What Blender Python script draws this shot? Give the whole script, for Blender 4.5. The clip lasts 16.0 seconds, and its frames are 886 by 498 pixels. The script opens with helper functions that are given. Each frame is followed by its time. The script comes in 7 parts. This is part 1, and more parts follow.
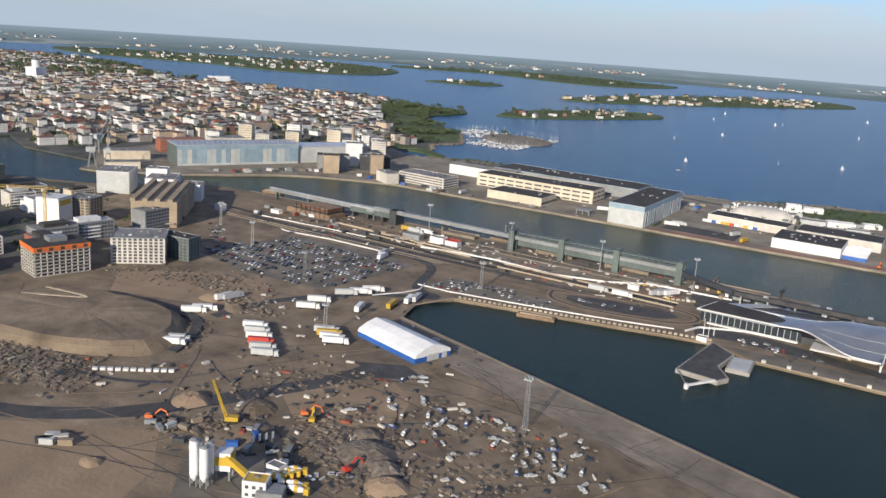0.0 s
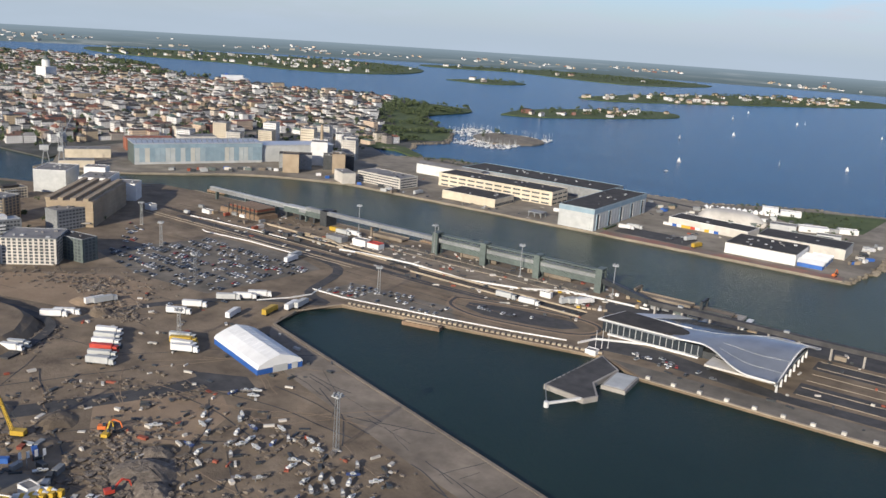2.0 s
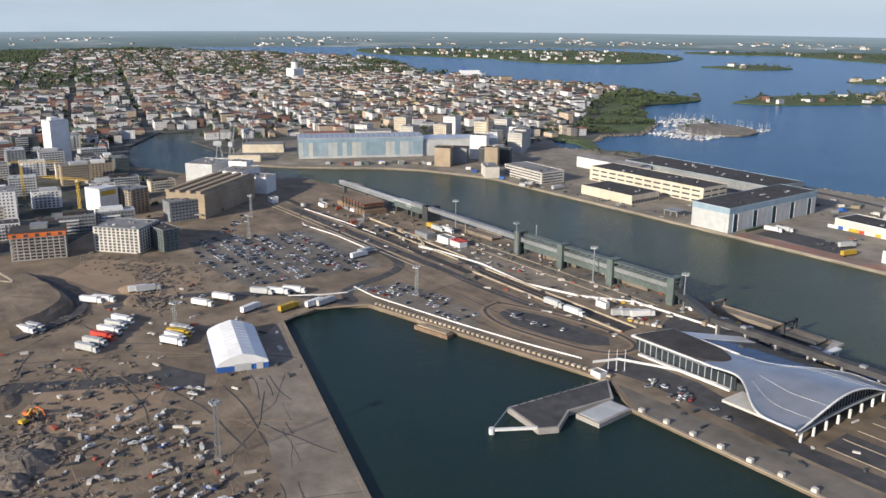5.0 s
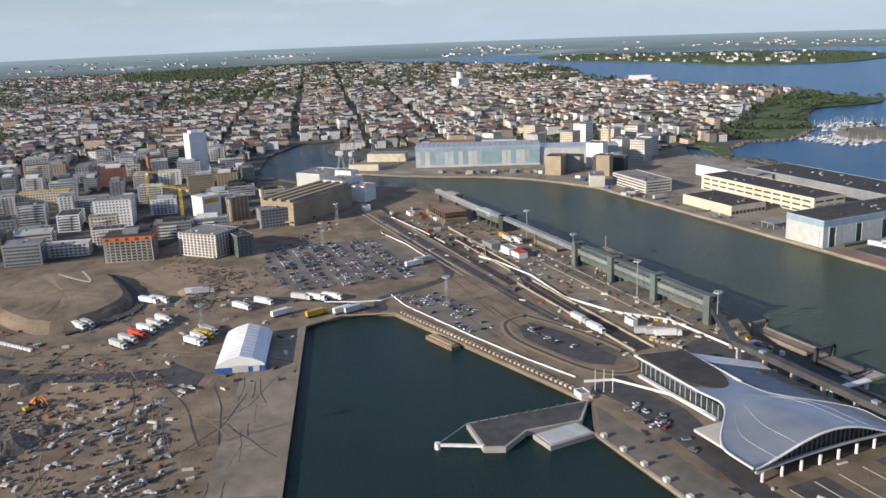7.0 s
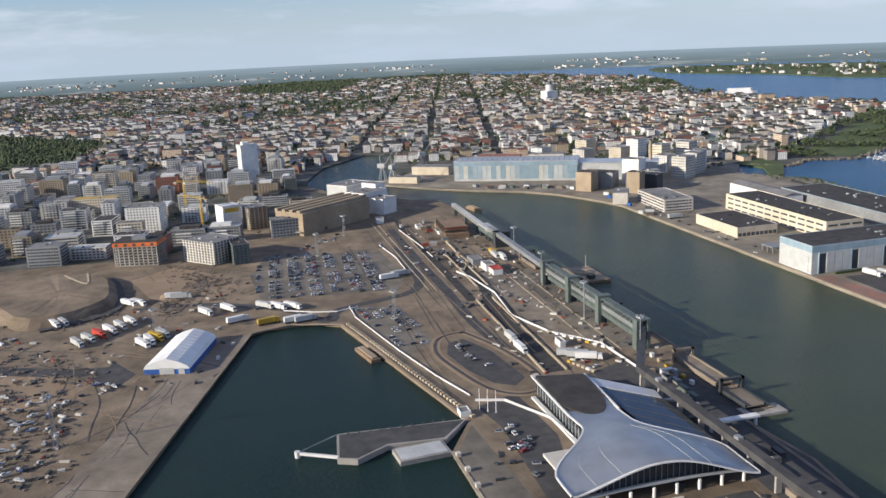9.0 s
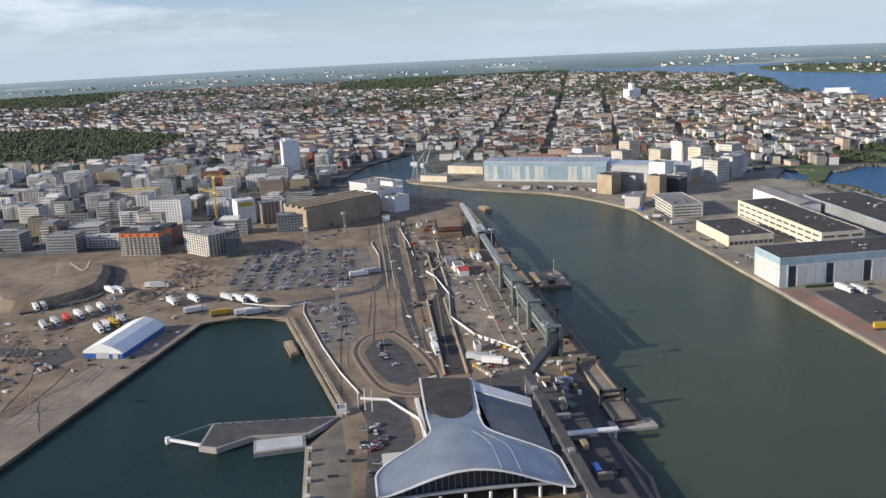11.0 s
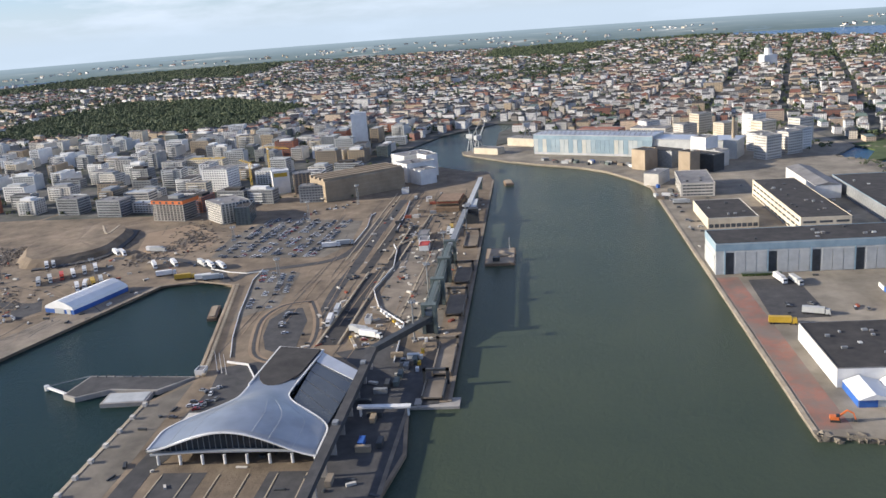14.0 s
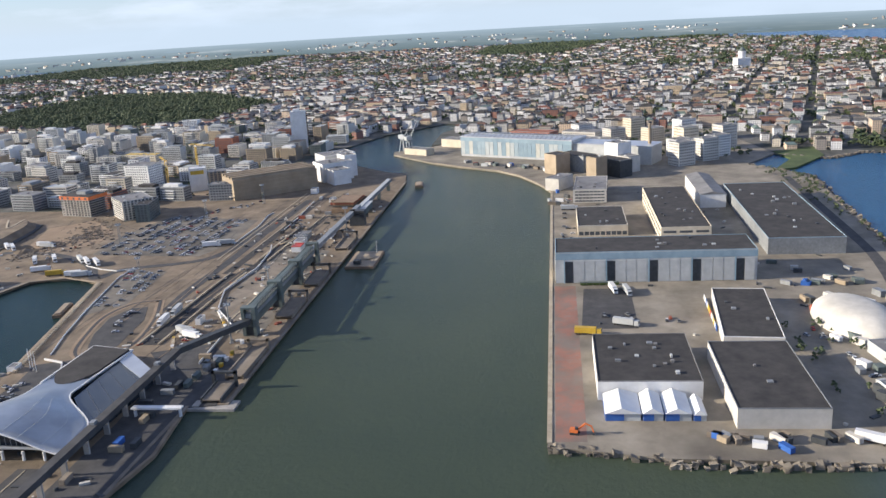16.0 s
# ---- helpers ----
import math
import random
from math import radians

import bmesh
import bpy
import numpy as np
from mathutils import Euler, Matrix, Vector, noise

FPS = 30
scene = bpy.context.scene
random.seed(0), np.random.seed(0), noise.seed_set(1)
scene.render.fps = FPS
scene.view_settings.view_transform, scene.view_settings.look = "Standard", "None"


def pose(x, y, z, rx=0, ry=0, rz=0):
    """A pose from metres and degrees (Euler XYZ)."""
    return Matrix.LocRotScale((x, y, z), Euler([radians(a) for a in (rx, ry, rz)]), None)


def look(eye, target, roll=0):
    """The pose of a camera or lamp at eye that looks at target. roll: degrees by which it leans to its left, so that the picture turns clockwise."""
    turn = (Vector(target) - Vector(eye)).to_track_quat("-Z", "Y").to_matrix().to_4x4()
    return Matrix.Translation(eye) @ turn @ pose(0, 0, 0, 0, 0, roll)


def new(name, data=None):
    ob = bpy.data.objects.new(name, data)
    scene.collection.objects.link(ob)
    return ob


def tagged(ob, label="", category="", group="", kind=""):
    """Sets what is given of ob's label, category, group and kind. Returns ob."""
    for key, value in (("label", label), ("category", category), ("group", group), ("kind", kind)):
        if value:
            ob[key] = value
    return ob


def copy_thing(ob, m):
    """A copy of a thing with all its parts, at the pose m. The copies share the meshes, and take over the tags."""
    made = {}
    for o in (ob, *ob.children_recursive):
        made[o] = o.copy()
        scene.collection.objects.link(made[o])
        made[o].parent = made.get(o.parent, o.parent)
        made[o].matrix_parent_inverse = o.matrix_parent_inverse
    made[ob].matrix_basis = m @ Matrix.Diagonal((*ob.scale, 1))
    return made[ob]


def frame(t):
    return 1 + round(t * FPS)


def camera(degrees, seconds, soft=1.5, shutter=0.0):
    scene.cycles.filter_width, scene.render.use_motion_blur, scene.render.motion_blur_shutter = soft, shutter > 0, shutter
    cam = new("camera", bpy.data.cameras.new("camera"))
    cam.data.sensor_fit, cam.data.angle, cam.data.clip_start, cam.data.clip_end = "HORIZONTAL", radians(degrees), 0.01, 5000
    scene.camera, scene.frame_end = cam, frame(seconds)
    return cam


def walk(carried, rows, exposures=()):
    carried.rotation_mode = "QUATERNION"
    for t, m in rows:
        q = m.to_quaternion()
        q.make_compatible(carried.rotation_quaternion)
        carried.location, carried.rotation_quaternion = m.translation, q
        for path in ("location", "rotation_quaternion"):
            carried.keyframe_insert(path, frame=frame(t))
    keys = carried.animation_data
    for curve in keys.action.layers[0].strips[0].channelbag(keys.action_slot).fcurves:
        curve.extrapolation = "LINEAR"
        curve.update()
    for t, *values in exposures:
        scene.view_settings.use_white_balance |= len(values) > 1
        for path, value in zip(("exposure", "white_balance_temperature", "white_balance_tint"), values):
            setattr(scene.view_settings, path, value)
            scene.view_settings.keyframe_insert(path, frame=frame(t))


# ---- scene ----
import mathutils

cam = camera(53.2, 16.0)
METRES, EYE, TILT, LEAN, TURN = 580.0, 111.94, 0.0, 0.0, 30.0
ROWS = [
    (0.0, 0.0, 0.0, 0.0, 1.01, -14.1, -4.02),
    (0.5, 0.0277, 0.0083, 0.0009, -0.12, -14.13, -4.31),
    (1.0, 0.0564, 0.0169, 0.0023, 0.9, -14.23, -4.25),
    (1.5, 0.0857, 0.0279, 0.0017, 2.64, -14.33, -3.96),
    (2.0, 0.1131, 0.0391, 0.002, 4.38, -14.33, -3.69),
    (2.5, 0.1404, 0.0497, 0.0016, 6.01, -14.36, -3.43),
    (3.0, 0.1687, 0.0609, 0.0015, 7.49, -14.57, -3.23),
    (3.5, 0.1937, 0.0798, -0.0003, 9.31, -14.59, -3.32),
    (4.0, 0.2185, 0.0979, -0.0008, 13.04, -14.87, -2.72),
    (4.5, 0.2464, 0.1128, -0.0006, 18.3, -15.16, -1.53),
    (5.0, 0.2736, 0.1248, 0.0007, 22.97, -15.41, -0.42),
    (7.5, 0.4015, 0.2052, -0.0, 38.43, -14.4, 2.26),
    (8.0, 0.4273, 0.2232, 0.0007, 40.58, -14.07, 2.36),
    (10.5, 0.5477, 0.33, 0.0011, 50.87, -13.65, 2.65),
    (11.0, 0.5681, 0.3538, 0.0008, 52.91, -13.65, 2.66),
    (11.5, 0.5907, 0.3771, 0.0025, 54.96, -13.9, 2.9),
    (12.0, 0.612, 0.4009, 0.0037, 56.99, -14.21, 3.36),
    (12.5, 0.632, 0.4281, 0.0037, 59.17, -14.5, 3.38),
    (13.0, 0.6511, 0.454, 0.0045, 61.24, -14.69, 3.68),
    (13.5, 0.6674, 0.4807, 0.0039, 63.31, -15.07, 3.77),
    (14.0, 0.6833, 0.5086, 0.0033, 65.3, -15.2, 4.07),
    (14.5, 0.6962, 0.5374, 0.0014, 67.44, -15.45, 4.19),
    (15.0, 0.7125, 0.5652, 0.0026, 69.54, -15.76, 4.57),
    (15.5, 0.729, 0.5925, 0.0033, 68.95, -15.83, 4.29),
    (16.0, 0.7407, 0.6222, 0.0042, 66.86, -15.43, 3.28),
]
walk(cam, [(t, pose(0, 0, EYE, TILT, LEAN, TURN) @ pose(METRES * x, METRES * y, METRES * z, 90 + pitch, roll, yaw)) for t, x, y, z, yaw, pitch, roll in ROWS],
     exposures=[(0, 0.18), (4, 0.22), (5, 0.34), (8, 0.36), (11, 0.46), (13, 0.62), (14.5, 0.76), (15.4, 0.90), (16, 0.74)])
# plan scale: metres for each unit of the drawn plan
S = METRES / 1100.0
# daylight: evening sun and clear hazy sky with a few clouds
SUN = Vector((0.114, -0.943, 0.312)).normalized()
sun = new("sun", bpy.data.lights.new("sun", "SUN"))
sun.data.energy, sun.data.angle, sun.data.color = 5.0, radians(0.6), (1.0, 0.90, 0.76)
sun.matrix_world = look((0, 0, 900), Vector((0, 0, 900)) - SUN)

world = bpy.data.worlds.new("sky")
scene.world = world
world.use_nodes = True
wn = world.node_tree
wn.nodes.clear()


def node(tree, kind, **values):
    n = tree.nodes.new(kind)
    for key, value in values.items():
        if key in n.inputs:
            n.inputs[key].default_value = value
    return n


sky = wn.nodes.new("ShaderNodeTexSky")
sky.sky_type, sky.sun_disc = "NISHITA", False
sky.sun_elevation, sky.sun_rotation = math.asin(SUN.z), math.atan2(SUN.x, SUN.y)
sky.air_density, sky.dust_density, sky.ozone_density = 1.0, 0.05, 2.5
bg_clear = node(wn, "ShaderNodeBackground", Strength=0.088)
bg_cloud = node(wn, "ShaderNodeBackground", Strength=0.74, Color=(0.82, 0.88, 0.98, 1))
coord = wn.nodes.new("ShaderNodeTexCoord")
stretch = wn.nodes.new("ShaderNodeMapping")
stretch.inputs["Scale"].default_value = (4.2, 4.2, 22.0)
cloud = node(wn, "ShaderNodeTexNoise", Scale=1.6, Detail=9.0, Roughness=0.56)
cloud_ramp = wn.nodes.new("ShaderNodeValToRGB")
cloud_ramp.color_ramp.elements[0].position, cloud_ramp.color_ramp.elements[1].position = 0.47, 0.66
cloud_mix, world_out = wn.nodes.new("ShaderNodeMixShader"), wn.nodes.new("ShaderNodeOutputWorld")
wn.links.new(coord.outputs["Generated"], stretch.inputs["Vector"])
wn.links.new(stretch.outputs["Vector"], cloud.inputs["Vector"])
wn.links.new(cloud.outputs["Fac"], cloud_ramp.inputs["Fac"])
wn.links.new(cloud_ramp.outputs["Color"], cloud_mix.inputs["Fac"])
tint = wn.nodes.new("ShaderNodeMix")
tint.data_type, tint.blend_type = "RGBA", "MULTIPLY"
tint.inputs["Factor"].default_value = 1.0
tint.inputs["B"].default_value = (0.66, 0.81, 1.24, 1)
wn.links.new(sky.outputs["Color"], tint.inputs["A"])
wn.links.new(tint.outputs["Result"], bg_clear.inputs["Color"])
wn.links.new(bg_clear.outputs[0], cloud_mix.inputs[1])
wn.links.new(bg_cloud.outputs[0], cloud_mix.inputs[2])
# thick bluish air low over the horizon
bg_air = node(wn, "ShaderNodeBackground", Strength=1.0, Color=(0.40, 0.485, 0.59, 1))
low_air, air_mix, height = wn.nodes.new("ShaderNodeMapRange"), wn.nodes.new("ShaderNodeMixShader"), wn.nodes.new("ShaderNodeSeparateXYZ")
low_air.inputs["From Min"].default_value, low_air.inputs["From Max"].default_value = -0.01, 0.075
low_air.inputs["To Min"].default_value, low_air.inputs["To Max"].default_value = 0.92, 0.0
wn.links.new(coord.outputs["Generated"], height.inputs[0])
wn.links.new(height.outputs["Z"], low_air.inputs["Value"])
wn.links.new(low_air.outputs["Result"], air_mix.inputs["Fac"])
wn.links.new(cloud_mix.outputs[0], air_mix.inputs[1])
wn.links.new(bg_air.outputs[0], air_mix.inputs[2])
wn.links.new(air_mix.outputs[0], world_out.inputs["Surface"])


# ---- materials ----
def ramp(tree, stops, constant=False):
    n = tree.nodes.new("ShaderNodeValToRGB")
    r = n.color_ramp
    if constant:
        r.interpolation = "CONSTANT"
    while len(r.elements) < len(stops):
        r.elements.new(0.5)
    for e, (p, c) in zip(r.elements, stops):
        e.position, e.color = p, (*c, 1)
    return n


def surface(name, stops, scale=0.2, rough=0.85, metal=0.0, bump=0.0, bump_scale=2.0, detail=8.0, stain=0.25, stain_scale=0.03,
            pick="", island=(), stretch=(1, 1, 1)):
    """Noise through a colour ramp, broad stains over it, fine relief; pick: 'object' or 'island' chooses from the colours by piece."""
    m = bpy.data.materials.new(name)
    m.use_nodes = True
    t = m.node_tree
    b = t.nodes["Principled BSDF"]
    b.inputs["Roughness"].default_value, b.inputs["Metallic"].default_value = rough, metal
    c = t.nodes.new("ShaderNodeTexCoord")
    mp = t.nodes.new("ShaderNodeMapping")
    mp.inputs["Scale"].default_value = stretch
    geo = t.nodes.new("ShaderNodeNewGeometry")
    t.links.new(geo.outputs["Position"], mp.inputs["Vector"])
    n1 = node(t, "ShaderNodeTexNoise", Scale=scale / S, Detail=detail, Roughness=0.62)
    n2 = node(t, "ShaderNodeTexNoise", Scale=stain_scale / S, Detail=5.0, Roughness=0.55)
    for n in (n1, n2):
        t.links.new(mp.outputs["Vector"], n.inputs["Vector"])
    if pick:
        r = ramp(t, stops, True)
        if pick == "object":
            t.links.new(t.nodes.new("ShaderNodeObjectInfo").outputs["Random"], r.inputs["Fac"])
        else:
            t.links.new(geo.outputs["Random Per Island"], r.inputs["Fac"])
    else:
        r = ramp(t, stops)
        t.links.new(n1.outputs["Fac"], r.inputs["Fac"])
    mixer = t.nodes.new("ShaderNodeMix")
    mixer.data_type, mixer.blend_type = "RGBA", "MULTIPLY"
    mixer.inputs["Factor"].default_value = 1.0
    r2 = ramp(t, [(0.32, (1 - stain,) * 3), (0.66, (1, 1, 1))])
    src = n1 if pick else n2
    t.links.new(src.outputs["Fac"], r2.inputs["Fac"])
    t.links.new(r.outputs["Color"], mixer.inputs["A"])
    t.links.new(r2.outputs["Color"], mixer.inputs["B"])
    t.links.new(mixer.outputs["Result"], b.inputs["Base Color"])
    if bump:
        n3 = node(t, "ShaderNodeTexNoise", Scale=bump_scale / S, Detail=4.0)
        t.links.new(geo.outputs["Position"], n3.inputs["Vector"])
        bp = node(t, "ShaderNodeBump", Strength=bump, Distance=0.3)
        t.links.new(n3.outputs["Fac"], bp.inputs["Height"])
        t.links.new(bp.outputs["Normal"], b.inputs["Normal"])
    return m


def facade(name, colours, bay=3.2, storey=3.1):
    """Plaster in one colour for each house, with rows of dark panes by the metres along and up the wall."""
    m = surface(name, colours, scale=0.15, rough=0.8, pick="island", stain=0.2)
    t = m.node_tree
    b = t.nodes["Principled BSDF"]
    uv = t.nodes.new("ShaderNodeUVMap")
    sep = t.nodes.new("ShaderNodeSeparateXYZ")
    t.links.new(uv.outputs["UV"], sep.inputs[0])
    masks = []
    for axis, period, lo, hi in (("X", bay, 0.30, 0.72), ("Y", storey, 0.30, 0.80)):
        div = t.nodes.new("ShaderNodeMath")
        div.operation = "DIVIDE"
        div.inputs[1].default_value = period
        fr = t.nodes.new("ShaderNodeMath")
        fr.operation = "FRACT"
        t.links.new(sep.outputs[axis], div.inputs[0])
        t.links.new(div.outputs[0], fr.inputs[0])
        r = ramp(t, [(0.0, (0, 0, 0)), (lo, (1, 1, 1)), (hi, (0, 0, 0))], True)
        t.links.new(fr.outputs[0], r.inputs["Fac"])
        masks.append(r)
    both = t.nodes.new("ShaderNodeMath")
    both.operation = "MULTIPLY"
    t.links.new(masks[0].outputs["Color"], both.inputs[0])
    t.links.new(masks[1].outputs["Color"], both.inputs[1])
    mix = t.nodes.new("ShaderNodeMix")
    mix.data_type = "RGBA"
    old = b.inputs["Base Color"].links[0].from_socket
    t.links.new(both.outputs[0], mix.inputs["Factor"])
    t.links.new(old, mix.inputs["A"])
    mix.inputs["B"].default_value = (0.07, 0.075, 0.085, 1)
    t.links.new(mix.outputs["Result"], b.inputs["Base Color"])
    return m


def water(name):
    m = bpy.data.materials.new(name)
    m.use_nodes = True
    t = m.node_tree
    b = t.nodes["Principled BSDF"]
    b.inputs["Roughness"].default_value = 0.22
    b.inputs["Specular IOR Level"].default_value = 0.10
    b.inputs["IOR"].default_value = 1.33
    geo = t.nodes.new("ShaderNodeNewGeometry")
    sep = t.nodes.new("ShaderNodeSeparateXYZ")
    n = node(t, "ShaderNodeTexNoise", Scale=0.006 / S, Detail=6.0, Roughness=0.6)
    t.links.new(geo.outputs["Position"], n.inputs["Vector"])
    # the borders between the water tones wander a little
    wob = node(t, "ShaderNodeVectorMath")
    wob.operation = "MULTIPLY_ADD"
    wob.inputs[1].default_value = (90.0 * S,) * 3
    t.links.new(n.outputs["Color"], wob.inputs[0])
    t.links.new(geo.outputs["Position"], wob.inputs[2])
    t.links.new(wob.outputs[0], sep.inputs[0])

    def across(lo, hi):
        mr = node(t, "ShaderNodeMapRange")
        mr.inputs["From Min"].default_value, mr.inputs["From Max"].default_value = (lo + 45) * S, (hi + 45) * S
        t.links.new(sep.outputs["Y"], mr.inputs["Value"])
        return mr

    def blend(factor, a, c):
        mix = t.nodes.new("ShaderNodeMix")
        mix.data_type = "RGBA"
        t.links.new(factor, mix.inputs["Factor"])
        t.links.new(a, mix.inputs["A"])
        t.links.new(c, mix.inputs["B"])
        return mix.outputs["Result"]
    # clear dark water in the basin, silty green in the channel, blue open sea
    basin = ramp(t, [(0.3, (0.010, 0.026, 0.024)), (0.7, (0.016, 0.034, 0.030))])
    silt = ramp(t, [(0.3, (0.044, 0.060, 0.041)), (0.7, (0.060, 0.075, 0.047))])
    # the blue base carries the colour of the reflected sky
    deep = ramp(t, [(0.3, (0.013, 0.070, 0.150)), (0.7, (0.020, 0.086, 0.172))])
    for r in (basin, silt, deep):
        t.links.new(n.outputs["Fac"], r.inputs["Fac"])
    # dark basin tone reaches past the quay, standing in for its shade
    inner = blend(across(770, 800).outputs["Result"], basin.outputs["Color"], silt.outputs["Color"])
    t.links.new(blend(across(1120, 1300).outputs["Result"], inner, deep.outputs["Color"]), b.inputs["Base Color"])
    w1 = node(t, "ShaderNodeTexNoise", Scale=0.30 / S, Detail=7.0, Roughness=0.68)
    t.links.new(geo.outputs["Position"], w1.inputs["Vector"])
    bp = node(t, "ShaderNodeBump", Strength=0.5, Distance=0.6)
    t.links.new(w1.outputs["Fac"], bp.inputs["Height"])
    t.links.new(bp.outputs["Normal"], b.inputs["Normal"])
    return m


SOIL = surface("soil", [(0.30, (0.125, 0.094, 0.064)), (0.47, (0.215, 0.163, 0.109)), (0.62, (0.285, 0.218, 0.147)), (0.75, (0.36, 0.285, 0.20))],
               scale=0.045, detail=11, stain=0.42, stain_scale=0.012, bump=0.6, bump_scale=0.5, rough=0.95)
BARE = surface("bare_earth", [(0.3, (0.25, 0.175, 0.110)), (0.7, (0.335, 0.245, 0.160))], scale=0.05, detail=9, stain=0.2, bump=0.5, bump_scale=0.4, rough=0.95)
ASPHALT = surface("asphalt", [(0.3, (0.045, 0.045, 0.047)), (0.7, (0.085, 0.082, 0.08))], scale=0.12, stain=0.3, bump=0.2, rough=0.9)
PALE_ASPHALT = surface("worn_asphalt", [(0.3, (0.125, 0.110, 0.088)), (0.5, (0.185, 0.163, 0.130)), (0.7, (0.255, 0.220, 0.172))], scale=0.06, detail=10, stain=0.4, stain_scale=0.02, bump=0.3, rough=0.92)
QUAY = surface("quay_paving", [(0.3, (0.19, 0.155, 0.118)), (0.7, (0.30, 0.25, 0.19))], scale=0.1, detail=10, stain=0.4, stain_scale=0.03, rough=0.92, bump=0.2)
RED_PAVE = surface("red_paving", [(0.38, (0.21, 0.17, 0.14)), (0.48, (0.25, 0.16, 0.125)), (0.56, (0.33, 0.155, 0.11)), (0.66, (0.27, 0.20, 0.165))], scale=0.035, stain=0.3, rough=0.9)
YARDPAVE = surface("yard_paving", [(0.3, (0.20, 0.170, 0.130)), (0.5, (0.27, 0.235, 0.180)), (0.7, (0.35, 0.305, 0.240))], scale=0.05, detail=10, stain=0.45, stain_scale=0.018, bump=0.3, rough=0.92)
CONCRETE = surface("concrete", [(0.3, (0.30, 0.28, 0.25)), (0.7, (0.42, 0.39, 0.35))], scale=0.15, stain=0.3, bump=0.2)
KERB = surface("edge_stone", [(0.3, (0.36, 0.29, 0.20)), (0.7, (0.52, 0.44, 0.32))], scale=0.2, stain=0.3)
TOWN = surface("town_ground", [(0.35, (0.035, 0.045, 0.024)), (0.5, (0.09, 0.09, 0.08)), (0.68, (0.15, 0.14, 0.125))], scale=0.02, detail=10, stain=0.35, rough=0.95)
GRASS = surface("grass", [(0.3, (0.045, 0.075, 0.02)), (0.7, (0.10, 0.13, 0.04))], scale=0.05, detail=9, stain=0.3, rough=0.95)
SHORE = surface("shore_rock", [(0.3, (0.13, 0.11, 0.085)), (0.7, (0.30, 0.26, 0.20))], scale=0.08, stain=0.3, bump=0.6, rough=0.95)
# greens raised a little in place of haze over distant trees
LEAF = surface("foliage", [(0.0, (0.040, 0.060, 0.024)), (0.3, (0.055, 0.080, 0.030)), (0.6, (0.072, 0.098, 0.038)), (0.85, (0.095, 0.115, 0.048))], scale=0.3, pick="island", stain=0.35, rough=0.8)
RUBBLE = surface("rubble", [(0.3, (0.10, 0.085, 0.07)), (0.55, (0.22, 0.18, 0.14)), (0.72, (0.36, 0.31, 0.25))], scale=0.4, stain=0.4, rough=0.95, bump=0.8)
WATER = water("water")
WHITE = surface("white_paint", [(0.3, (0.66, 0.65, 0.62)), (0.7, (0.80, 0.79, 0.76))], scale=0.15, stain=0.16, rough=0.5)
CANVAS = surface("white_canvas", [(0.3, (0.70, 0.70, 0.68)), (0.7, (0.82, 0.82, 0.80))], scale=0.1, stain=0.12, rough=0.55)
CREAM = surface("cream_plaster", [(0.3, (0.58, 0.50, 0.37)), (0.7, (0.68, 0.60, 0.46))], scale=0.12, stain=0.2, rough=0.8)
OFFWHITE = surface("pale_plaster", [(0.3, (0.52, 0.49, 0.43)), (0.7, (0.64, 0.60, 0.53))], scale=0.12, stain=0.22, rough=0.8)
TAN = surface("tan_cladding", [(0.3, (0.30, 0.235, 0.155)), (0.7, (0.38, 0.30, 0.205))], scale=0.1, stain=0.25, rough=0.8)
SILO = surface("silo_concrete", [(0.3, (0.33, 0.255, 0.17)), (0.7, (0.42, 0.335, 0.235))], scale=0.1, stain=0.3, rough=0.85)
BRICK = surface("red_brick", [(0.3, (0.26, 0.085, 0.05)), (0.7, (0.36, 0.14, 0.08))], scale=0.2, stain=0.25)
DARKROOF = surface("dark_roofing", [(0.3, (0.028, 0.026, 0.025)), (0.7, (0.064, 0.058, 0.052))], scale=0.12, detail=9, stain=0.35, stain_scale=0.05, rough=0.9)
GREYROOF = surface("grey_roofing", [(0.3, (0.16, 0.155, 0.15)), (0.7, (0.28, 0.27, 0.26))], scale=0.1, stain=0.3, rough=0.75)
SILVER = surface("silver_sheet", [(0.3, (0.50, 0.515, 0.53)), (0.7, (0.60, 0.615, 0.63))], scale=0.08, stain=0.15, rough=0.36, metal=0.4)
ROOFSHEET = surface("roof_sheet", [(0.3, (0.36, 0.38, 0.40)), (0.7, (0.45, 0.47, 0.49))], scale=0.05, stain=0.2, stain_scale=0.06, rough=0.40, metal=0.72)
STEEL = surface("grey_steel", [(0.3, (0.24, 0.25, 0.25)), (0.7, (0.36, 0.37, 0.37))], scale=0.4, stain=0.3, rough=0.55, metal=0.3)
DARKSTEEL = surface("dark_steel", [(0.3, (0.035, 0.04, 0.042)), (0.7, (0.07, 0.075, 0.078))], scale=0.3, stain=0.3, rough=0.6)
GREENSTEEL = surface("green_steel", [(0.3, (0.085, 0.11, 0.10)), (0.7, (0.14, 0.17, 0.155))], scale=0.3, stain=0.3, rough=0.6)
GLASS = surface("dark_glass", [(0.3, (0.025, 0.032, 0.038)), (0.7, (0.05, 0.06, 0.07))], scale=0.2, stain=0.2, rough=0.12)
PANE = surface("window_glass", [(0.3, (0.07, 0.078, 0.085)), (0.7, (0.13, 0.14, 0.15))], scale=0.3, stain=0.3, rough=0.2)
BLUE = surface("blue_sheet", [(0.3, (0.025, 0.10, 0.36)), (0.7, (0.04, 0.14, 0.44))], scale=0.2, stain=0.25, rough=0.5)
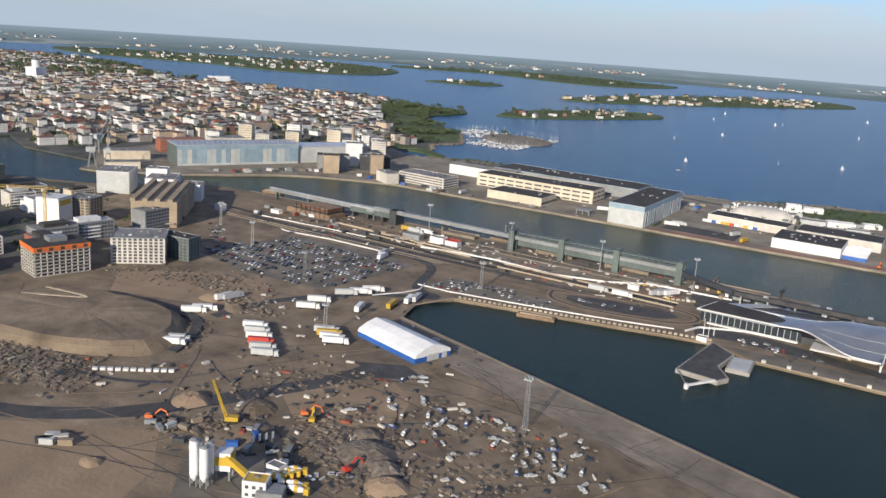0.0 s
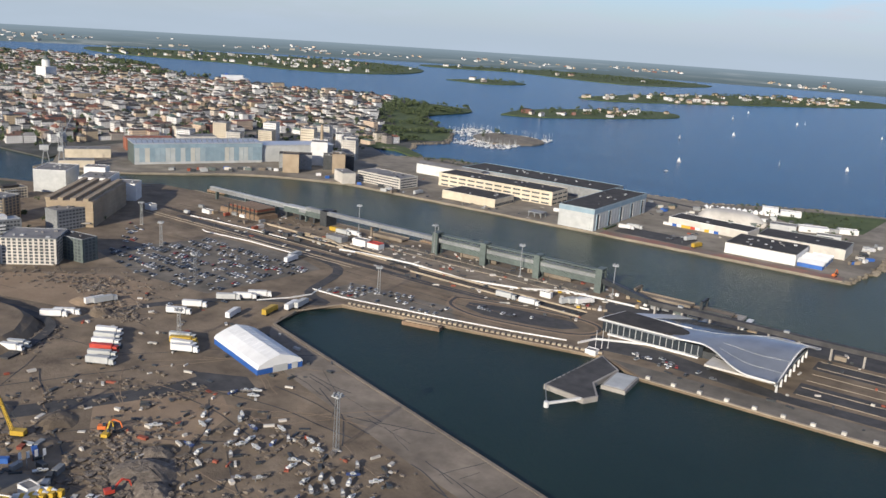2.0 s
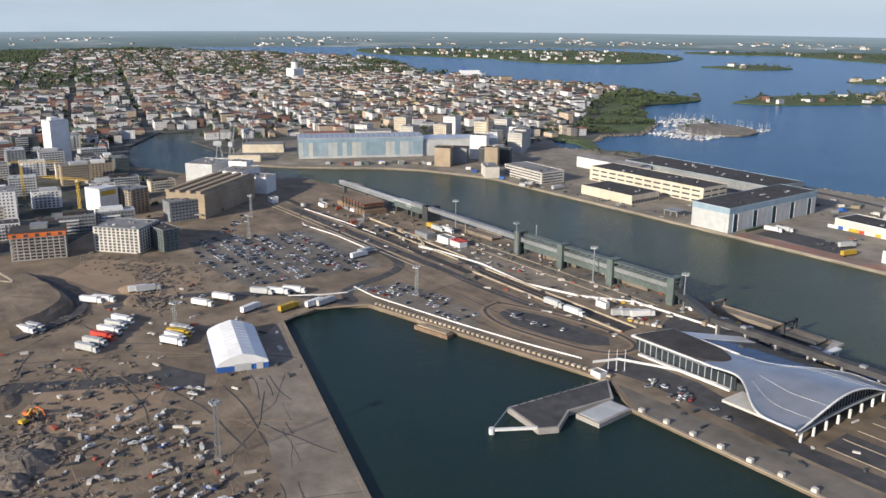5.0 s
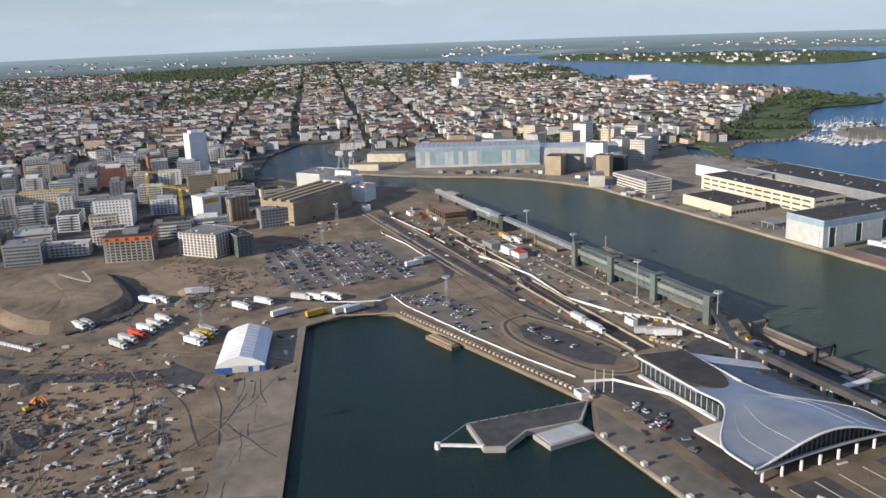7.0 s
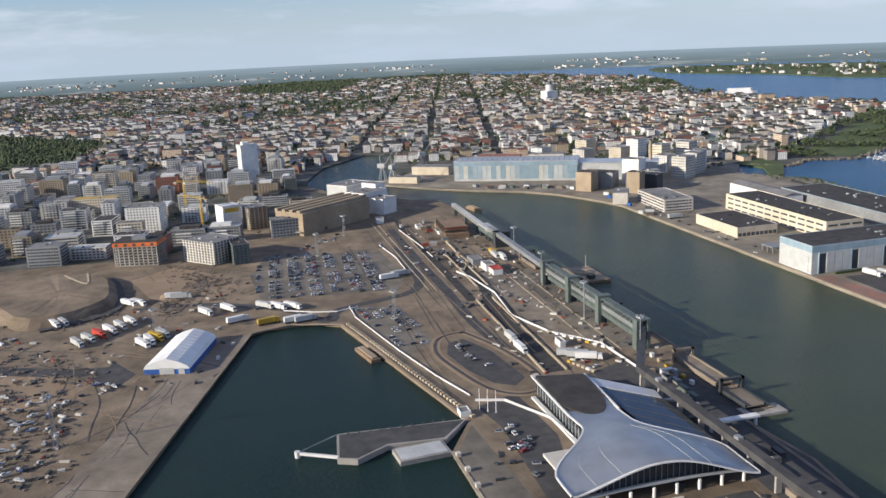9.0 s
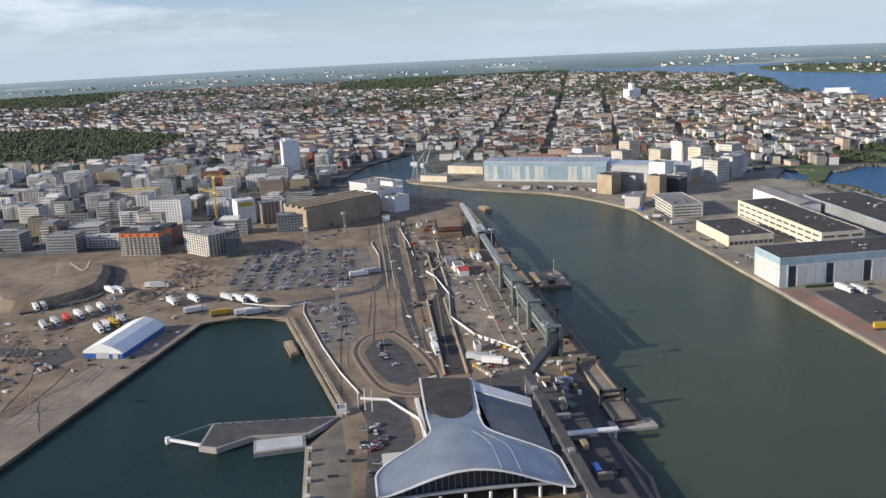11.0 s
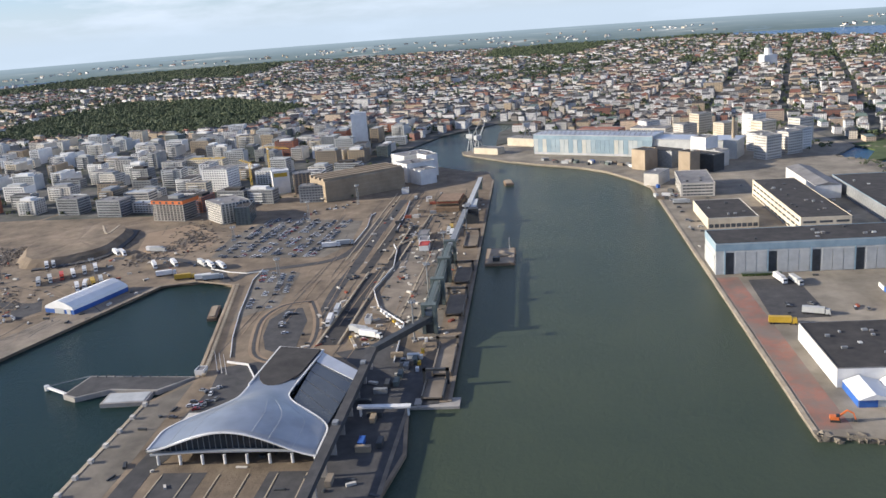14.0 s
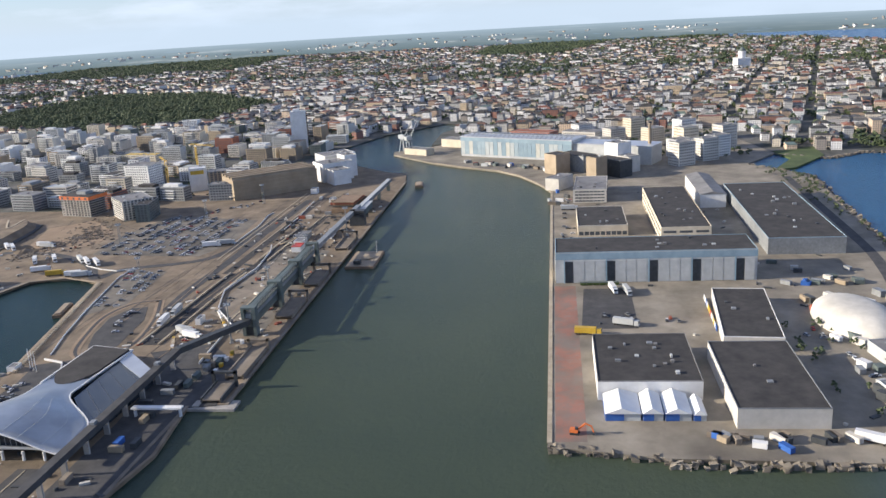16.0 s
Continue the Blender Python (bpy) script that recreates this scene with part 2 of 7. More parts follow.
SKYBLUE = surface("pale_blue_sheet", [(0.3, (0.23, 0.33, 0.39)), (0.7, (0.31, 0.41, 0.47))], scale=0.15, stain=0.2, rough=0.6)
PALEGREY = surface("pale_grey_sheet", [(0.3, (0.42, 0.43, 0.42)), (0.7, (0.54, 0.55, 0.53))], scale=0.15, stain=0.2, rough=0.6)
HALLPANEL = surface("hall_panel", [(0.0, (0.44, 0.47, 0.46)), (0.30, (0.30, 0.38, 0.42)), (0.55, (0.52, 0.51, 0.45)), (0.78, (0.24, 0.33, 0.38))], scale=0.1, pick="object", stain=0.2, rough=0.6)
RUST = surface("rust_red", [(0.3, (0.24, 0.06, 0.035)), (0.7, (0.36, 0.10, 0.055))], scale=0.2, stain=0.35, rough=0.8)
ORANGE = surface("orange_sheet", [(0.3, (0.62, 0.14, 0.03)), (0.7, (0.75, 0.20, 0.05))], scale=0.4, stain=0.3, rough=0.6)
YELLOW = surface("yellow_paint", [(0.3, (0.52, 0.33, 0.03)), (0.7, (0.62, 0.41, 0.05))], scale=0.3, stain=0.25, rough=0.5)
RED = surface("red_paint", [(0.3, (0.50, 0.05, 0.03)), (0.7, (0.60, 0.08, 0.05))], scale=0.3, stain=0.25, rough=0.5)
RUBBER = surface("rubber", [(0.3, (0.018, 0.018, 0.018)), (0.7, (0.03, 0.03, 0.03))], scale=1.0, rough=0.9)
WOOD = surface("timber", [(0.3, (0.20, 0.13, 0.08)), (0.7, (0.32, 0.22, 0.14))], scale=0.3, stain=0.3)
CARPAINT = surface("car_paint", [(0.0, (0.62, 0.62, 0.62)), (0.27, (0.05, 0.05, 0.055)), (0.50, (0.32, 0.33, 0.34)), (0.72, (0.05, 0.07, 0.11)), (0.77, (0.30, 0.03, 0.025)), (0.81, (0.14, 0.14, 0.14))], pick="object", stain=0.1, rough=0.3, scale=1.0)
CARMIX = surface("car_paints", [(0.0, (0.62, 0.62, 0.62)), (0.30, (0.04, 0.04, 0.045)), (0.58, (0.30, 0.31, 0.31)), (0.74, (0.05, 0.07, 0.11)), (0.79, (0.30, 0.03, 0.025)), (0.83, (0.14, 0.14, 0.14))], pick="island", stain=0.1, rough=0.35, scale=1.0)
TRAILER = surface("trailer_sheet", [(0.0, (0.72, 0.72, 0.70)), (0.55, (0.55, 0.56, 0.56)), (0.72, (0.50, 0.06, 0.04)), (0.82, (0.62, 0.38, 0.05)), (0.91, (0.08, 0.16, 0.36))], pick="object", stain=0.15, rough=0.5, scale=0.5)
BOATHULL = surface("boat_hull", [(0.0, (0.62, 0.62, 0.60)), (0.45, (0.34, 0.34, 0.33)), (0.65, (0.05, 0.08, 0.20)), (0.78, (0.22, 0.20, 0.18))], pick="object", stain=0.1, rough=0.35, scale=0.6)
HOUSE = facade("town_plaster", [(0.0, (0.64, 0.57, 0.46)), (0.13, (0.76, 0.74, 0.70)), (0.38, (0.57, 0.45, 0.30)), (0.46, (0.79, 0.78, 0.75)), (0.68, (0.42, 0.31, 0.22)), (0.73, (0.62, 0.48, 0.35)), (0.80, (0.50, 0.49, 0.46)), (0.91, (0.34, 0.30, 0.26)), (0.96, (0.30, 0.14, 0.10))])
TOWNROOF = surface("town_roof", [(0.0, (0.060, 0.056, 0.052)), (0.30, (0.12, 0.115, 0.11)), (0.48, (0.25, 0.11, 0.075)), (0.60, (0.05, 0.05, 0.05)), (0.76, (0.30, 0.29, 0.275)), (0.86, (0.17, 0.10, 0.075)), (0.95, (0.13, 0.18, 0.155))], pick="island", stain=0.3, rough=0.75, scale=0.15)
NEWWALL = facade("new_plaster", [(0.0, (0.66, 0.64, 0.60)), (0.35, (0.48, 0.46, 0.42)), (0.5, (0.62, 0.55, 0.42)), (0.65, (0.26, 0.24, 0.22)), (0.8, (0.40, 0.23, 0.15)), (0.9, (0.58, 0.57, 0.55))])


# ---- mesh helpers ----
class Build:
    """Collects faces, with metres along and up each wall as UV, for one mesh."""

    def __init__(self):
        self.v, self.f, self.uv, self.slot = [], [], [], []

    def face(self, pts, slot=0, uv=None):
        k = len(self.v)
        self.v += [tuple(p) for p in pts]
        self.f.append(tuple(range(k, k + len(pts))))
        self.uv += uv or [(0, 0)] * len(pts)
        self.slot.append(slot)

    def solid(self, pts, quads, slots=None):
        """Shared corners, so that the whole solid is one island."""
        k = len(self.v)
        self.v += [tuple(p) for p in pts]
        for i, q in enumerate(quads):
            self.f.append(tuple(k + a for a in q))
            self.uv += [(0, 0)] * len(q)
            self.slot.append(slots[i] if slots else 0)
        return self

    def box(self, x0, y0, z0, x1, y1, z1, slot=0):
        p = [(x, y, z) for z in (z0, z1) for x, y in ((x0, y0), (x1, y0), (x1, y1), (x0, y1))]
        return self.solid(p, [(0, 3, 2, 1), (4, 5, 6, 7), (0, 1, 5, 4), (1, 2, 6, 5), (2, 3, 7, 6), (3, 0, 4, 7)], [slot] * 6)

    def beam(self, a, b, w, slot=0):
        a, b = Vector(a), Vector(b)
        d = (b - a).normalized()
        s = d.cross(Vector((0, 0, 1)) if abs(d.z) < 0.9 else Vector((1, 0, 0))).normalized() * (w / 2)
        u = d.cross(s).normalized() * (w / 2)
        p = [e + i * s + j * u for e in (a, b) for i, j in ((-1, -1), (1, -1), (1, 1), (-1, 1))]
        return self.solid(p, [(0, 1, 2, 3), (7, 6, 5, 4), (0, 4, 5, 1), (1, 5, 6, 2), (2, 6, 7, 3), (3, 7, 4, 0)], [slot] * 6)

    def tube(self, a, b, r0, r1=None, n=12, slot=0):
        r1 = r0 if r1 is None else r1
        a, b = Vector(a), Vector(b)
        d = (b - a).normalized()
        s = d.cross(Vector((0, 0, 1)) if abs(d.z) < 0.9 else Vector((1, 0, 0))).normalized()
        u = d.cross(s)
        p = [e + r * (math.cos(q) * s + math.sin(q) * u) for e, r in ((a, r0), (b, r1)) for q in [2 * math.pi * i / n for i in range(n)]]
        quads = [(i, (i + 1) % n, n + (i + 1) % n, n + i) for i in range(n)] + [tuple(range(n - 1, -1, -1)), tuple(range(n, 2 * n))]
        return self.solid(p, quads, [slot] * len(quads))

    def prism(self, pts, z0, z1, slot=0, side=None):
        """Upright walls on a plan, with top; concave plans are allowed."""
        n = len(pts)
        area = sum(pts[i][0] * pts[(i + 1) % n][1] - pts[(i + 1) % n][0] * pts[i][1] for i in range(n))
        if area < 0:
            pts = pts[::-1]
        k = len(self.v)
        self.v += [(x, y, z) for z in (z0, z1) for x, y in pts]
        for i in range(n):
            j = (i + 1) % n
            self.f.append((k + i, k + j, k + n + j, k + n + i))
            w = math.dist(pts[i], pts[j])
            self.uv += [(0, 0), (w, 0), (w, z1 - z0), (0, z1 - z0)]
            self.slot.append(slot if side is None else side)
        from_top = [Vector((x, y, 0)) for x, y in pts]
        for tri in mathutils.geometry.tessellate_polygon([from_top]):
            a, b, c = tri
            cr = (from_top[b] - from_top[a]).cross(from_top[c] - from_top[a]).z
            tri = (a, b, c) if cr > 0 else (a, c, b)
            self.f.append(tuple(k + n + q for q in tri))
            self.uv += [(0, 0)] * 3
            self.slot.append(slot)
        return self

    def house(self, x, y, w, d, h, rot, rise, z=0.0, overhang=0.3):
        """A house with walls (slot 0, with UV) and a roof (slot 1): flat where rise is 0, else hipped or gabled."""
        c, s = math.cos(rot), math.sin(rot)

        def at(a, b, zz):
            return (x + a * c - b * s, y + a * s + b * c, zz)
        cs = [(-w / 2, -d / 2), (w / 2, -d / 2), (w / 2, d / 2), (-w / 2, d / 2)]
        k = len(self.v)
        self.v += [at(a, b, z) for a, b in cs] + [at(a, b, z + h) for a, b in cs]
        for i in range(4):
            j = (i + 1) % 4
            self.f.append((k + i, k + j, k + 4 + j, k + 4 + i))
            l = w if i % 2 == 0 else d
            self.uv += [(0, 0), (l, 0), (l, h), (0, h)]
            self.slot.append(0)
        k = len(self.v)
        o = overhang
        cs = [(-w / 2 - o, -d / 2 - o), (w / 2 + o, -d / 2 - o), (w / 2 + o, d / 2 + o), (-w / 2 - o, d / 2 + o)]
        if rise > 0.1:
            inset = min(w / 2 - 0.5, d * 0.28)
            self.v += [at(a, b, z + h) for a, b in cs] + [at(-w / 2 + inset, 0, z + h + rise), at(w / 2 - inset, 0, z + h + rise)]
            fs = [(0, 1, 5, 4), (1, 2, 5), (2, 3, 4, 5), (3, 0, 4), (3, 2, 1, 0)]
        else:
            self.v += [at(a, b, z + h - 0.05) for a, b in cs] + [at(a, b, z + h + 0.6) for a, b in cs]
            fs = [(4, 5, 6, 7), (0, 1, 5, 4), (1, 2, 6, 5), (2, 3, 7, 6), (3, 0, 4, 7), (3, 2, 1, 0)]
        for q in fs:
            self.f.append(tuple(k + a for a in q))
            self.uv += [(0, 0)] * len(q)
            self.slot.append(1)

    def mesh(self, name, *mats):
        me = bpy.data.meshes.new(name)
        me.from_pydata([(S * x, S * y, S * z) for x, y, z in self.v], [], self.f)
        layer = me.uv_layers.new(name="UVMap")
        layer.data.foreach_set("uv", np.array(self.uv, dtype=np.float32).ravel())
        for m in mats:
            me.materials.append(m)
        if len(mats) > 1:
            me.polygons.foreach_set("material_index", self.slot)
        me.update()
        return me


def part(name, b, mats, parent, label="", smooth=False):
    mats = mats if isinstance(mats, (list, tuple)) else [mats]
    me = b.mesh(name, *mats) if isinstance(b, Build) else b
    if smooth:
        me.polygons.foreach_set("use_smooth", [True] * len(me.polygons))
    ob = new(name, me)
    ob.parent = parent
    if label:
        ob["label"] = label
    return ob


def thing(name, x, y, z=0.0, turn=0.0, label="", category="", group="", kind=""):
    e = new(name)
    e.matrix_basis = pose(S * x, S * y, S * z, 0, 0, turn)
    return tagged(e, label, category, group, kind)


def whole(name, b, mats, label="", category="", group="", kind="", smooth=False):
    return tagged(part(name, b, mats, None, "", smooth), label, category, group, kind)


def strip(pts, width, z=0.0, b=None, thick=0.12):
    """A band of that width along a line of points."""
    b = b or Build()
    left, right = [], []
    for i, p in enumerate(pts):
        a, c = Vector(pts[max(i - 1, 0)]), Vector(pts[min(i + 1, len(pts) - 1)])
        d = (c - a).normalized()
        s = Vector((-d.y, d.x)) * width / 2
        left.append(Vector(p) + s)
        right.append(Vector(p) - s)
    for i in range(len(pts) - 1):
        q = [right[i], right[i + 1], left[i + 1], left[i]]
        b.solid([(*p, z) for p in q] + [(*p, z + thick) for p in q],
                [(4, 5, 6, 7), (0, 1, 5, 4), (1, 2, 6, 5), (2, 3, 7, 6), (3, 0, 4, 7)])
    return b


def smooth_line(pts, n=6):
    """A curve through the points (Catmull-Rom)."""
    out = []
    for i in range(len(pts) - 1):
        p0, p1, p2, p3 = [Vector(pts[max(0, min(len(pts) - 1, i + k))]) for k in (-1, 0, 1, 2)]
        for j in range(n):
            t = j / n
            out.append(0.5 * (2 * p1 + (p2 - p0) * t + (2 * p0 - 5 * p1 + 4 * p2 - p3) * t * t + (3 * p1 - p0 - 3 * p2 + p3) * t ** 3))
    return out + [Vector(pts[-1])]


def inside(x, y, poly):
    hit = False
    for i in range(len(poly)):
        (x0, y0), (x1, y1) = poly[i - 1], poly[i]
        if (y0 > y) != (y1 > y) and x < (x1 - x0) * (y - y0) / (y1 - y0) + x0:
            hit = not hit
    return hit


# ---- water, land and distance ----
CENTRE = (150.0, 500.0)
b = Build()
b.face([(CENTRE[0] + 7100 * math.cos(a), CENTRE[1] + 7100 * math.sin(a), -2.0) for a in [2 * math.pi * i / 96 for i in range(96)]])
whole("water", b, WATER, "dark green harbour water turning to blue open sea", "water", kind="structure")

HARBOUR = [(200, 780), (19, 781), (-30, 789), (-87, 783), (-90, 806), (-740, 806), (-800, 798), (-815, 770), (-900, 690), (-1000, 650), (-1000, 330), (-640, 250),
           (-640, -900), (320, -900), (320, 250), (40, 408), (-114, 459), (-338, 531), (-345, 545), (-347, 575), (-332, 598), (-133, 640), (-100, 621), (-93, 621), (-37, 621), (200, 621)]
YARD = [(-990, 748), (-962, 752), (-905, 800), (-874, 826), (-839, 866), (-800, 920), (-762, 950), (-700, 978), (-654, 992), (-41, 992), (-30, 1050), (-25, 1200), (-60, 1400), (-160, 1371), (-269, 1287), (-404, 1276),
        (-700, 1296), (-789, 1240), (-860, 1290), (-1100, 1250), (-1100, 860), (-1010, 790)]
CITY = [(-985, 340), (-985, 648), (-1060, 660), (-1180, 700), (-1300, 790), (-1290, 850), (-1180, 800), (-1040, 800), (-1080, 870), (-1080, 1230), (-850, 1290), (-815, 1350), (-850, 1400), (-825, 1470),
        (-900, 1600), (-1040, 1720), (-1130, 1840), (-1120, 2000), (-1170, 2090), (-1450, 2110), (-1750, 2010), (-2150, 1980), (-2500, 2140), (-2900, 2250), (-3500, 2050), (-4020, 1700),
        (-4150, -600), (-3500, -2000), (-2600, -1500), (-2050, -1100), (-1900, -560), (-1500, -420), (-1350, -300), (-1000, -500), (-620, -890), (-620, 260)]
b = Build().prism(CITY, -4, -0.3)
whole("ground", b, [TOWN], "dark town ground between houses, streets and gardens", "ground", kind="structure")
b = Build().prism(HARBOUR, -6, 0)
whole("harbour_ground", b, [SOIL], "brown gravel and bare earth of a harbour building site", "ground", kind="structure")
b = Build().prism(YARD, -6, 0)
whole("shipyard_ground", b, [YARDPAVE], "worn tan-brown asphalt of the shipyard peninsula", "ground", kind="structure")
ISLES = {"marina_island": [(-765, 1545), (-715, 1600), (-722, 1660), (-780, 1700), (-850, 1690), (-860, 1620), (-815, 1560)],
         "low_island": [(-1060, 2060), (-960, 2120), (-830, 2380), (-770, 2560), (-860, 2660), (-1000, 2500), (-1090, 2250)],
         "sea_fortress_island": [(-1240, 2880), (-1130, 2860), (-960, 3100), (-640, 3650), (-430, 4150), (-640, 4400), (-980, 3900), (-1200, 3300)],
         "far_island": [(-1900, 3050), (-1700, 3050), (-1650, 3250), (-1850, 3300)],
         "far_wooded_shore": [(-2150, 4050), (-1500, 3900), (-1300, 4500), (-2000, 4600), (-2600, 4000), (-2500, 3800)],
         "far_suburb_shore": [(-2700, 2700), (-2350, 2720), (-2150, 3050), (-2350, 3500), (-2900, 3600), (-3700, 2800), (-3300, 2500)]}
for name, poly in ISLES.items():
    rounded = smooth_line(poly + poly[:1], 4)[:-1]
    b = Build().prism([(p.x, p.y) for p in rounded], -4, 0.4)
    whole(name, b, [SHORE if name == "marina_island" else GRASS], "low green rocky island in the blue sea", "island", kind="structure")
b = Build().prism([(-872, 1290), (-815, 1300), (-741, 1262), (-752, 1290), (-830, 1345), (-900, 1350)], -4, 0.35)
whole("point_lawn", b, [GRASS], "small grassy point by the shore", "lawn", kind="structure")
b = Build().prism([(p.x, p.y) for p in smooth_line([(-905, 1420), (-845, 1480), (-900, 1590), (-1040, 1700), (-1125, 1830), (-1118, 2000), (-1180, 2075), (-1330, 2060), (-1250, 1850), (-1080, 1640), (-960, 1500), (-905, 1420)], 3)[:-1]], -1, 0.5)
whole("park_lawn", b, [GRASS], "large green seaside park with lawns and trees", "lawn", kind="structure")


def backdrop():
    """The far country beyond the town, a low glowing ring of land and sea at the horizon, with haze painted in."""
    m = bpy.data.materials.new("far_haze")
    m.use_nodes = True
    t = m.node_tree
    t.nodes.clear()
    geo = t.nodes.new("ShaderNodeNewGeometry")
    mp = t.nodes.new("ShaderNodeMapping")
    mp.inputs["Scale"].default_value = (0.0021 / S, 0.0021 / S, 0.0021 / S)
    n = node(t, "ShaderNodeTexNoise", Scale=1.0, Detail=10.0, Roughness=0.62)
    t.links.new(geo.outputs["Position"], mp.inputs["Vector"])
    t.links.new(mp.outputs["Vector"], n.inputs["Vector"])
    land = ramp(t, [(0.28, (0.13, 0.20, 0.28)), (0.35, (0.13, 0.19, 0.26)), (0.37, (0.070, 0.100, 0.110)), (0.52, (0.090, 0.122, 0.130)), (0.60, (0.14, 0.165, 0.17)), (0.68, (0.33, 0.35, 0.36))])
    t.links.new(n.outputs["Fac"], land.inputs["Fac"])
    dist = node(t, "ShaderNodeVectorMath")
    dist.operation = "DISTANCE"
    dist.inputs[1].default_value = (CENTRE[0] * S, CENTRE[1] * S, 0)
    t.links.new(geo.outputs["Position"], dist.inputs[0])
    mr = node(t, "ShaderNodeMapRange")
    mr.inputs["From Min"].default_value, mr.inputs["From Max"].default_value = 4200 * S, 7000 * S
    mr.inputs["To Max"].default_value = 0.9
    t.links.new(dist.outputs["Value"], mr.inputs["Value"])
    # painted haze: the colour shifts to blue-grey with distance
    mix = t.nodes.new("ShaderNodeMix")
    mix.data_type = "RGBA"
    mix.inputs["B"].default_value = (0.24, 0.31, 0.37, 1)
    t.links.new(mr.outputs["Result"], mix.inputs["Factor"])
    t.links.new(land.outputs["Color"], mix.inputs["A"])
    # the land glows evenly and takes no sunlight
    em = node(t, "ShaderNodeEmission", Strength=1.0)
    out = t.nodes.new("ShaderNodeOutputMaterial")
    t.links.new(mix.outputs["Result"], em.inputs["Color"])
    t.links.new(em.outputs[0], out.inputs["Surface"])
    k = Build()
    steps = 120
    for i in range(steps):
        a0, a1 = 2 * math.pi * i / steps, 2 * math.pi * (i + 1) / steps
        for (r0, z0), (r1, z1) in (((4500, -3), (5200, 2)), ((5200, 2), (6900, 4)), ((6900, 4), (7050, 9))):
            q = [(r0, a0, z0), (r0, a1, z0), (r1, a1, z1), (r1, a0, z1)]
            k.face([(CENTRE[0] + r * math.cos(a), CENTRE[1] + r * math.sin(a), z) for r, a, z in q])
    whole("backdrop", k, [m], "far country at the horizon, haze painted into its blue-green", "distance", kind="structure")


backdrop()


# ---- buildings ----
def add_windows(root, w, d, z0, floors, storey, sides="fbl", pitch=3.3, width=1.7, tall=1.6, mat=None, up=0.9):
    """Panes on the sides: f faces +x, l faces -y, b faces +y."""
    b = Build()
    for side in sides:
        length = d if side == "f" else w
        n = max(1, int((length - 1.0) / pitch))
        for k in range(floors):
            z = z0 + k * storey + up
            for i in range(n):
                a = (i - (n - 1) / 2) * pitch
                if side == "f":
                    b.box(w / 2, a - width / 2, z, w / 2 + .08, a + width / 2, z + tall)
                elif side == "l":
                    b.box(a - width / 2, -d / 2 - .08, z, a + width / 2, -d / 2, z + tall)
                else:
                    b.box(a - width / 2, d / 2, z, a + width / 2, d / 2 + .08, z + tall)
    ob = part("window_panes", b, mat or PANE, root)
    ob["kind"] = "stuff"


def roof_flat(root, w, d, h, mat, rng, units=3, rim=None, parapet=0.6):
    b = Build()
    for x0, y0, x1, y1 in ((-w / 2, -d / 2, w / 2, -d / 2 + .4), (-w / 2, d / 2 - .4, w / 2, d / 2), (-w / 2, -d / 2 + .4, -w / 2 + .4, d / 2 - .4), (w / 2 - .4, -d / 2 + .4, w / 2, d / 2 - .4)):
        b.box(x0, y0, h, x1, y1, h + parapet)
    part("parapet", b, rim or STEEL, root)
    part("roof", Build().box(-w / 2 + .4, -d / 2 + .4, h - 0.05, w / 2 - .4, d / 2 - .4, h + 0.15), mat, root)
    for k in range(units):
        a, c = rng.uniform(-w * .36, w * .36), rng.uniform(-d * .36, d * .36)
        s, q, t = rng.uniform(.5, min(w, 24) * .04 + .8), rng.uniform(.5, min(d, 24) * .04 + .8), rng.uniform(0.5, 1.6)
        part("roof_unit", Build().box(a - s, c - q, h + .15, a + s, c + q, h + .15 + t), rng.choice([STEEL, PALEGREY, GREYROOF, DARKSTEEL, STEEL]), root)


def block(name, x, y, w, d, h, turn, wall, roof, label, category="building", floors=0, sides="fbl", units=3, seed=1, rise=0.0, pitch=3.3, width=1.7, group="", rim=None, tall=1.6):
    """w along its own x, d along its own y."""
    rng = random.Random(seed * 7919 + int(x) * 31 + int(y))
    root = thing(name, x, y, 0, turn, label, category, group)
    part("wall", Build().box(-w / 2, -d / 2, -0.2, w / 2, d / 2, h), wall, root)
    if rise:
        b = Build()
        o = 0.4
        b.solid([(-w / 2 - o, -d / 2 - o, h), (w / 2 + o, -d / 2 - o, h), (w / 2 + o, d / 2 + o, h), (-w / 2 - o, d / 2 + o, h), (-w / 2 - o, 0, h + rise), (w / 2 + o, 0, h + rise)],
                [(0, 1, 5, 4), (2, 3, 4, 5), (1, 2, 5), (3, 0, 4), (3, 2, 1, 0)])
        part("roof", b, roof, root)
    else:
        roof_flat(root, w, d, h, roof, rng, units, rim)
    if floors:
        add_windows(root, w, d, 0.2, floors, (h - 0.4) / floors, sides, pitch, width, tall)
    return root


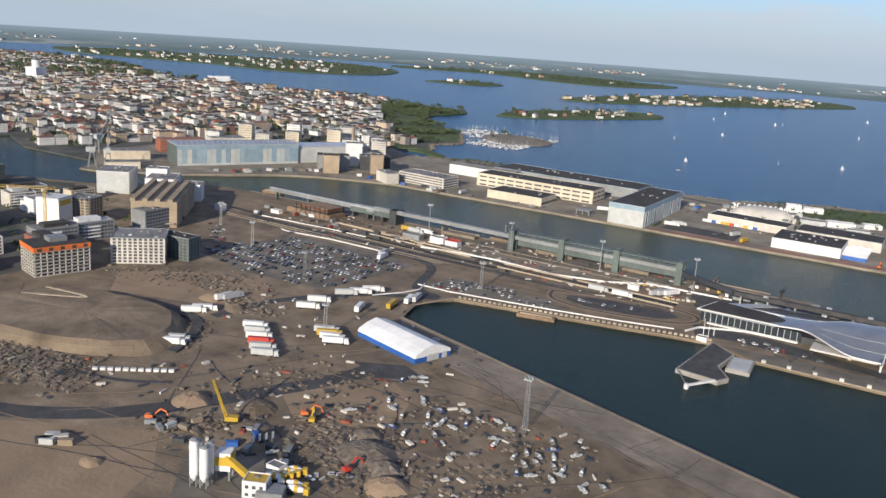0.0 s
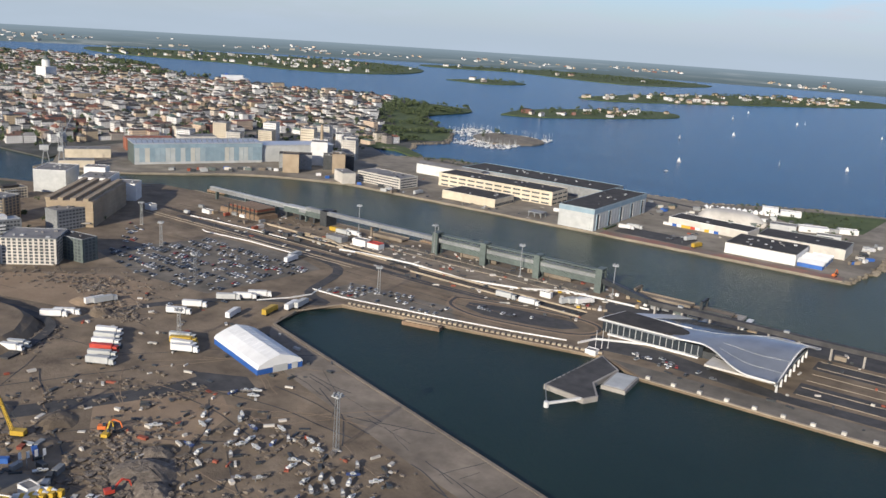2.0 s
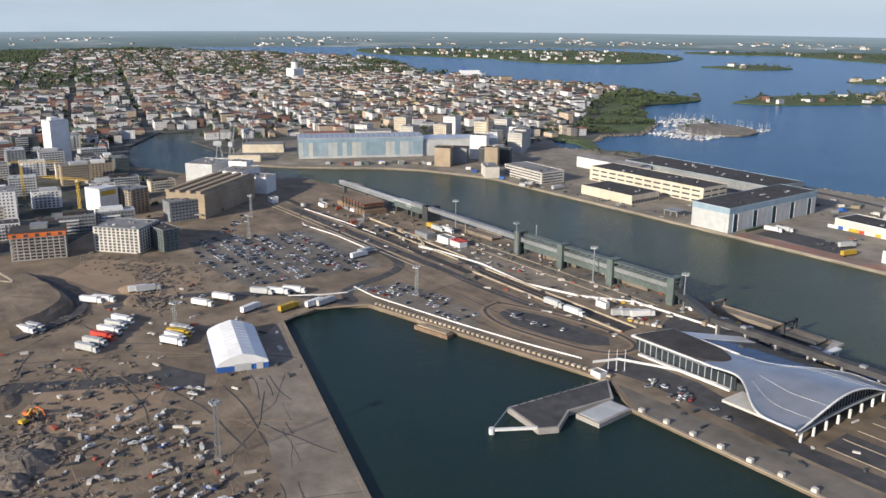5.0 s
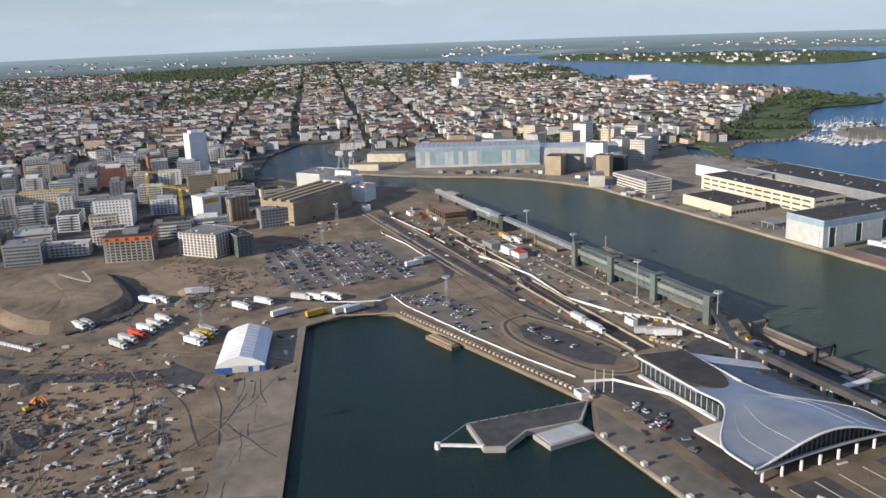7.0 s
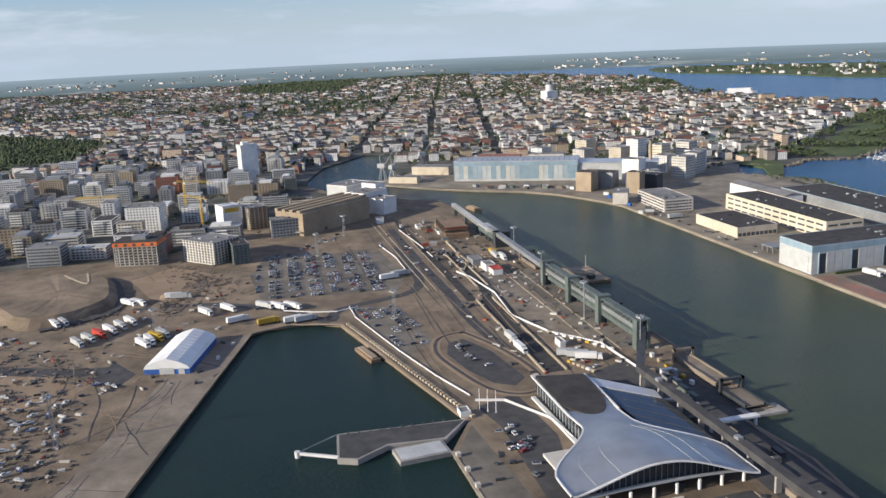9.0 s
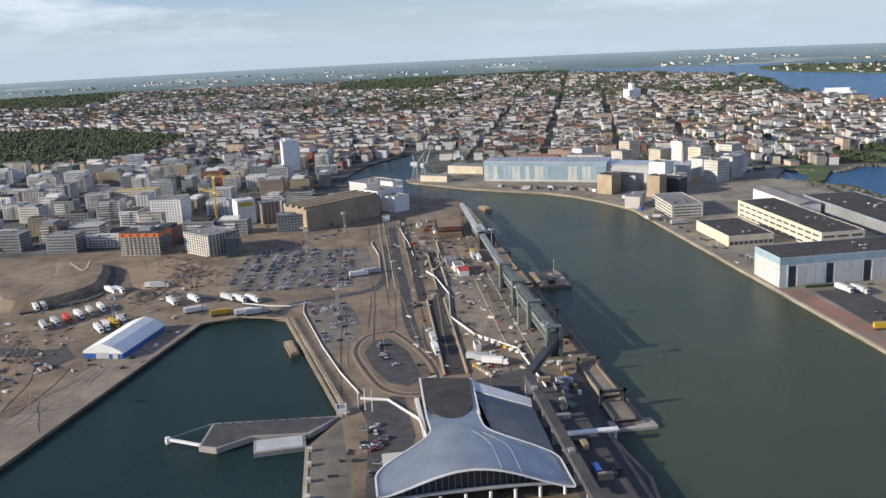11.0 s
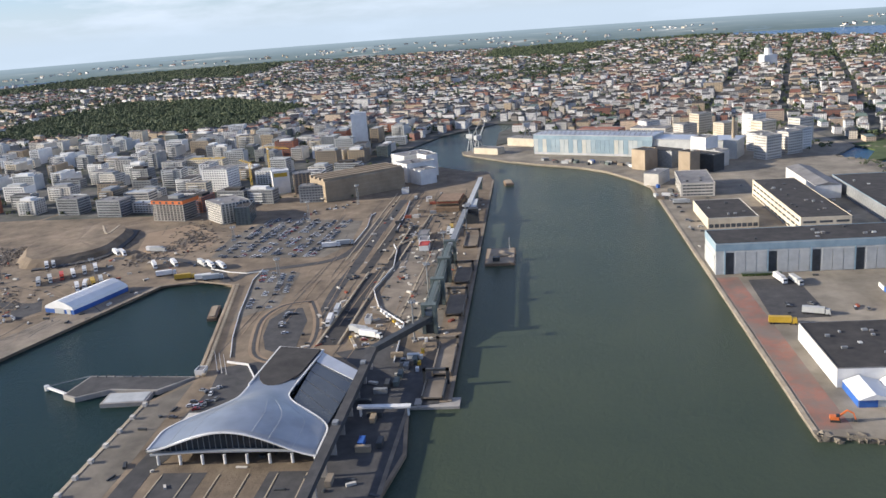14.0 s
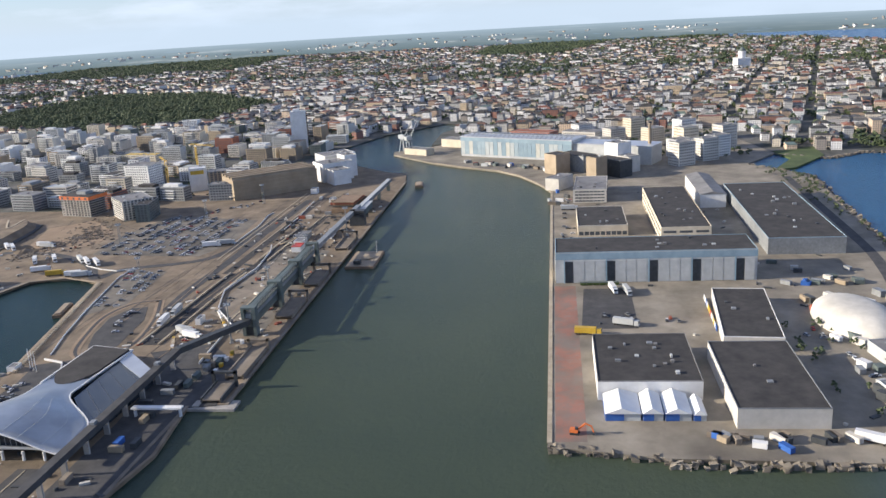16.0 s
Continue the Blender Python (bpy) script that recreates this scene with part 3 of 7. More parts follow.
# big shipyard halls on the peninsula
def assembly_shed():
    """Grey hall with pale blue bands and tall sliding doors, its long side to the south."""
    x0, x1, y0, y1, h = -352.0, -308.0, 997.0, 1150.0, 24.5
    root = thing("assembly_shed", (x0 + x1) / 2, (y0 + y1) / 2, 0, 0, "grey shipyard shed with pale blue bands and dark roof", "industrial hall")
    w, d = x1 - x0, y1 - y0
    part("wall", Build().box(-w / 2, -d / 2, -0.2, w / 2, d / 2, h), PALEGREY, root)
    roof_flat(root, w, d, h, DARKROOF, random.Random(3), 9, SKYBLUE, 0.5)
    part("blue_band", Build().box(-w / 2 - .15, -d / 2 - .15, h - 5.5, w / 2 + .15, d / 2 + .15, h - 0.4), SKYBLUE, root)
    part("end_panel", Build().box(-w / 2 + 2, -d / 2 - .5, 1.0, w / 2 - 4, -d / 2, h - 10), PALEGREY, root, "pale grey end doors")
    for k, c in enumerate((-66, -33.5, -1, 31.5, 64)):
        # dark panels on the wall face stand in for the shaded gaps
        part("door_gap_panel", Build().box(w / 2 - 0.05, c - 3.2, 0, w / 2 + 0.12, c + 3.2, h - 7), DARKSTEEL, root, "dark panel in place of the shaded gap beside the doors")
        part("door_post", Build().box(w / 2, c - 4.2, 0, w / 2 + 0.8, c - 3.2, h - 5.5), SKYBLUE, root)
    for c in (-58, -50, -42, -26, -18, -10, 7, 15, 23, 39.5, 47.5, 55.5, 71):
        part("door_leaf", Build().box(w / 2, c - 3.7, 0.3, w / 2 + 0.45, c + 3.7, h - 6.5), PALEGREY, root)


assembly_shed()


def dock_hall():
    """The long pale blue hall over the dry dock, panelled, with roof trusses."""
    ax, ay, bx, by = -930.0, 860.0, -849.0, 1020.0
    length = math.dist((ax, ay), (bx, by))
    turn = math.degrees(math.atan2(by - ay, bx - ax))
    root = thing("dock_hall", ax, ay, 0, turn, "long pale blue panelled shipyard hall with silver roof", "industrial hall")
    deep, h = 46.0, 28.0
    part("wall", Build().box(0, 0.3, -0.2, length, deep, h), PALEGREY, root)
    part("base_band", Build().box(0, 0.0, 0, length, 0.3, 3.2), PALEGREY, root)
    n = 26
    for k in range(n):
        u0 = length * k / n
        part("panel", Build().box(u0 + .25, -0.25, 3.2, u0 + length / n - .25, 0.3, h - 5.5), HALLPANEL, root)
        part("rib", Build().box(u0 - .2, -0.5, 3.2, u0 + .2, -0.25, h - 5.5), SKYBLUE, root)
    part("eaves_band", Build().box(-0.4, -0.6, h - 5.4, length + .4, 0.3, h), SKYBLUE, root)
    # the end wall's darker colour stands in for shade
    part("end_wall", Build().box(-0.5, 0, 0, 0, deep, h), GREENSTEEL, root, "grey-green end wall with shade put into its colour")
    part("roof", Build().box(-1, -1, h, length + 1, deep + 1, h + 1.2), SILVER, root)
    for k in range(24):
        u = length * (k + .5) / 24
        part("roof_truss", Build().beam((u, 1, h + 1.2), (u, 10, h + 5), .5).beam((u, 10, h + 5), (u, deep - 1, h + 1.3), .5).beam((u, 10, h + 1), (u, 10, h + 5), .4), STEEL, root)
    part("ridge_rail", Build().beam((0, 10, h + 5), (length, 10, h + 5), .7), STEEL, root)
    low = 112.0
    part("annex_wall", Build().box(length, 4, 0, length + low, deep - 4, 24), PALEGREY, root, "lower pale annexe")
    part("annex_roof", Build().box(length, 3, 24, length + low + 1, deep - 3, 25), SILVER, root)


dock_hall()

block("long_office", -495, 1111, 174, 43, 17, 0, CREAM, DARKROOF, "long cream factory with ribbon windows and dark roof", "factory", floors=3, sides="fl", units=14, pitch=14, width=11, tall=2.0, rim=CREAM)
block("quay_factory", -488, 1041, 78, 46, 10, 0, CREAM, DARKROOF, "low cream brick quayside factory with dark roof", "factory", floors=1, sides="f", units=6, pitch=5, width=4, tall=3.5, rim=OFFWHITE)
block("yard_office", -630, 1037, 76, 36, 14, -4, OFFWHITE, GREYROOF, "pale four-storey shipyard office with ribbon windows", "office", floors=4, sides="flb", units=7, pitch=4.0, width=3.6, rim=OFFWHITE, tall=1.5)
block("boathouse_hall", -488, 1206, 226, 62, 14, -1, STEEL, DARKROOF, "very long dark-roofed workshop by the shore", "industrial hall", units=16, rim=SKYBLUE)
block("white_hall", -606, 1158, 108, 26, 14, 0, WHITE, GREYROOF, "pale grey hall with a low pitched roof", "industrial hall", rise=3.0)
block("warehouse", -131, 1048, 72, 57, 11, 0, WHITE, DARKROOF, "white warehouse with flat dark felt roof", "warehouse", units=12, rim=GREYROOF)
block("back_warehouse", -107, 1111, 92, 46, 11, 0, OFFWHITE, DARKROOF, "warehouse with large flat dark roof", "warehouse", units=2, rim=STEEL)
block("workshop", -212, 1122, 96, 36, 9, -5, OFFWHITE, DARKROOF, "low workshop with dark roof and yellow front", "workshop", units=3, rim=WHITE)
block("grain_silo", -772, 1000, 22, 24, 25, 42, SILO, DARKROOF, "brown concrete grain silo block on the quay", "silo", units=2, rim=SILO)
block("silo_house", -788, 1026, 46, 22, 21, 42, STEEL, DARKROOF, "dark grey silo building beside the quay", "silo", units=1, rim=DARKSTEEL)
block("silo_tower", -726, 1048, 18, 18, 27, 40, SILO, DARKROOF, "second brown silo tower with white block", "silo", units=2, rim=SILO)
# near-black colour stands in for the silo's unlit side
block("silo_wing", -745, 1070, 44, 20, 21, 40, DARKSTEEL, DARKROOF, "low silo wing, near black in place of shade", "silo", units=1)
block("white_boiler_house", -790, 1078, 24, 24, 34, 40, WHITE, GREYROOF, "white boiler house beside tall chimney", "power plant", units=3, rim=WHITE)
block("white_boiler_annexe", -766, 1090, 20, 20, 20, 40, OFFWHITE, GREYROOF, "pale annexe of the boiler house", "power plant", units=2)
block("quay_store", -675, 1002, 34, 18, 14, -30, OFFWHITE, GREYROOF, "small white quayside store", "warehouse", units=1)
c = thing("chimney", -825, 1122, 0, 0, "tall slender brown brick chimney", "chimney")
part("shaft", Build().tube((0, 0, 0), (0, 0, 52), 2.9, 1.9, 16), SILO, c)
part("cap", Build().tube((0, 0, 52), (0, 0, 54), 2.3, 2.4, 16), DARKSTEEL, c)


def storage_tent():
    """White canvas hall with blue lower walls and pale gable."""
    root = thing("storage_hall", -304, 481.7, 0, -17.5, "white canvas storage hall with bright blue lower walls", "storage hall")
    L, W, wall, top = 62.0, 31.0, 4.0, 11.0
    part("lower_wall", Build().box(-L / 2, -W / 2, 0, L / 2, W / 2, wall), BLUE, root, "bright blue sheet wall")
    b = Build()
    prof = [(-W / 2 - .2, wall - .3), (-W / 2 + 1.2, wall + 2.0), (-W / 4, wall + 4.9), (0, top - .0), (W / 4, wall + 4.9), (W / 2 - 1.2, wall + 2.0), (W / 2 + .2, wall - .3)]
    n = len(prof)
    rings = 12
    b.v = [(-L / 2 - .3 + (L + .6) * i / rings, y, z) for i in range(rings + 1) for y, z in prof]
    for i in range(rings):
        for j in range(n - 1):
            b.f.append((i * n + j, (i + 1) * n + j, (i + 1) * n + j + 1, i * n + j + 1))
    b.f += [tuple(range(n)), tuple(rings * n + j for j in range(n - 1, -1, -1))]
    b.uv, b.slot = [(0, 0)] * sum(len(f) for f in b.f), [0] * len(b.f)
    part("canvas_roof", b, CANVAS, root, "white tensioned canvas")
    for k in range(11):
        x = -L / 2 + L * (k + .5) / 11
        part("roof_rib", Build().beam((x, -W / 4, wall + 4.9), (x, 0, top), .2).beam((x, 0, top), (x, W / 4, wall + 4.9), .2), CANVAS, root)
    part("gable_door", Build().box(L / 2, -5, 0, L / 2 + .35, 5, 4.5), PALEGREY, root, "pale roller door")
    part("gable_door", Build().box(L / 2, 8, 0, L / 2 + .35, 12, 4.2), PALEGREY, root)


storage_tent()


def terminal():
    """Ferry terminal: silver saddle roof sweeping from two wings over a front arch to a narrow neck, glass front, dark flat rear deck."""
    root = thing("ferry_terminal", 0, 0, 0, 0, "ferry terminal with sweeping silver saddle roof and glass walls", "ferry terminal")
    yc, x_front, x_neck = 701.0, -19.0, -104.0

    def ease(a, lo, hi):
        t = min(1.0, max(0.0, (a - lo) / (hi - lo)))
        return t * t * (3 - 2 * t)

    def section(x):
        """Half width, height of the edge and of the crown at a place along the roof."""
        back = -x
        half = 45.5 - 31.5 * ease(back, 40, 84)
        rim = 8.4 + 2.6 * ease(back, 30, 80) - 1.1 * ease(back, 80, 104)
        crown = 20.0 - 1.0 * ease(back, 19, 45) - 8.6 * ease(back, 45, 100)
        return half, rim, max(crown, rim + .3)
    nu, nv = 26, 30

    def grid(drop):
        pts = []
        for i in range(nu + 1):
            x = x_front + (x_neck - x_front) * i / nu
            half, rim, crown = section(x)
            for j in range(nv + 1):
                q = j / nv
                hump = math.sin(math.pi * q) ** 1.5
                pts.append((x - 4.0 * (1 - 2 * q) * (i == 0), yc + half * (2 * q - 1), rim + (crown - rim) * hump - drop))
        return pts
    b = Build()
    m = nv + 1
    quads = [(i * m + j, i * m + j + 1, (i + 1) * m + j + 1, (i + 1) * m + j) for i in range(nu) for j in range(nv)]
    up, low = grid(0), grid(1.2)
    k = len(up)
    rim = [(j, j + 1, k + j + 1, k + j) for j in range(nv)]
    rim += [(i * m, (i + 1) * m, k + (i + 1) * m, k + i * m) for i in range(nu)]
    rim += [(i * m + nv, (i + 1) * m + nv, k + (i + 1) * m + nv, k + i * m + nv) for i in range(nu)]
    b.solid(up + low, [q[::-1] for q in quads] + [tuple(k + a for a in q) for q in quads] + rim)
    part("saddle_roof", b, ROOFSHEET, root, "smooth silver sheet roof", smooth=True)
    b = Build()
    for j in range(nv):
        b.beam(Vector(up[j]) + Vector((.3, 0, -.5)), Vector(up[j + 1]) + Vector((.3, 0, -.5)), .8)
    part("front_rim", b, WHITE, root, "white edge of the front arch")
    for side in (0, nv):
        b = Build()
        for i in range(nu):
            b.beam(Vector(up[i * m + side]) + Vector((0, 0, -.3)), Vector(up[(i + 1) * m + side]) + Vector((0, 0, -.3)), .8)
        part("side_rim", b, WHITE, root)
    for q in (0.12, 0.27, 0.62, 0.73, 0.88):
        j = round(q * nv)
        b = Build()
        for i in range(0, 15):
            b.beam(Vector(up[i * m + j]) + Vector((0, 0, .05)), Vector(up[(i + 1) * m + j]) + Vector((0, 0, .02)), .16)
        part("roof_seam", b, PALEGREY, root)
    b = Build()
    for j in range(0, nv):
        p, q = up[j], up[j + 1]
        b.face([(-25, p[1], 6.4), (-25, q[1], 6.4), (-25, q[1], max(6.6, q[2] - 1.3)), (-25, p[1], max(6.6, p[2] - 1.3))])
        part("mullion", Build().beam((-24.6, p[1], 6.4), (-24.6, p[1], max(6.7, p[2] - 1.4)), .3), STEEL, root)
    part("front_glass", b, GLASS, root)
    part("floor_deck", Build().box(-70, yc - 41, 5.0, -25, yc + 42, 6.4), OFFWHITE, root, "pale concrete deck edge")
    b = Build()
    sag = [(-23.2, yc - 44 + 89 * i / 20, 5.6 + 1.9 * math.sin(math.pi * i / 20)) for i in range(21)]
    for p, q in zip(sag, sag[1:]):
        b.beam(p, q, 1.2)
    part("deck_rim", b, PALEGREY, root, "pale bowed edge below the glass")
    for k2 in range(8):
        part("column", Build().tube((-23, yc - 40 + 11.8 * k2, 0), (-23, yc - 40 + 11.8 * k2, 5.2), .8, .8, 10), WHITE, root)
    part("core_wall", Build().box(-100, yc - 13, 0, -44, yc + 13, 5.2), DARKSTEEL, root, "dark recessed ground floor")
    for s in (-1, 1):
        part("side_glass", Build().prism([(-70, yc + s * 22), (-26, yc + s * 41), (-26, yc + s * 40.4), (-70, yc + s * 21.4)], 5.2, 7.0), GLASS, root)
    part("rear_wall", Build().prism([(-157, yc - 11), (-150, yc + 17), (-80, yc + 14), (-80, yc - 14)], 0, 8.2), GLASS, root, "dark glass side wall")
    for k2 in range(16):
        part("rear_mullion", Build().box(-154 + 4.7 * k2, yc - 11.6 - .16 * k2, 0, -153.6 + 4.7 * k2, yc - 11.0 - .16 * k2, 8.2), PALEGREY, root)
    part("plinth", Build().box(-150, yc - 17, 0, -82, yc - 14.6, 1.2), WHITE, root)
    part("rear_roof", Build().prism([(-160, yc - 12.5), (-152, yc + 18.5), (-100, yc + 14.5), (-100, yc - 14.5)], 8.2, 9.3), ROOFSHEET, root)
    deck = [(-157.5, yc - 11.2), (-150.5, yc + 17)] + [(-116 + 21 * math.sin(math.pi * i / 20) ** .7, yc + 13.6 - 26.6 * i / 20) for i in range(21)]
    part("roof_deck", Build().prism(deck, 9.3, 10.6), DARKROOF, root, "dark brown flat roof deck")
    part("rear_rim", Build().beam((-160, yc - 12.5, 9.2), (-152, yc + 18.5, 9.2), .9), WHITE, root)
    part("side_rim", Build().beam((-160, yc - 12.5, 9.3), (-98, yc - 14.5, 10.2), .9), WHITE, root)
    part("side_rim", Build().beam((-152, yc + 18.5, 9.3), (-98, yc + 14.5, 10.2), .9), WHITE, root)
    b = Build()
    b.solid([(-148, yc + 17, 8.5), (-78, yc + 18, 9.5), (-44, yc + 44, 8.5), (-118, yc + 47, 7), (-148, yc + 17, 0), (-78, yc + 18, 0), (-44, yc + 44, 0), (-118, yc + 47, 0)],
            [(0, 1, 2, 3), (1, 0, 4, 5), (2, 1, 5, 6), (3, 2, 6, 7), (0, 3, 7, 4)])
    part("glass_wing", b, GLASS, root, "dark glass roof towards the ships")
    for k2 in range(6):
        f = k2 / 5
        part("wing_bar", Build().beam((-148 + 70 * f, yc + 17 + f, 8.6 + f), (-118 + 74 * f, yc + 47 - 3 * f, 7.1 + 1.5 * f), .14), DARKSTEEL, root)
    part("sky_panel", Build().solid([(-150, yc + 18, 8.9), (-134, yc + 18, 9.0), (-108, yc + 46, 7.5), (-120, yc + 48, 7.3), (-150, yc + 18, 8.5), (-134, yc + 18, 8.6), (-108, yc + 46, 7.1), (-120, yc + 48, 6.9)],
                                    [(0, 1, 2, 3), (7, 6, 5, 4), (0, 4, 5, 1), (1, 5, 6, 2), (2, 6, 7, 3), (3, 7, 4, 0)]), SILVER, root)


terminal()


# ---- town ----
PARK = [(-890, 1380), (-830, 1480), (-900, 1620), (-1040, 1730), (-1120, 1850), (-1110, 2010), (-1170, 2085), (-1400, 2080), (-1290, 1850), (-1120, 1640), (-990, 1480), (-930, 1380)]
FOREST = [(-1400, 240), (-1420, -330), (-1750, -420), (-2280, -380), (-2180, -20), (-1760, 330)]


def town():
    rng = random.Random(11)
    b, trees = Build(), []
    north = Vector((-1, 0.28)).normalized()
    ang0 = math.atan2(north.y, north.x)
    spots = []
    for iu in range(0, 133):
        for iv in range(-142, 155):
            uu, vv = 150 + iu * 24.8, iv * 18.6
            # street gaps in both directions
            if iu % 6 == 5 or iv % 7 == 6:
                if rng.random() < 0.09:
                    trees.append((uu, vv))
                continue
            spots.append((uu, vv))
    c, s = math.cos(ang0), math.sin(ang0)
    for uu, vv in spots:
        x, y = -850 + uu * c - vv * s, 900 + uu * s + vv * c
        x += rng.uniform(-3, 3)
        y += rng.uniform(-3, 3)
        far = math.hypot(x, y - 500)
        if not inside(x, y, CITY) or far > 4700:
            continue
        if not all(inside(x + a, y + e, CITY) for a, e in ((30, 0), (-30, 0), (0, 30), (0, -30))):
            continue
        if -1320 < x and y < 640 or (x > -1120 and 640 <= y < 1290):
            continue
        if inside(x, y, PARK):
            continue
        wood = (noise.noise((x * .0016, y * .0016, 3.1)) + (2.0 if inside(x, y, FOREST) else 0) + max(0, (far - 3100) / 2600) + (0.45 if y < -300 else 0))
        if wood > 0.42:
            trees.append((uu, vv))
            if inside(x, y, FOREST) or rng.random() > (0.34 if far < 2600 else 0.20):
                continue
        elif rng.random() < 0.10:
            trees.append((uu, vv))
            continue
        big = rng.random() < 0.07
        w, d = rng.uniform(12, 24), rng.uniform(9, 13.5)
        h = rng.choice([6, 8, 10, 11, 12, 13, 14, 15, 16]) + rng.uniform(-1.5, 1.5)
        if big:
            w, d, h = rng.uniform(24, 40), rng.uniform(12, 17), rng.uniform(13, 22)
        if wood > 0.42:
            w, d, h = rng.uniform(10, 34), rng.uniform(8, 12), rng.uniform(5, 14)
        if y > 1250 and rng.random() < .5:
            h *= 0.7
        turn = ang0 + (math.pi / 2 if rng.random() < .5 else 0) + rng.gauss(0, .06) + 0.35 * noise.noise((x * .0011, y * .0011, 9))
        rise = rng.choice([0, 2.6, 3.4, 4.2]) if not big else 0
        b.house(x, y, w, d, h, turn, rise, -0.3)
        if far < 2700 and rng.random() < .36:
            trees.append((uu + rng.uniform(12, 20), vv + rng.uniform(-9, 9)))
        if rng.random() < .5:
            b.box(x - 1.1, y - 1.1, h, x + 1.1, y + 1.1, h + rise + rng.uniform(.8, 2.2), 1)
    whole("town_houses", b, [HOUSE, TOWNROOF], "dense pale plastered town houses with grey and red roofs", "houses", kind="stuff")
    return [(-850 + uu * c - vv * s, 900 + uu * s + vv * c) for uu, vv in trees]


def clump(b, rng, x, y, z, r, n):
    """A crown of n small uneven leaf masses."""
    for k in range(n):
        a, e = rng.uniform(0, 6.283), rng.uniform(-0.5, 1.0)
        q = r * rng.uniform(.35, .95)
        px, py, pz = x + q * math.cos(a) * math.cos(e), y + q * math.sin(a) * math.cos(e), z + r * 1.0 + q * math.sin(e) * 1.1
        t = r * rng.uniform(.28, .52)
        p = []
        for ax, ay, az in ((1, 0, 0), (-1, 0, 0), (0, 1, 0), (0, -1, 0), (0, 0, 1), (0, 0, -1)):
            f = t * rng.uniform(.6, 1.3)
            p.append((px + ax * f + rng.uniform(-.3, .3) * t, py + ay * f + rng.uniform(-.3, .3) * t, pz + az * f * .8))
        b.solid(p, [(0, 2, 4), (2, 1, 4), (1, 3, 4), (3, 0, 4), (2, 0, 5), (1, 2, 5), (3, 1, 5), (0, 3, 5)])


def woods(spots):
    rng = random.Random(5)
    b = Build()
    for x, y in spots:
        far = math.hypot(x - 200, y - 500)
        for k in range(7 if inside(x, y, FOREST) else 2 if far < 2600 else 5):
            spread = 18 if far > 2600 or inside(x, y, FOREST) else 8
            px, py = x + rng.uniform(-spread, spread), y + rng.uniform(-spread, spread)
            if inside(px, py, CITY):
                clump(b, rng, px, py, 0, rng.uniform(4.0, 7.0) + (3.5 if far > 2700 else 1.0 if inside(x, y, FOREST) else 0), 9 if far < 2400 else 5)
    whole("town_trees", b, [LEAF], "dark green leafy trees between town houses", "trees", kind="stuff")
    b = Build()
    for k in range(2600):
        x, y = rng.uniform(-1400, -830), rng.uniform(1380, 2090)
        if inside(x, y, PARK) and inside(x, y, CITY) and noise.noise((x * .011, y * .011, 0)) > -0.02 - .25 * (x < -1150):
            clump(b, rng, x, y, 0, rng.uniform(3.5, 6.5), 9)
    for x0, x1, y0, y1, n in ((-1100, -830, 2100, 2600, 130), (-1230, -520, 2900, 4200, 700), (-860, -730, 1560, 1690, 25), (-3500, -2200, 2550, 3550, 900), (-2500, -1350, 3850, 4450, 600), (-1890, -1660, 3060, 3280, 60)):
        for k in range(n):
            x, y = rng.uniform(x0, x1), rng.uniform(y0, y1)
            if any(inside(x, y, p) for p in ISLES.values()) and noise.noise((x * .006, y * .006, 5)) > -0.15:
                clump(b, rng, x, y, 0, rng.uniform(4, 8), 6)
    whole("shore_trees", b, [LEAF], "green park and island trees along the shore", "trees", kind="stuff")
    b = Build()
    for k in range(420):
        x, y = rng.uniform(-3500, -500), rng.uniform(2080, 4300)
        if any(inside(x, y, p) for n, p in ISLES.items() if n != "marina_island") and noise.noise((x * .004, y * .004, 8)) > 0.05:
            b.house(x, y, rng.uniform(12, 30), rng.uniform(9, 14), rng.uniform(6, 14), rng.uniform(0, 3), rng.choice([0, 3]), 0)
    for name, n in (("sea_fortress_island", 260), ("low_island", 60), ("far_suburb_shore", 160)):
        poly = ISLES[name]
        for k in range(n):
            x, y = rng.uniform(min(q[0] for q in poly), max(q[0] for q in poly)), rng.uniform(min(q[1] for q in poly), max(q[1] for q in poly))
            if inside(x, y, poly) and noise.noise((x * .004, y * .004, 1)) > -0.1:
                b.house(x, y, rng.uniform(10, 26), rng.uniform(8, 12), rng.uniform(5, 11), rng.uniform(0, 3), rng.choice([0, 3, 3]), 0)
    whole("island_houses", b, [HOUSE, TOWNROOF], "small pale houses scattered on wooded islands", "houses", kind="stuff")


woods(town())


# ---- the new quarter ----
def put(ob, x, y, turn=0.0, z=0.0):
    return copy_thing(ob, pose(S * x, S * y, S * z, 0, 0, turn))


def cargo_warehouse():
    root = thing("cargo_warehouse", -709, 638, 0, 127.6, "huge tan concrete cargo warehouse with ribbed flat roof", "warehouse")
    w, d, h = 110.0, 44.0, 25.0
    part("wall", Build().box(-w / 2, -d / 2, 0, w / 2, d / 2, h), TAN, root)
    for z in (4.5, 9.5, 14.5, 19.5, 23.5):
        part("floor_band", Build().box(-w / 2 - .35, -d / 2 - .35, z, w / 2 + .35, d / 2 + .35, z + 1.1), SILO, root)
    part("roof", Build().box(-w / 2, -d / 2, h, w / 2, d / 2, h + .5), SILO, root)
    for k in range(4):
        y = -d / 2 + 4 + k * 12
        part("roof_beam", Build().box(-w / 2, y, h + .5, w / 2, y + 5, h + 3.2), TAN, root, "long raised roof light")
    part("dock_canopy", Build().box(-w / 2 - 4, -d / 2 + 2, 4.2, -w / 2, d / 2 - 2, 5.0), CONCRETE, root)


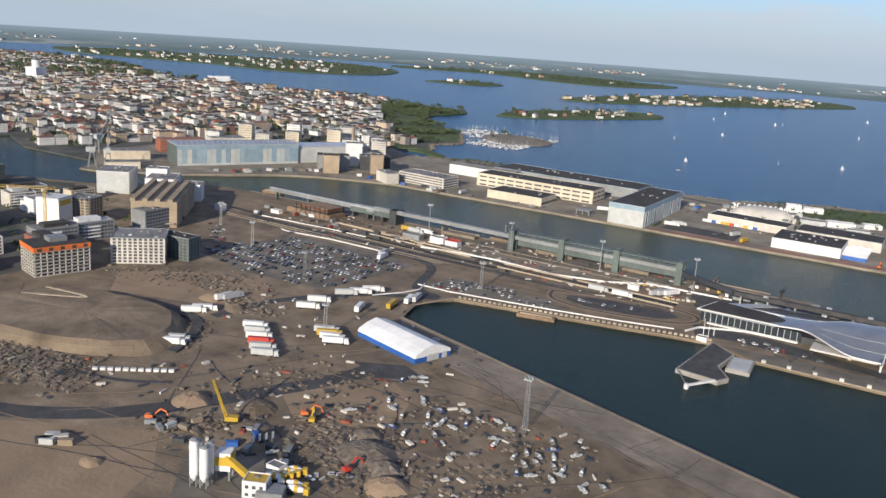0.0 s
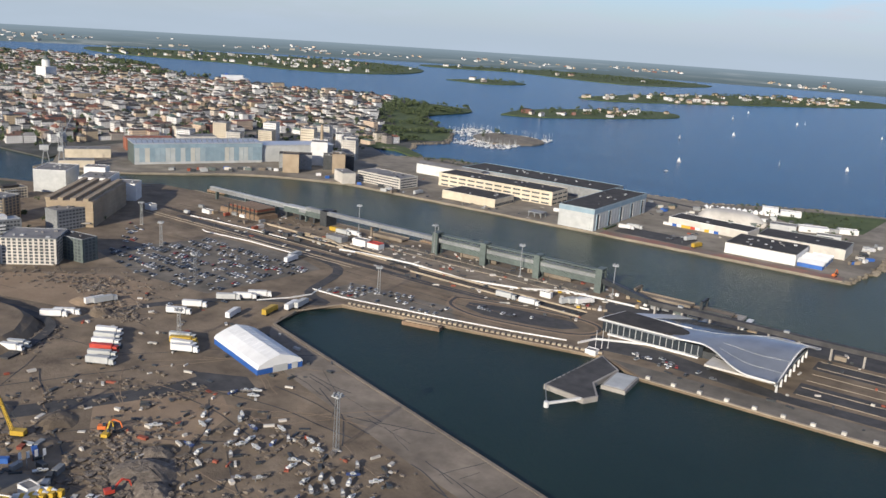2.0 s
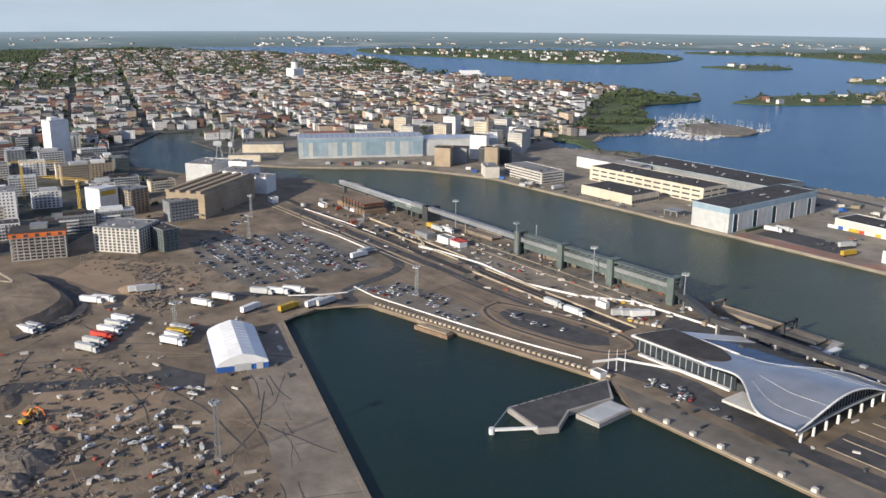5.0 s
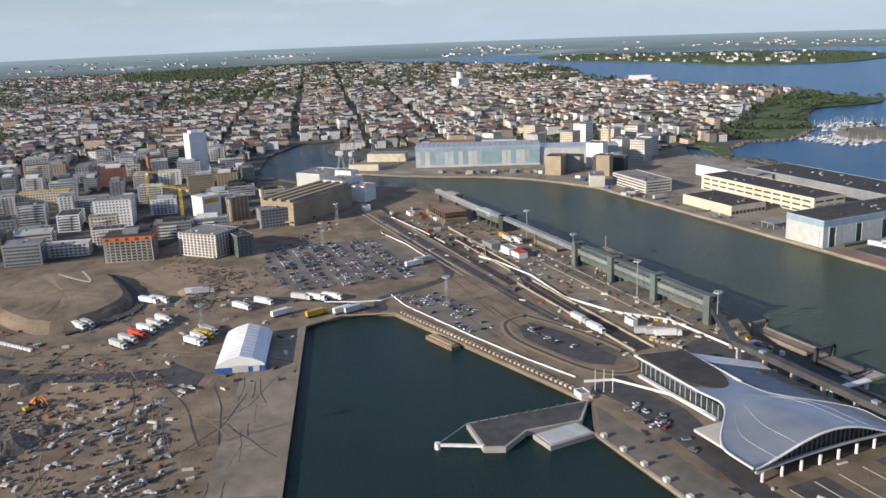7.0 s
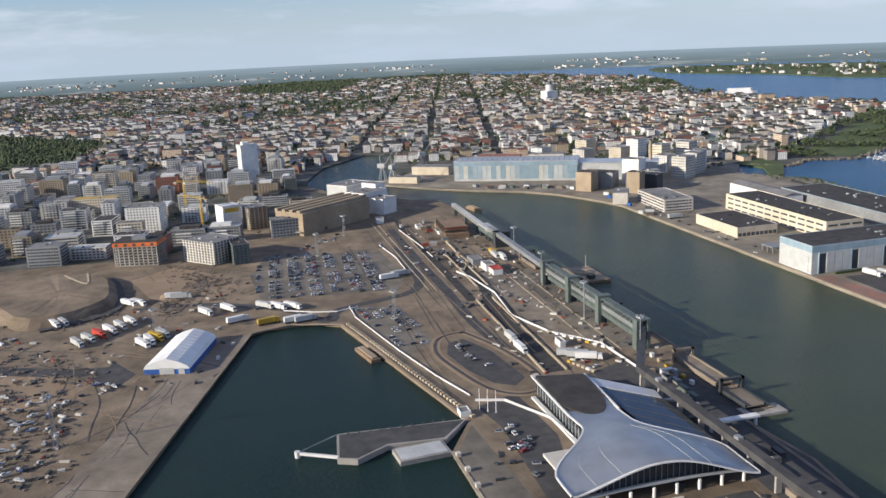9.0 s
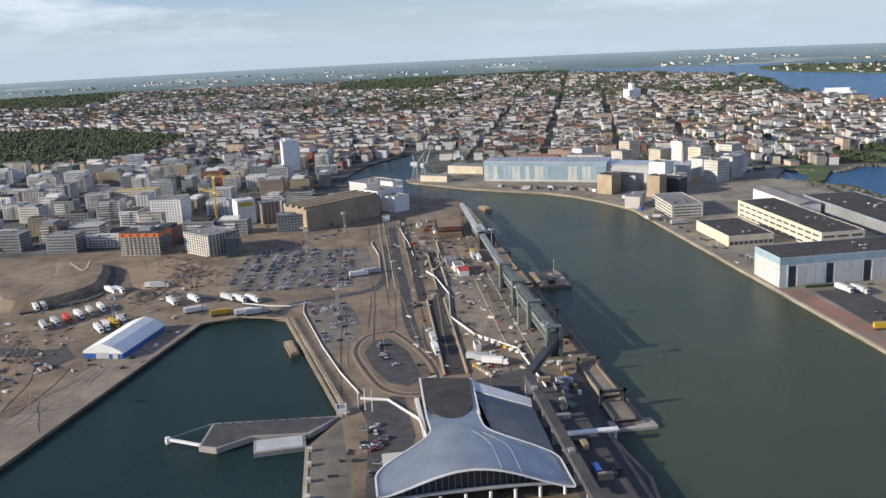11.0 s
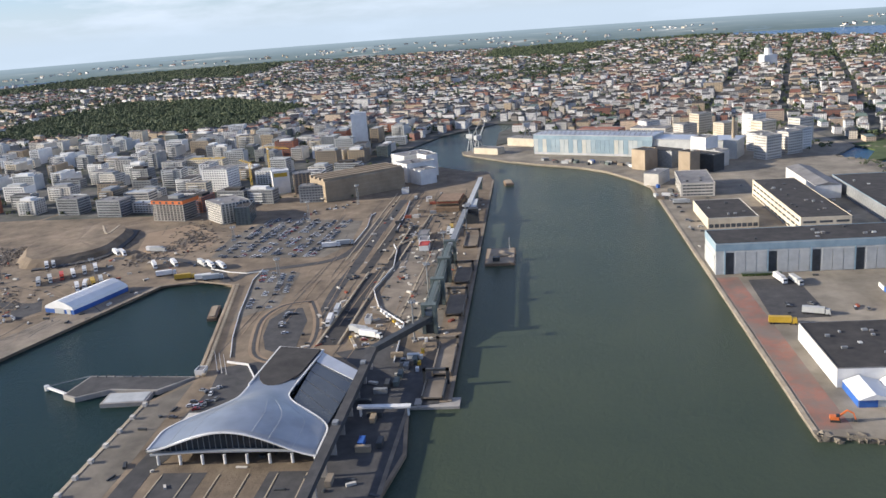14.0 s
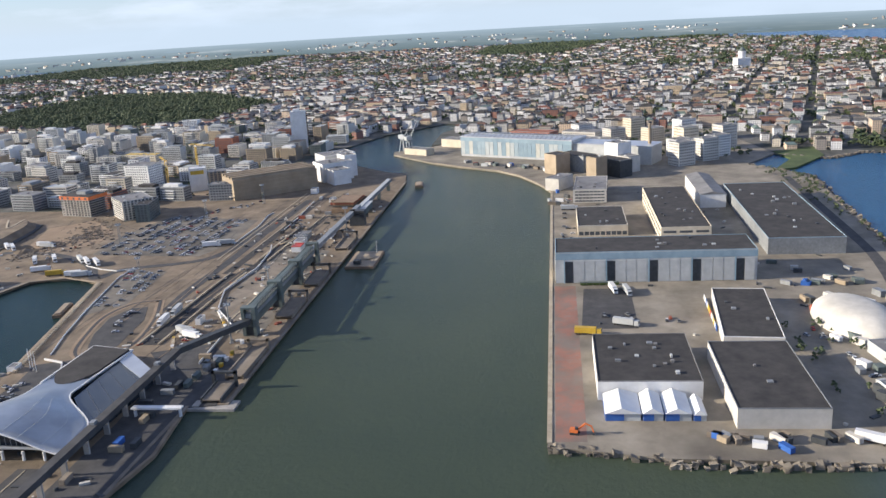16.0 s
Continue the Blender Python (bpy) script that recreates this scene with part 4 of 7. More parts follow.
cargo_warehouse()


def frame_building():
    """A block under construction: bare concrete floors, orange sheeting round the top storey."""
    root = thing("unfinished_block", -612, 438, 0, -16, "unfinished concrete apartment block with orange sheeting on top", "building site")
    w, d, st = 30.0, 44.0, 2.75
    # solid near-black block, standing in for the shade of the open floors
    part("core", Build().box(-w / 2 + 2.5, -d / 2 + 2.5, 0, w / 2 - 2.5, d / 2 - 2.5, 21), DARKSTEEL, root, "solid dark core in place of the shaded interior")
    for k in range(8):
        part("floor_slab", Build().box(-w / 2, -d / 2, k * st, w / 2, d / 2, k * st + .9), CONCRETE, root)
    for k in range(10):
        y = -d / 2 + .5 + k * (d - 1) / 9
        part("column", Build().box(w / 2 - .9, y - .4, 0, w / 2 - .1, y + .4, 7 * st), OFFWHITE, root)
    for k in range(7):
        x = -w / 2 + .5 + k * (w - 1) / 6
        part("column", Build().box(x - .4, -d / 2 + .1, 0, x + .4, -d / 2 + .9, 7 * st), OFFWHITE, root)
    part("orange_sheeting", Build().box(-w / 2 - .4, -d / 2 - .4, 7 * st + .9, w / 2 + .4, d / 2 + .4, 24.0), ORANGE, root, "bright orange weather sheeting")
    # dark panels on the sheeting stand in for the shade of openings
    for k in range(5):
        y = -d / 2 + 4 + k * 9
        part("opening_panel", Build().box(w / 2 + .35, y - 1.6, 20.8, w / 2 + .55, y + 1.6, 23.2), DARKSTEEL, root)
    part("roof", Build().box(-w / 2, -d / 2, 24.0, w / 2, d / 2, 24.5), DARKROOF, root)
    part("roof_hut", Build().box(-8, -6, 24.5, 4, 8, 28), STEEL, root)


frame_building()
block("corner_block", -594, 508, 44, 36, 22, 42, OFFWHITE, GREYROOF, "pale green and white apartment block at the site's edge", "apartment block", floors=8, units=6, pitch=4.2, width=2.6, tall=1.9)
block("corner_wing", -578, 533, 40, 16, 20, 8, GREENSTEEL, DARKROOF, "dark green wing of the corner apartment block", "apartment block", floors=7, units=3, pitch=4.0, width=2.4, tall=1.9)
w = block("wrapped_tower", -740, 530, 24, 22, 29, 20, WHITE, WHITE, "white wrapped scaffolded tower with yellow top band", "building site", units=2)
part("yellow_band", Build().box(12.0, -9, 22, 12.5, 8, 27), YELLOW, w, "yellow sheeting")
block("brick_tower", -732, 560, 22, 22, 26, 20, TAN, GREYROOF, "brown apartment tower with stacked balconies", "apartment block", floors=9, units=3, pitch=5, width=3.2, tall=2.0)
t = block("white_tower", -1080, 573, 24, 26, 60, 12, WHITE, WHITE, "tall white slab tower hotel", "tower", floors=18, sides="b", units=1, pitch=2.6, width=1.6)
part("dark_face", Build().box(-12, 13.0, 2, 12, 13.4, 58), GLASS, t, "dark glass side")
part("lift_head", Build().box(-6, -8, 60, 6, 2, 64), WHITE, t)
block("white_slab", -782, 702, 44, 32, 24, 128, WHITE, GREYROOF, "white windowless warehouse block behind the harbour", "warehouse", units=5, rim=WHITE)
block("white_block", -806, 716, 18, 24, 29, 128, WHITE, GREYROOF, "white stair block above the warehouse", "warehouse", units=2, rim=WHITE)
block("white_store", -752, 716, 24, 26, 19, 128, WHITE, GREYROOF, "lower white store at the warehouse end", "warehouse", units=2, rim=PALEGREY)
block("white_stack", -845, 690, 46, 36, 25, 128, PALEGREY, GREYROOF, "pale grey stepped warehouse", "warehouse", units=6, rim=WHITE)
block("white_apartments", -779, 436, 30, 40, 30, -14, WHITE, GREYROOF, "bright white stepped apartment block", "apartment block", floors=9, units=5, pitch=3.6, width=1.8)
block("glass_office", -648, 345, 24, 34, 20, -12, STEEL, GREYROOF, "low grey glazed office block", "office", floors=6, units=4, pitch=2.6, width=2.2)
block("grey_office", -672, 280, 24, 32, 20, -12, STEEL, GREYROOF, "grey office block with banded windows", "office", floors=6, units=4, pitch=2.6, width=2.2)
block("yellow_flats", -928, 364, 20, 60, 21, -10, CREAM, YELLOW, "long yellow-topped row of apartments", "apartment block", floors=6, units=4)


b = Build().prism([(-985, 345), (-985, 640), (-905, 676), (-800, 612), (-765, 575), (-640, 470), (-628, 415), (-636, 255)], -0.2, 0.04)
whole("quarter_ground", b, [TOWN], "dark streets and yards between the new flats", "ground", kind="structure")


def quarter():
    """Mid-rise flats in rows behind the site."""
    rng = random.Random(21)
    made = [(-612, 438), (-590, 508), (-735, 524), (-728, 556), (-1080, 573), (-788, 706), (-845, 690), (-779, 436), (-648, 345), (-672, 280), (-928, 364), (-709, 638), (-670, 680), (-745, 600)]
    walls = [WHITE, OFFWHITE, OFFWHITE, PALEGREY, STEEL, TAN, STEEL, WHITE, CREAM, WHITE, GREENSTEEL, PALEGREY, OFFWHITE, BRICK, TAN, STEEL]
    names = {WHITE: "white", OFFWHITE: "pale plastered", PALEGREY: "light grey", TAN: "tan brick", STEEL: "grey metal-clad", BRICK: "red brick", CREAM: "cream plastered", GREENSTEEL: "grey-green clad"}
    count = 0
    for i in range(17):
        for j in range(-19, 14):
            x, y = -655 - i * 41 + rng.uniform(-4, 4) + j * 5, 420 + j * 34 + rng.uniform(-4, 4)
            if x < -1330 or x > -640 or y < -230 or y > 640 - (12 if x > -900 else 0) or (i % 4 == 3 and rng.random() < .6):
                continue
            if any(math.dist((x, y), p) < 38 for p in made) or not (inside(x, y, CITY) or inside(x, y, HARBOUR)):
                continue
            if x < -900 and y > 655 - (x + 1000) * -0.1 or rng.random() < 0.08 or (x > -900 and y > 540 and x < -760 and rng.random() < .3):
                continue
            made.append((x, y))
            count += 1
            m = rng.choice(walls)
            w, d, h = rng.uniform(15, 24), rng.uniform(26, 38), rng.choice([12, 15, 17, 18, 20, 21, 24])
            if rng.random() < .4:
                w, d = d, w
            near = x > -960 and y > 150
            flat = block("apartment_block", x, y, w, d, h, -9 + rng.gauss(0, 4), m, rng.choice([GREYROOF, GREYROOF, DARKROOF, PALEGREY]), names[m] + " mid-rise apartment block with flat roof", "apartment block",
                  floors=round(h / 3.1), sides="fb" if near else "f", units=rng.randint(2, 5), seed=count, pitch=rng.choice([3.0, 3.6, 4.2]), width=rng.choice([2.0, 2.4, 2.8]), group="flats of the new quarter", rim=m)
            if rng.random() < .55:
                a, c = rng.uniform(-.15, .15) * w, rng.uniform(-.15, .15) * d
                part("penthouse", Build().box(a - w * .3, c - d * .3, h + .15, a + w * .3, c + d * .3, h + 3.2), rng.choice([WHITE, DARKROOF, PALEGREY, STEEL]), flat)
            if rng.random() < .5:
                for q in range(round(h / 3.1) - 1):
                    part("balcony", Build().box(w / 2, -d * .36, 3.0 + q * 3.1, w / 2 + 1.5, d * .1, 4.1 + q * 3.1), rng.choice([WHITE, PALEGREY]), flat)
            if rng.random() < .45:
                e = rng.choice([-1, 1])
                part("low_wing", Build().box(-w * .9, e * d / 2 - (d * .3 if e > 0 else 0), 0, -w / 2, e * d / 2 + (0 if e > 0 else d * .3), h * .7), m, flat)


quarter()


def tower_crane(x, y, h, turn, mat):
    root = thing("tower_crane", x, y, 0, turn, "tall yellow lattice tower crane over building site", "crane")
    b = Build()
    for a, c in ((-1, -1), (1, -1), (1, 1), (-1, 1)):
        b.beam((a, c, 0), (a, c, h), .35)
    for k in range(int(h / 3)):
        b.beam((-1, -1, 3 * k), (1, -1, 3 * k + 3), .22).beam((1, 1, 3 * k), (-1, 1, 3 * k + 3), .22).beam((-1, 1, 3 * k), (-1, -1, 3 * k + 3), .22)
    part("mast", b, mat, root)
    b = Build()
    for a in (-.7, .7):
        b.beam((-14, a, h), (42, a, h), .3)
    b.beam((-10, 0, h + 1.8), (38, 0, h + 1.8), .3)
    for k in range(17):
        b.beam((-10 + 3 * k, 0, h + 1.8), (-8.5 + 3 * k, .7, h), .2)
    part("jib", b, mat, root)
    part("counterweight", Build().box(-14, -1.2, h - 2.5, -10, 1.2, h), CONCRETE, root)
    part("cab", Build().box(.8, -2.2, h - 2.4, 3, -.4, h), WHITE, root)


tower_crane(-712, 500, 44, 215, YELLOW)
tower_crane(-860, 480, 42, 60, YELLOW)


def yard_crane(x, y, turn):
    """Level-luffing shipyard crane on a portal."""
    root = thing("shipyard_crane", x, y, 0, turn, "grey portal shipyard crane with raised jib", "crane")
    b = Build()
    for a, c in ((-5, -5), (5, -5), (5, 5), (-5, 5)):
        b.beam((a, c, 0), (a * .4, c * .4, 20), 1.0)
    b.box(-3, -3, 19, 3, 3, 21)
    part("portal", b, STEEL, root)
    part("machine_house", Build().box(-7, -3, 21, 4, 3, 27), PALEGREY, root)
    part("jib", Build().beam((3, -1, 24), (22, 0, 52), .8).beam((3, 1, 24), (22, 0, 52), .8).beam((22, 0, 52), (34, 0, 48), .7), STEEL, root)
    part("stay", Build().beam((-2, 0, 27), (-4, 0, 38), .8).beam((-4, 0, 38), (22, 0, 52), .4), STEEL, root)


yard_crane(-968, 776, 140)
yard_crane(-985, 764, 60)
yard_crane(-1080, 850, 100)
block("dock_shed", -960, 792, 44, 18, 9, 57, CREAM, GREYROOF, "low cream dockside shed", "warehouse", units=2)
block("dock_store", -1020, 850, 60, 24, 12, 57, CREAM, GREYROOF, "cream brick shipyard store", "warehouse", units=3)
block("brick_works", -1035, 965, 70, 28, 18, 62, BRICK, BRICK, "red brick shipyard works", "factory", floors=4, units=2)
block("pale_works", -1015, 1040, 56, 30, 18, 62, OFFWHITE, GREYROOF, "pale shipyard works building", "factory", floors=4, units=3)
block("yard_store", -955, 1060, 60, 30, 14, 62, PALEGREY, GREYROOF, "plain grey shipyard store building", "warehouse", units=3)
for i, (x, y) in enumerate(((-862, 1165), (-830, 1195), (-905, 1180), (-860, 1215), (-920, 1235), (-960, 1140), (-1000, 1190), (-975, 1085), (-1045, 1120), (-1040, 1040), (-800, 1160))):
    block("point_house", x, y, 22, 26, 24 + (i * 5) % 11, 30, [WHITE, OFFWHITE, CREAM][i % 3], GREYROOF, "pale apartment block near the shipyard gate", "apartment block", floors=8, sides="fl", units=3, group="houses behind the shipyard")


# ---- harbour surfaces ----
def patch(name, pts, z, mat, label, category="paving"):
    whole(name, Build().prism(pts, z - 0.3, z), mat, label, category, kind="structure")


def band(name, pts, width, mat, label, z=0.0, thick=0.1, category="road", curve=True):
    whole(name, strip(smooth_line(pts, 5) if curve else [Vector(p) for p in pts], width, z, None, thick), mat, label, category, kind="structure")


patch("quay_road", [(-95, 622), (-20, 622), (198, 622), (198, 645), (-20, 645), (-128, 640)], 0.05, PALE_ASPHALT, "worn quay road beside the terminal")
patch("terminal_apron", [(-150, 650), (-118, 655), (-70, 652), (-10, 648), (195, 648), (195, 665), (-15, 660), (-100, 680), (-160, 678)], 0.08, ASPHALT, "dark asphalt yard beside the terminal")
patch("front_lane", [(-14, 667), (195, 667), (195, 688), (-14, 690)], 0.07, ASPHALT, "dark asphalt drop-off lane before the terminal")
patch("front_lane", [(-14, 722), (195, 718), (195, 741), (-14, 742)], 0.07, ASPHALT, "dark asphalt loading lane before the terminal")
for k in range(6):
    band("lane_kerb", [(-12, 667 + 15 * k), (190, 666 + 15 * k)], .7, KERB, "pale kerb between the terminal lanes", z=.1, thick=.2, category="kerb", curve=False)
patch("east_apron", [(-170, 722), (-140, 745), (-64, 750), (195, 748), (195, 779), (19, 779), (-30, 787), (-85, 781), (-88, 800), (-140, 800), (-185, 760)], 0.06, ASPHALT, "dark asphalt lanes beside the ships' quay")
patch("car_park", [(-585, 560), (-552, 672), (-452, 676), (-410, 660), (-424, 545), (-500, 540)], 0.05, PALE_ASPHALT, "worn asphalt car park")
patch("ferry_lanes", [(-440, 722), (-300, 735), (-252, 742), (-214, 764), (-190, 790), (-420, 786)], 0.05, PALE_ASPHALT, "worn asphalt ferry waiting lanes")
patch("small_car_park", [(-372, 612), (-362, 650), (-268, 655), (-258, 640), (-240, 628)], 0.05, PALE_ASPHALT, "worn asphalt parking area")
patch("dark_yard", [(-312, 436), (-282, 452), (-258, 440), (-284, 424)], 0.06, ASPHALT, "patch of dark fresh asphalt")
patch("quay_strip", [(-338, 529), (-114, 457), (40, 406), (28, 378), (-125, 424), (-300, 482)], 0.04, QUAY, "brown worn quay paving with dark tyre marks")
patch("bare_plot", [(-318, 372), (-300, 398), (-272, 424), (-250, 410), (-238, 374), (-266, 352), (-290, 350)], 0.05, BARE, "bare levelled earth plot")
patch("bare_field", [(-420, 240), (-372, 268), (-330, 292), (-300, 262), (-286, 220), (-380, 150), (-480, 160)], 0.05, BARE, "bare levelled earth field")
patch("bare_slope", [(-575, 470), (-520, 520), (-470, 530), (-430, 490), (-470, 452), (-540, 432)], 0.05, BARE, "bare earth beside the flats")
patch("plant_yard", [(-300, 282), (-262, 318), (-228, 296), (-200, 262), (-240, 232), (-276, 250)], 0.06, PALE_ASPHALT, "dusty concrete yard of the batching plant")
band("road", [(-640, 190), (-520, 215), (-440, 248), (-404, 262), (-374, 284), (-350, 312), (-318, 372), (-300, 412), (-296, 440)], 15, ASPHALT, "curved dark asphalt site road")
band("road", [(-650, 704), (-520, 700), (-400, 698), (-300, 694), (-215, 700)], 9, ASPHALT, "dark asphalt lane beside the tracks")
band("road", [(-690, 722), (-645, 718), (-388, 711), (-351, 709)], 8, DARKROOF, "long straight dark access road past the car park", z=0.02)
# flat dark asphalt bands; no trench is cut, its shaded depth is only colour
band("road", [(-352, 720), (-184, 714)], 12, DARKROOF, "flat near-black road band between pale walls, painted as if sunken", z=0.02)
band("road", [(-520, 735), (-500, 736), (-388, 730), (-352, 722)], 8, DARKROOF, "flat near-black ramp band between pale kerbs, painted as if sunken", z=0.02)
for kx0, ky0, kx1, ky1 in ((-352, 713, -184, 706.5), (-352, 727, -184, 721.5), (-515, 730.5, -388, 725), (-515, 740, -388, 735)):
    band("retaining_wall", [(kx0, ky0), (kx1, ky1)], 1.3, KERB, "pale concrete wall beside the dark road band", z=0.0, thick=1.2, category="wall", curve=False)
patch("gravel_lot", [(-385, 738), (-339, 735), (-250, 733), (-228, 758), (-240, 764), (-385, 766)], 0.07, QUAY, "brown gravel lot inside the white barrier")
band("road", [(-560, 690), (-470, 688), (-400, 672), (-372, 605), (-345, 590), (-390, 560), (-430, 500), (-440, 440)], 9, ASPHALT, "dusty asphalt site road", z=0.03)
for wide, mat, zz in ((7.0, BARE, .055), (2.4, ASPHALT, .17)):
    band("road", [(-281, 680), (-273, 660), (-245, 651), (-208, 656), (-172, 666), (-158, 682), (-165, 698), (-195, 702), (-240, 694), (-281, 680)], wide, mat, "brown paved turning loop with dark wheel ruts", z=zz)
patch("loop_island", [(-266, 676), (-262, 664), (-240, 657), (-206, 662), (-180, 671), (-172, 682), (-182, 692), (-236, 687)], 0.1, ASPHALT, "dark asphalt parking inside the turning loop")
for y, x0, x1 in ((684, -690, -395), (690, -690, -390), (708, -640, -430), (744, -640, -450), (756, -430, -215), (770, -420, -205)):
    band("track_kerb", [(x0, y + 6), (x1, y)], 1.1, KERB, "pale kerb along the lanes", z=0.1, thick=0.25, category="kerb", curve=False)
for k, (x0, y0, x1, y1) in enumerate(((-338, 531, 40, 408), (-333, 599, -133, 640), (-338, 531, -347, 562), (-347, 562, -333, 599), (-90, 806, -745, 806), (-87, 783, 19, 781), (-100, 621, 195, 621.5))):
    band("quay_edge", [(x0, y0), (x1, y1)], 2.2, SILO if k in (1, 3) else KERB if k == 6 else QUAY, "worn stone quay edge", z=0.0, thick=0.4, category="quay edge", curve=False)
band("quay_edge", [(-45, 993), (-654, 993), (-700, 979), (-762, 951), (-800, 921), (-839, 867), (-874, 828)], 2.6, KERB, "pale stone quay edge of the shipyard", thick=0.4, category="quay edge", curve=False)
patch("red_lane", [(-46, 996), (-300, 996), (-300, 1012), (-46, 1012)], 0.05, RED_PAVE, "reddish paved quay lane with faded patches")
patch("dark_apron", [(-292, 1018), (-292, 1053), (-206, 1052), (-206, 1014)], 0.06, ASPHALT, "dark asphalt apron before the shed")
band("road", [(-100, 1215), (-250, 1236), (-330, 1250), (-420, 1258), (-700, 1266)], 9, ASPHALT, "shore road behind the halls", z=0.04)
patch("grass_field", [(-70, 1250), (-60, 1390), (-150, 1350), (-200, 1290), (-150, 1240)], 0.08, GRASS, "dry grass field on the point", "lawn")


def wall_line(name, pts, h, t, mat, label):
    b = Build()
    for a, c in zip(pts, pts[1:]):
        d = (Vector(c) - Vector(a)).normalized() * (t / 2)
        n = Vector((-d.y, d.x))
        q = [Vector(a) - d + n, Vector(c) + d + n, Vector(c) + d - n, Vector(a) - d - n]
        b.prism([(p.x, p.y) for p in q], 0, h)
    whole(name, b, mat, label, "barrier")


wall_line("white_barrier", [(-442, 722), (-420, 728), (-365, 733), (-302, 726), (-256, 738), (-220, 762), (-150, 765)], 1.5, .6, WHITE, "long white noise barrier zigzagging past the lanes")
wall_line("white_barrier", [(-585, 680), (-576, 677), (-520, 682), (-452, 680)], 1.0, .5, WHITE, "white barrier along the car park")
wall_line("white_barrier", [(-375, 612), (-345, 612), (-258, 628), (-205, 640), (-167, 651)], .9, .5, WHITE, "low white barrier along the basin road")
wall_line("white_barrier", [(-158, 652), (-152, 668), (-120, 684), (-92, 686)], 1.5, .6, WHITE, "white wall round the terminal yard")
wall_line("white_barrier", [(-385, 560), (-372, 582), (-366, 600), (-372, 618)], 1.0, .5, WHITE, "low white site barrier")
wall_line("concrete_barrier", [(-560, 745), (-500, 742), (-470, 742), (-445, 730)], 1.6, .9, KERB, "pale concrete barrier by the dark road band")
wall_line("white_barrier", [(-640, 712), (-560, 716), (-505, 716)], 1.0, .5, WHITE, "white barrier beside the tracks")

# mound with terraces
mound = [(-590, 352), (-556, 408), (-500, 424), (-446, 420), (-412, 372), (-440, 338), (-518, 316)]
cx, cy = sum(p[0] for p in mound) / 7, sum(p[1] for p in mound) / 7


def heap(name, ring, h, mat, label, seed=0, inner=0.72, category="earth mound"):
    rng = random.Random(seed)
    mx, my = sum(p[0] for p in ring) / len(ring), sum(p[1] for p in ring) / len(ring)
    pts = smooth_line(list(ring) + [ring[0]], 4)[:-1]
    n = len(pts)
    b = Build()
    v = []
    for f, z in ((1.0, -0.1), ((1 + inner) / 2, h * .6), (inner, h), (inner * .5, h * .97)):
        for p in pts:
            k = f * (1 + rng.uniform(-.02, .02))
            v.append((mx + (p.x - mx) * k, my + (p.y - my) * k, z * (1 + rng.uniform(-.06, .06))))
    v.append((mx, my, h))
    quads = [(r * n + i, r * n + (i + 1) % n, (r + 1) * n + (i + 1) % n, (r + 1) * n + i) for r in range(3) for i in range(n)]
    quads += [(3 * n + i, 3 * n + (i + 1) % n, 4 * n) for i in range(n)]
    area = sum(pts[i].x * pts[(i + 1) % n].y - pts[(i + 1) % n].x * pts[i].y for i in range(n))
    b.solid(v, quads if area > 0 else [q[::-1] for q in quads])
    return whole(name, b, mat, label, category)


heap("earth_mound", mound, 7.0, SOIL, "broad flat-topped earth mound with terraced banks", 3, 0.85)
band("dark_bank", [(-556, 412), (-520, 422), (-470, 428), (-440, 424), (-420, 400), (-408, 372)], 7, ASPHALT, "dark bank at the foot of the mound", z=0.05, thick=1.2)
band("dark_bank", [(-560, 392), (-520, 396), (-560, 372)], 2, KERB, "pale edge on the mound", z=6.8, thick=.4)
# no ditch is cut; a flat dark strip is painted in its place
band("dark_bank", [(-500, 300), (-455, 310), (-400, 322), (-372, 340)], 4, ASPHALT, "flat dark asphalt strip along the site track", z=0.03)
rng = random.Random(8)
for x, y, r, h in ((-328, 250, 6, 2), (-232, 338, 16, 5), (-215, 330, 10, 4), (-243, 355, 9, 3), (-205, 318, 11, 4), (-345, 330, 12, 4), (-310, 345, 14, 2.5), (-470, 470, 13, 3), (-455, 450, 12, 3), (-440, 462, 10, 3), (-295, 322, 14, 2)):
    ring = [(x + r * rng.uniform(.8, 1.3) * math.cos(a), y + r * rng.uniform(.7, 1.2) * math.sin(a)) for a in [i * 1.0472 for i in range(6)]]
    heap("gravel_mound", ring, h, rng.choice([BARE, RUBBLE, SOIL]), "loose heap of brown gravel and earth", int(-x), .35, "gravel heap")


def rubble_field(seed, areas):
    """Broken stone, timber and pallets that nobody could count."""
    rng = random.Random(seed)
    b = Build()
    for x0, y0, x1, y1, n, wide in areas:
        for k in range(n):
            t = rng.random()
            x, y = x0 + (x1 - x0) * t + rng.gauss(0, wide), y0 + (y1 - y0) * t + rng.gauss(0, wide)
            if not inside(x, y, HARBOUR):
                continue
            s = rng.uniform(.5, 1.8)
            p = [(x + a * s * rng.uniform(.5, 1.2), y + c * s * rng.uniform(.5, 1.2), z * s * rng.uniform(.4, .9)) for z in (-.1, 1) for a, c in ((-1, -1), (1, -1), (1, 1), (-1, 1))]
            b.solid(p, [(4, 5, 6, 7), (0, 1, 5, 4), (1, 2, 6, 5), (2, 3, 7, 6), (3, 0, 4, 7)])
    return b


